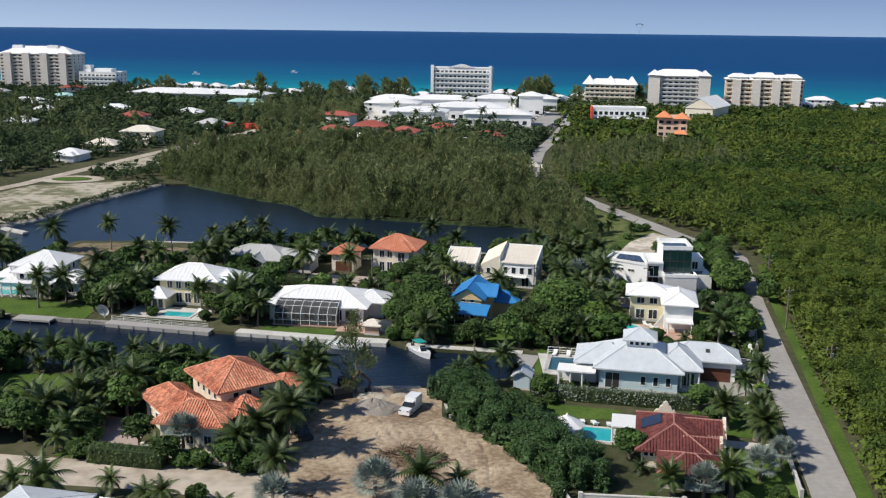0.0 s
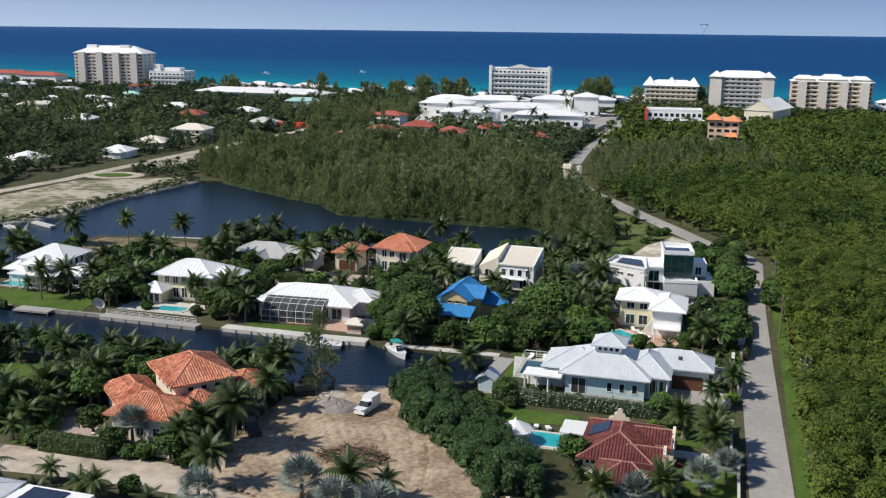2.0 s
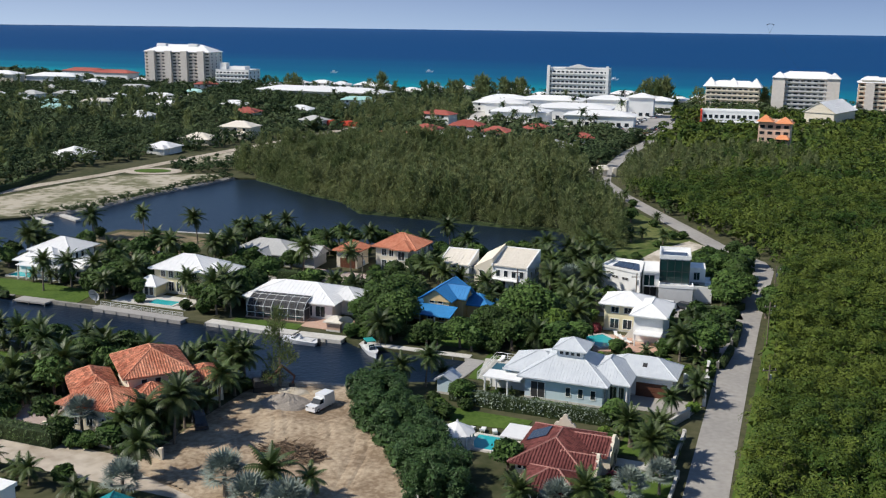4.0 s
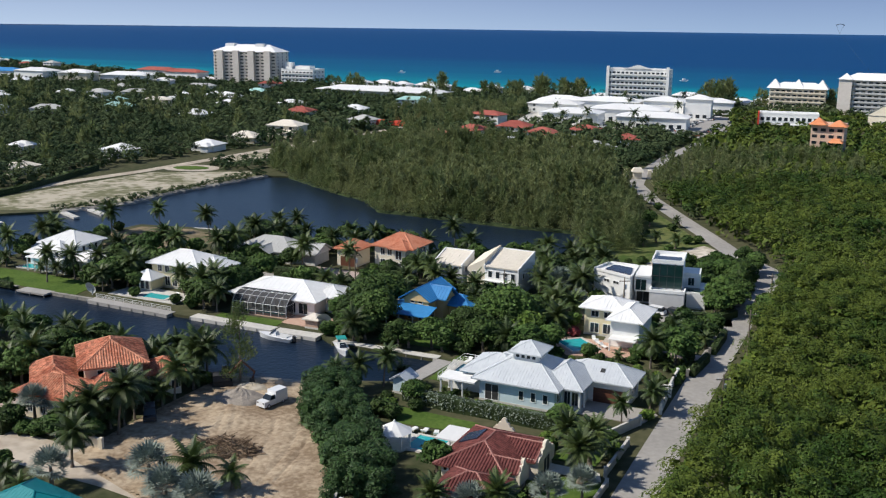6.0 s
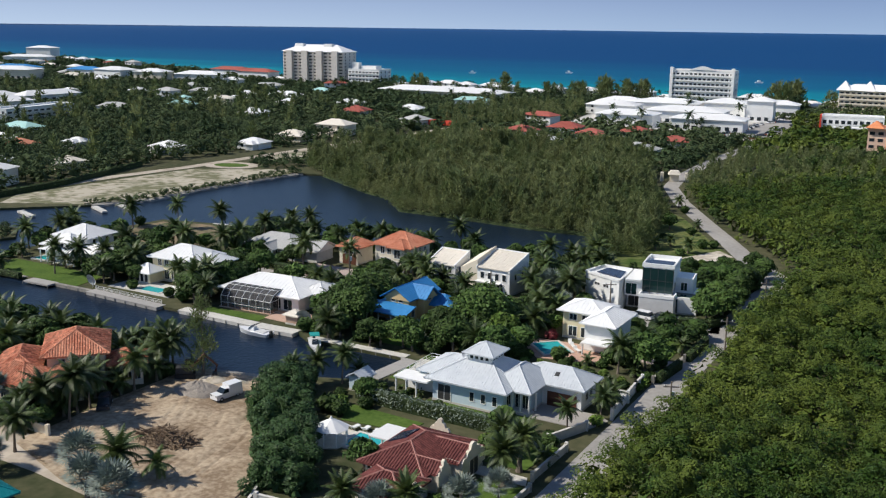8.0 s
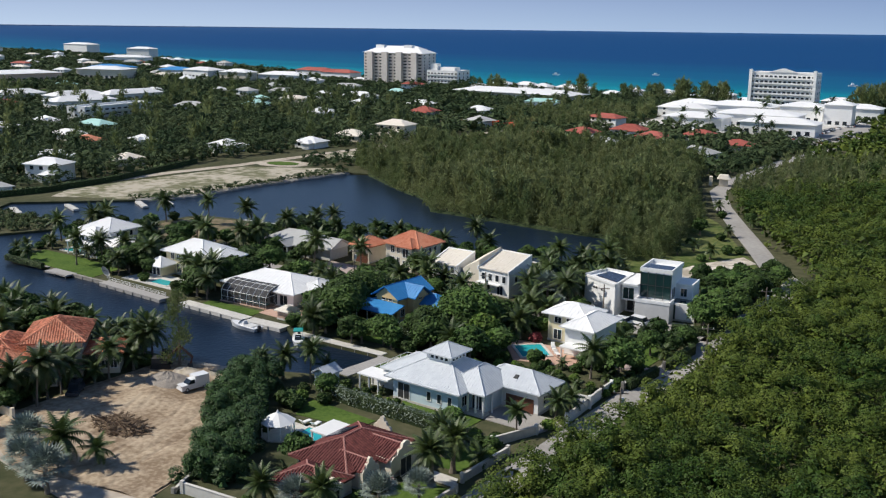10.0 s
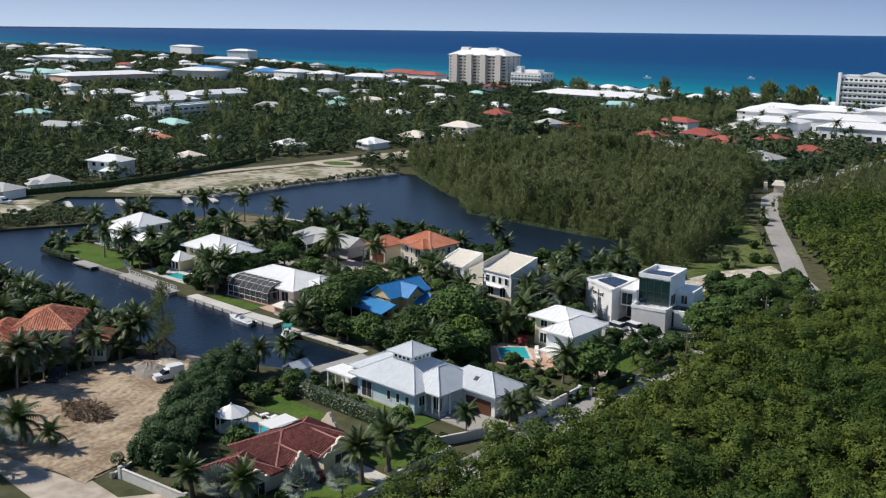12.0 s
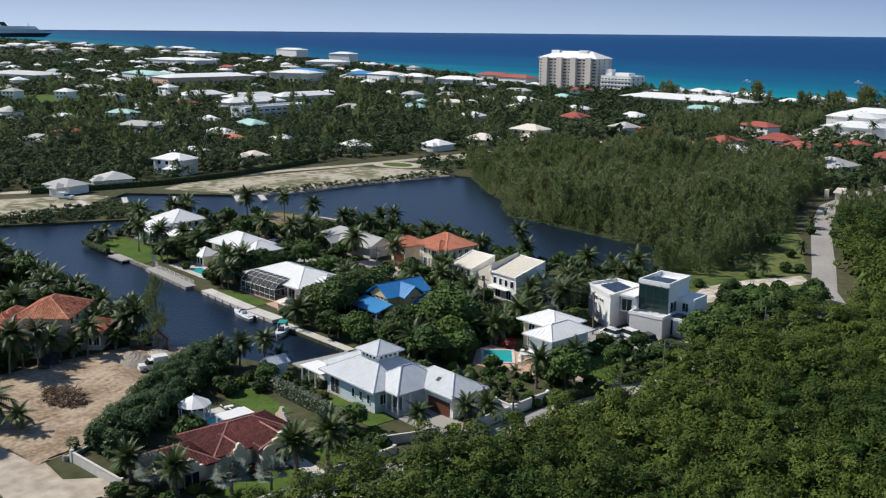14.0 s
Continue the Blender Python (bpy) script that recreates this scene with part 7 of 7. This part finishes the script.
# groves and gardens
scatter(rect(-112, -38, 128, 163), 84, 3.0, [PALMS[3], PALMS[2], PALMS[2]])
scatter(rect(-112, -38, 128, 165), 110, 2.2, [BROADS[1], BUSH[2], SMALLP[1], BROADS[0]], 1.4)
scatter([(-29, 122), (-16.5, 120), (-17, 149), (-30, 154)], 34, 1.8, [PALMS[3], PALMS[2], SMALLP[1], BUSH[2]], 0.8)
scatter([(-52, 122.5), (-22, 119), (-22, 128), (-52, 134)], 30, 2.0, [BUSH[2], BUSH[0], SMALLP[1], BROADS[1]], 1.0)
scatter(rect(-75, -20, 103, 116), 26, 3.0, [SMALLP[0], SMALLP[1], PALMS[2], BUSH[0], BUSH[2]], 0.8)
scatter(rect(-28, -18, 149, 154), 5, 2.6, [PALMS[3], PALMS[2], SMALLP[1]], 0.5)
scatter(rect(-46, -26, 148, 157), 9, 2.4, [SMALLP[1], BUSH[2], BUSH[0]], 0.5)
scatter(rect(-76, -60, 191, 216), 20, 2.8, [BROADS[0], BROADS[1], PALMS[3], BROADS[0], BUSH[2]], 1.0)
scatter(rect(-43, -33, 184, 210), 14, 2.6, [BROADS[1], PALMS[3], BUSH[2], BROADS[0]], 1.2)
scatter(rect(-34, -5, 199, 208), 18, 2.6, [BROADS[1], PALMS[2], BUSH[2]], 1.2)
scatter(rect(-104, -74, 190, 205), 12, 3.0, [BUSH[2], BUSH[0], SMALLP[1]], 1.0)
scatter(rect(-112, -90, 205, 250), 24, 3.0, [PALMS[0], BUSH[2], BUSH[2], BROADS[1]], 1.0)
scatter(rect(-80, -30, 219, 228), 20, 3.0, [PALMS[0], BROADS[0], BROADS[1], BUSH[2]], 1.0)
scatter(rect(-62, 26, 238, 258), 17, 4.2, [PALMS[0], PALMS[1], PALMS[3]], 0.6, (0.8, 1.0))
scatter(rect(-62, 26, 236, 258), 46, 2.8, [BUSH[2], BROADS[1], BROADS[1]], 0.9)
scatter(rect(-30, 16, 208, 226), 24, 3.0, [PALMS[3], PALMS[2], BUSH[2], BUSH[2], BROADS[1]], 1.0)
scatter(rect(25, 40, 204, 244), 36, 2.6, [PALMS[0], PALMS[3], PALMS[2], BROADS[1], BUSH[2]], 0.8)
scatter(rect(24, 48, 238, 256), 9, 3.0, [SMALLP[1], BUSH[2], BUSH[0]], 0.8)
scatter(rect(-10, 34, 172, 201), 76, 2.0, [BUSH[2], BROADS[1], BROADS[0], BUSH[2], PALMS[2]], 1.4)
scatter(rect(10, 36, 196, 202), 16, 2.4, [BROADS[1], BUSH[2], PALMS[2]], 1.2)
scatter(rect(26, 60, 166, 182), 42, 2.1, [BUSH[0], BUSH[1], BUSH[2], SMALLP[0], BUSH[1]], 1.0, (0.6, 1.0))
scatter(rect(50, 64, 182, 204), 22, 2.4, [BUSH[2], BROADS[1], SMALLP[1], BUSH[0]], 1.0)
scatter(rect(60, 73, 205, 240), 34, 2.6, [BROADS[1], BROADS[0], BUSH[2], BUSH[0]], 1.0)
scatter(rect(56, 74, 236, 262), 18, 3.0, [BUSH[0], BROADS[1], BUSH[1]], 0.8)
scatter(rect(38.5, 48.5, 135, 143.5), 14, 1.9, [BUSH[0], BUSH[2], BUSH[0], BUSH[1], SMALLP[0]], 0.9, (0.7, 1.0))
plant(BUSH[3], 36.6, 188.6, 1.3)
plant(BUSH[1], 52.0, 150.8, 1.1)
scatter(rect(26, 46, 106, 128), 18, 2.0, [BUSH[0], BUSH[2], SMALLP[0], BUSH[1], BUSH[0]], 0.8, (0.6, 1.0))
plant(BUSH[3], 39.6, 124.4, 0.9)
scatter(rect(12, 18, 140, 154), 7, 2.2, [BUSH[0], BUSH[1], BUSH[2]], 0.9)
scatter([(8, 122), (18, 120), (17, 128), (13, 136), (10, 134)], 8, 2.0, [BUSH[2], BUSH[0]], 0.9)
scatter(rect(19, 31, 149, 153.5), 12, 1.5, [BUSH[0], BUSH[1], SMALLP[0]], 0.3, (0.4, 0.65))
scatter(rect(44, 62, 268, 345), 16, 3.2, [BUSH[2], BROADS[1], BUSH[0], SMALLP[1]], 0.8)


def hedge(path, w, ht, m, label, dens=70, size=0.16):
    tris = []
    core = Shape()
    for a, b in zip(path, path[1:]):
        d = math.hypot(b[0] - a[0], b[1] - a[1])
        k = max(2, int(d / 0.8))
        f = (np.arange(k) + 0.5) / k
        c = np.stack([a[0] + (b[0] - a[0]) * f, a[1] + (b[1] - a[1]) * f, np.full(k, ht * 0.5)], -1) + rng.normal(size=(k, 3)) * 0.08
        tris.append(leaves(c, np.tile([[0.72, w * 0.62, ht * 0.56]], (k, 1)), dens, size, -0.9))
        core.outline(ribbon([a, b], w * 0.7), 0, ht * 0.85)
    o = new("hedge")
    tagged(o, label, "hedge")
    # the core's dark green stands for the shade inside the hedge
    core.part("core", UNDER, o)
    c = new("foliage", soup_mesh("foliage", np.concatenate(tris), m))
    c.parent = o
    return o


hedge([(14.6, 148.6), (22, 146.2), (30, 144.6), (39.5, 142.6)], 1.8, 2.5, BUTTON, "long clipped silver-green hedge between the gardens", 130)
hedge([(9, 181.8), (17.5, 180.4)], 2.2, 2.2, BUTTON, "rounded silver-green hedge behind the quay", 120)
hedge([(0, 179), (9, 178.2)], 1.6, 2.6, HEDGEM, "dark clipped hedge behind the quay", 110)
hedge([(58.4, 171.6), (61.0, 180.4)], 1.4, 1.9, HEDGEM, "clipped green hedge along the road", 90)
hedge([(62.0, 184.4), (64.2, 195), (61, 200)], 1.6, 1.9, HEDGEM, "clipped green hedge by the road corner", 90)
hedge([(58, 206), (63.5, 206.6), (66.6, 211)], 2.4, 1.8, HEDGEM, "curved clipped hedge before the modern house", 110)
hedge([(-46.5, 122.8), (-36, 120.8)], 3.0, 2.6, HEDGEM, "thick clipped hedge behind the lane wall", 150)
hedge([(-36, 215.6), (-30, 214.6)], 3.0, 2.4, HEDGEM, "clipped green hedge by the villa court", 120)
hedge([(-101, 190.8), (-86.5, 188.4)], 1.4, 1.5, HEDGEM, "low hedge on the lawn's edge", 90)
hedge([(-186, 226), (-176, 246), (-168, 268), (-165, 300), (-170, 350)], 2.0, 2.2, HEDGEM, "long low hedge behind the lagoon road", 60, 0.3)

# the sea-grape thicket beside the building plot
path = [(2.5, 149.5), (5.0, 140), (10.5, 132), (15.5, 124), (18.8, 114.5)]
cs, rr = [], []
for (ax, ay), (bx, by) in zip(path, path[1:]):
    for k in range(80):
        f = rs.random()
        o = rs.uniform(-3.6, 4.8)
        d = math.hypot(bx - ax, by - ay)
        cs.append((ax + (bx - ax) * f + (by - ay) / d * o + 0.6, ay + (by - ay) * f - (bx - ax) / d * o, rs.uniform(1.2, 5.0) - 0.3 * abs(o)))
        rr.append((rs.uniform(0.8, 1.4), rs.uniform(0.8, 1.4), rs.uniform(0.7, 1.1)))
o = tagged(new("thicket", soup_mesh("thicket", np.concatenate([leaves(np.array(cs), np.array(rr), 300, 0.15, -0.7), leaves(np.array(cs) - np.array([0, 0, 0.9]), np.array(rr) * 0.8, 24, 0.6, -1)]), LEAFG)), "dense dark green sea-grape thicket beside the plot", "thicket", kind="stuff")

# ---- the woods ----


def woods(name, poly, gap, hts, rad, n, size, m, label, inner=16, low=-0.3, lift=None, shell=(0.72, 1.04), lobe=(0.3, 0.55)):
    """One sheet of many crowns on a jittered grid inside a plan outline."""
    p = np.array(poly)
    gx, gy = np.meshgrid(np.arange(p[:, 0].min(), p[:, 0].max(), gap), np.arange(p[:, 1].min(), p[:, 1].max(), gap))
    q = np.stack([gx.ravel(), gy.ravel()], -1) + rng.uniform(-0.48, 0.48, size=(gx.size, 2)) * gap
    q = q[inside_many(q, poly)]
    for f in PAVED + FOOT:
        q = q[~inside_many(q, f)]
    big = np.array([noise.noise((x * 0.03, y * 0.03, 1.7)) for x, y in q])
    fine = rng.random(len(q))
    ht = hts[0] + (hts[1] - hts[0]) * np.clip(0.5 + 0.6 * big + 0.8 * (fine - 0.5), 0, 1.2)
    r = rng.uniform(*rad, len(q))
    c = np.stack([q[:, 0], q[:, 1], ht - r * 0.8], -1)
    if lift:
        c[:, 2] += np.array([rise(x, y) for x, y in q])
    R = np.stack([r, r, r * 0.85], -1)
    sub = 6
    d = unit(rng.normal(size=(len(q), sub, 3)))
    d[..., 2] = np.abs(d[..., 2]) * 0.9
    cc = (c[:, None] + d * R[:, None] * rng.uniform(0.35, 0.85, size=(len(q), sub, 1))).reshape(-1, 3)
    RR = np.repeat(R, sub, 0) * rng.uniform(*lobe, size=(len(q) * sub, 1))
    parts = [leaves(cc, RR, max(3, n // sub), size, low, shell, up=0.3, loose=0.4)]
    if inner:
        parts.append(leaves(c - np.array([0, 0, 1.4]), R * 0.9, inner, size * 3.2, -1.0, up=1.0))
    ob = new(name, soup_mesh(name, np.concatenate(parts), m))
    return tagged(ob, label, "woods", kind="stuff")


EDGE = [(47.6, 84), (55.4, 115), (62.4, 150), (67.6, 176), (74.6, 211), (81.4, 240)]
NEAR = EDGE + [(112, 244), (124, 200), (126, 120), (120, 88), (90, 86)]
woods("mangrove_wood", NEAR, 3.3, (4.8, 9.2), (1.9, 3.4), 600, 0.185, LEAFM, "dense green mangrove wood beside the road", 60, shell=(0.84, 1.03), lobe=(0.36, 0.58))
RIM = [(x - 1.9, y) for x, y in EDGE] + [(x + 2.6, y) for x, y in EDGE[::-1]]
woods("roadside_scrub", RIM, 1.9, (2.2, 6.6), (1.1, 2.1), 180, 0.19, LEAFM, "leafy green scrub at the wood's edge", 14, low=-0.9)
MID = [(82.6, 240), (81.6, 256), (76, 270), (67, 292), (57, 322), (46, 352), (60, 380), (120, 380), (176, 356), (150, 290), (112, 244)]
woods("mangrove_wood", MID, 4.1, (4.0, 8.4), (2.2, 4.0), 230, 0.31, LEAFM, "dense green mangrove wood behind the road's bend", 14, shell=(0.84, 1.03), lobe=(0.36, 0.58))
SIDE = [(126, 120), (124, 200), (112, 244), (150, 290), (176, 356), (230, 330), (270, 250), (200, 190), (190, 120), (150, 96)]
woods("mangrove_wood", SIDE, 5.6, (5, 9), (3.2, 5.2), 70, 0.6, LEAFM, "green mangrove wood away from the road", 8)
FARM = [(60, 380), (120, 380), (230, 330), (270, 250), (420, 300), (520, 560), (470, 690), (330, 700), (210, 640), (190, 570), (140, 540), (135, 480), (95, 470), (70, 430)]
woods("mangrove_wood", FARM, 6.2, (4.4, 8.4), (3.2, 5.6), 96, 0.62, LEAFM, "far green woods behind the beach hotels", 8)


def casuarinas(poly, gap, h, r, n, w, label):
    p = np.array(poly)
    lo, hi = p.min(0), p.max(0)
    q = lo + rng.random((int(np.prod(hi - lo) / gap ** 2), 2)) * (hi - lo)
    q = q[inside_many(q, poly)]
    for f in PAVED + FOOT:
        q = q[~inside_many(q, f)]
    if not len(q):
        q = np.array([(lo + hi) / 2])
    base = [casuarina_tris(11, r, n, 70 + k, w) for k in range(6)]
    out = []
    for i, (x, y) in enumerate(q):
        a, sc = rng.uniform(0, 6.28), rng.uniform(*h) / 11 * (0.8 + 0.4 * (0.5 + noise.noise((x * 0.03, y * 0.03, 4))))
        ca, sa = math.cos(a), math.sin(a)
        out.append(base[i % 6] @ np.array([[ca, sa, 0], [-sa, ca, 0], [0, 0, 1]]) * sc + np.array([x, y, 0]))
    return tagged(new("casuarina_wood", soup_mesh("casuarina_wood", np.concatenate(out), LEAFC)), label, "woods", kind="stuff")


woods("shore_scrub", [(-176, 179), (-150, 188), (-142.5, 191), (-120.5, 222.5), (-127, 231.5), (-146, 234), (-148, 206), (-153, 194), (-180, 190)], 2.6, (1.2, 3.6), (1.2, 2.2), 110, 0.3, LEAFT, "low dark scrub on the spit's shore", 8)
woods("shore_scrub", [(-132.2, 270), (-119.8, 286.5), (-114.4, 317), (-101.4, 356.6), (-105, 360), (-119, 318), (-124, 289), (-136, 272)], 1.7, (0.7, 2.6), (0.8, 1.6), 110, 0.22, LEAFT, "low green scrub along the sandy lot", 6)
WOOD = [(-93, 359.5), (-62, 331), (-48, 320.5), (-37, 302.5), (-24, 299.5), (-7, 294.8), (12, 289.5), (30, 287), (40, 300), (44, 322), (34, 352), (29, 384), (30, 405), (20, 430), (-10, 455), (-45, 470), (-80, 480), (-98, 440), (-108, 400), (-106, 372)]
casuarinas(WOOD, 3.6, (5.5, 12.5), 3.6, 430, 0.225, "dense grey-green casuarina wood on the lagoon shore")
casuarinas([(-93, 357), (-64, 327.6), (-50, 317), (-39, 299.6), (-25, 296), (-8, 291.6), (11, 286.4), (29, 283.6), (32, 291), (12, 294), (-7, 299), (-24, 303.5), (-36, 307), (-48, 325), (-62, 336), (-92, 364)], 1.7, (2.2, 5.5), 4.8, 150, 0.3, "low leafy scrub at the lagoon's edge")
casuarinas([(24, 284), (30, 262), (38, 257), (44, 268), (43, 300), (42, 330), (34, 352), (30, 320)], 2.8, (3.5, 8.5), 3.4, 420, 0.2, "young casuarinas beside the rough field")
casuarinas([(48, 352), (43, 380), (46, 415), (60, 470), (95, 480), (120, 470), (125, 400), (90, 370)], 5.2, (6, 9), 2.8, 200, 0.28, "casuarina wood beside the road to the shops")
casuarinas([(-95, 520), (-60, 560), (-30, 640), (-60, 700), (-120, 690), (-130, 600)], 7, (7, 11), 3.2, 120, 0.4, "casuarina wood behind the red-roofed houses")
for x0, k in ((-241, 10), (-150, 14), (-97, 8), (-70, 6), (-42, 8), (72, 12), (117, 16), (150, 10)):
    y0 = 880 - (x0 + 241) * 0.19 - 35
    casuarinas([(x0 - 14, y0 - 10), (x0 + 14, y0 - 10), (x0 + 14, y0 + 8), (x0 - 14, y0 + 8)], 6.5, (11, 17), 5.0, 200, 0.42, "clump of tall casuarinas on the beach")

FOOT = [f for f in FOOT if f[0][1] > 140]
woods("town_trees", [(95, 480), (130, 485), (140, 545), (190, 575), (205, 640), (330, 705), (85, 715), (70, 640), (62, 560), (58, 480)], 8.0, (3, 7), (2.6, 4.8), 60, 0.9, LEAFM, "green trees round the shops by the beach road", 8)
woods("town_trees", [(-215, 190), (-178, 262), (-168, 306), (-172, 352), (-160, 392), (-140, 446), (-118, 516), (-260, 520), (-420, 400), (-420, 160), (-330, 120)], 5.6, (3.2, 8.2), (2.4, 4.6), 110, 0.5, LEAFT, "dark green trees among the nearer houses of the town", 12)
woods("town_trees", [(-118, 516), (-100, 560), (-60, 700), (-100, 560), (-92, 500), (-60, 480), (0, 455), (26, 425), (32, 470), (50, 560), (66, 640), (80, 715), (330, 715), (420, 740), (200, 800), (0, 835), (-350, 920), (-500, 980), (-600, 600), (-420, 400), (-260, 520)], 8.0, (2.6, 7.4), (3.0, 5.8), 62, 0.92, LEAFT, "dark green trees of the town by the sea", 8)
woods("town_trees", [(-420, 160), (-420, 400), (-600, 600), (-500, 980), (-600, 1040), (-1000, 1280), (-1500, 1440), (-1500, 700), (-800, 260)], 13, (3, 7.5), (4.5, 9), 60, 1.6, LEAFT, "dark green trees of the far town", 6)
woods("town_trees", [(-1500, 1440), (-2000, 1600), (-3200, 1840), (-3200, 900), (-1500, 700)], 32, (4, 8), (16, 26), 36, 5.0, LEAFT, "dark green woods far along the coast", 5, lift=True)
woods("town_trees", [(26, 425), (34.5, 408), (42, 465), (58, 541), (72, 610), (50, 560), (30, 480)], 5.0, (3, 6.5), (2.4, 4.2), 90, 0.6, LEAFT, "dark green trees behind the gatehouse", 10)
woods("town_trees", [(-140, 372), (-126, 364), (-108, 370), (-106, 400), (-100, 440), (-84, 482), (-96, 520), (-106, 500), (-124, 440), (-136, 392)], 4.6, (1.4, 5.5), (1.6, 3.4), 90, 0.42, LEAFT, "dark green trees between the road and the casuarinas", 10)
casuarinas([(-190, 250), (-180, 330), (-165, 420), (-140, 500), (-200, 640), (-420, 700), (-700, 700), (-700, 400), (-420, 220)], 34, (9, 14), 4.5, 150, 0.5, "tall casuarinas here and there in the town")
# palms of the town
base = [np.array(sum((frond((0, 0, 7.5), 2.4 * k, radians(70 - 110 * k / 14), 3.2, 0.9, 1.0, 4) for k in range(14)), [])) for _ in range(1)][0]
trunk = np.array([[(-0.2, 0, 0), (0.2, 0, 0), (0.1, 0, 7.5)], [(0, -0.2, 0), (0, 0.2, 0), (0, 0.1, 7.5)]])
base = np.concatenate([base, trunk])
out = []
for _ in range(380):
    x, y = rs.uniform(-520, 80), rs.uniform(170, 860)
    if inside(x, y, TOWN):
        a, sc = rs.uniform(0, 6.28), rs.uniform(0.8, 1.35)
        ca, sa = math.cos(a), math.sin(a)
        out.append(base @ np.array([[ca, sa, 0], [-sa, ca, 0], [0, 0, 1]]) * sc + np.array([x, y, 0]))
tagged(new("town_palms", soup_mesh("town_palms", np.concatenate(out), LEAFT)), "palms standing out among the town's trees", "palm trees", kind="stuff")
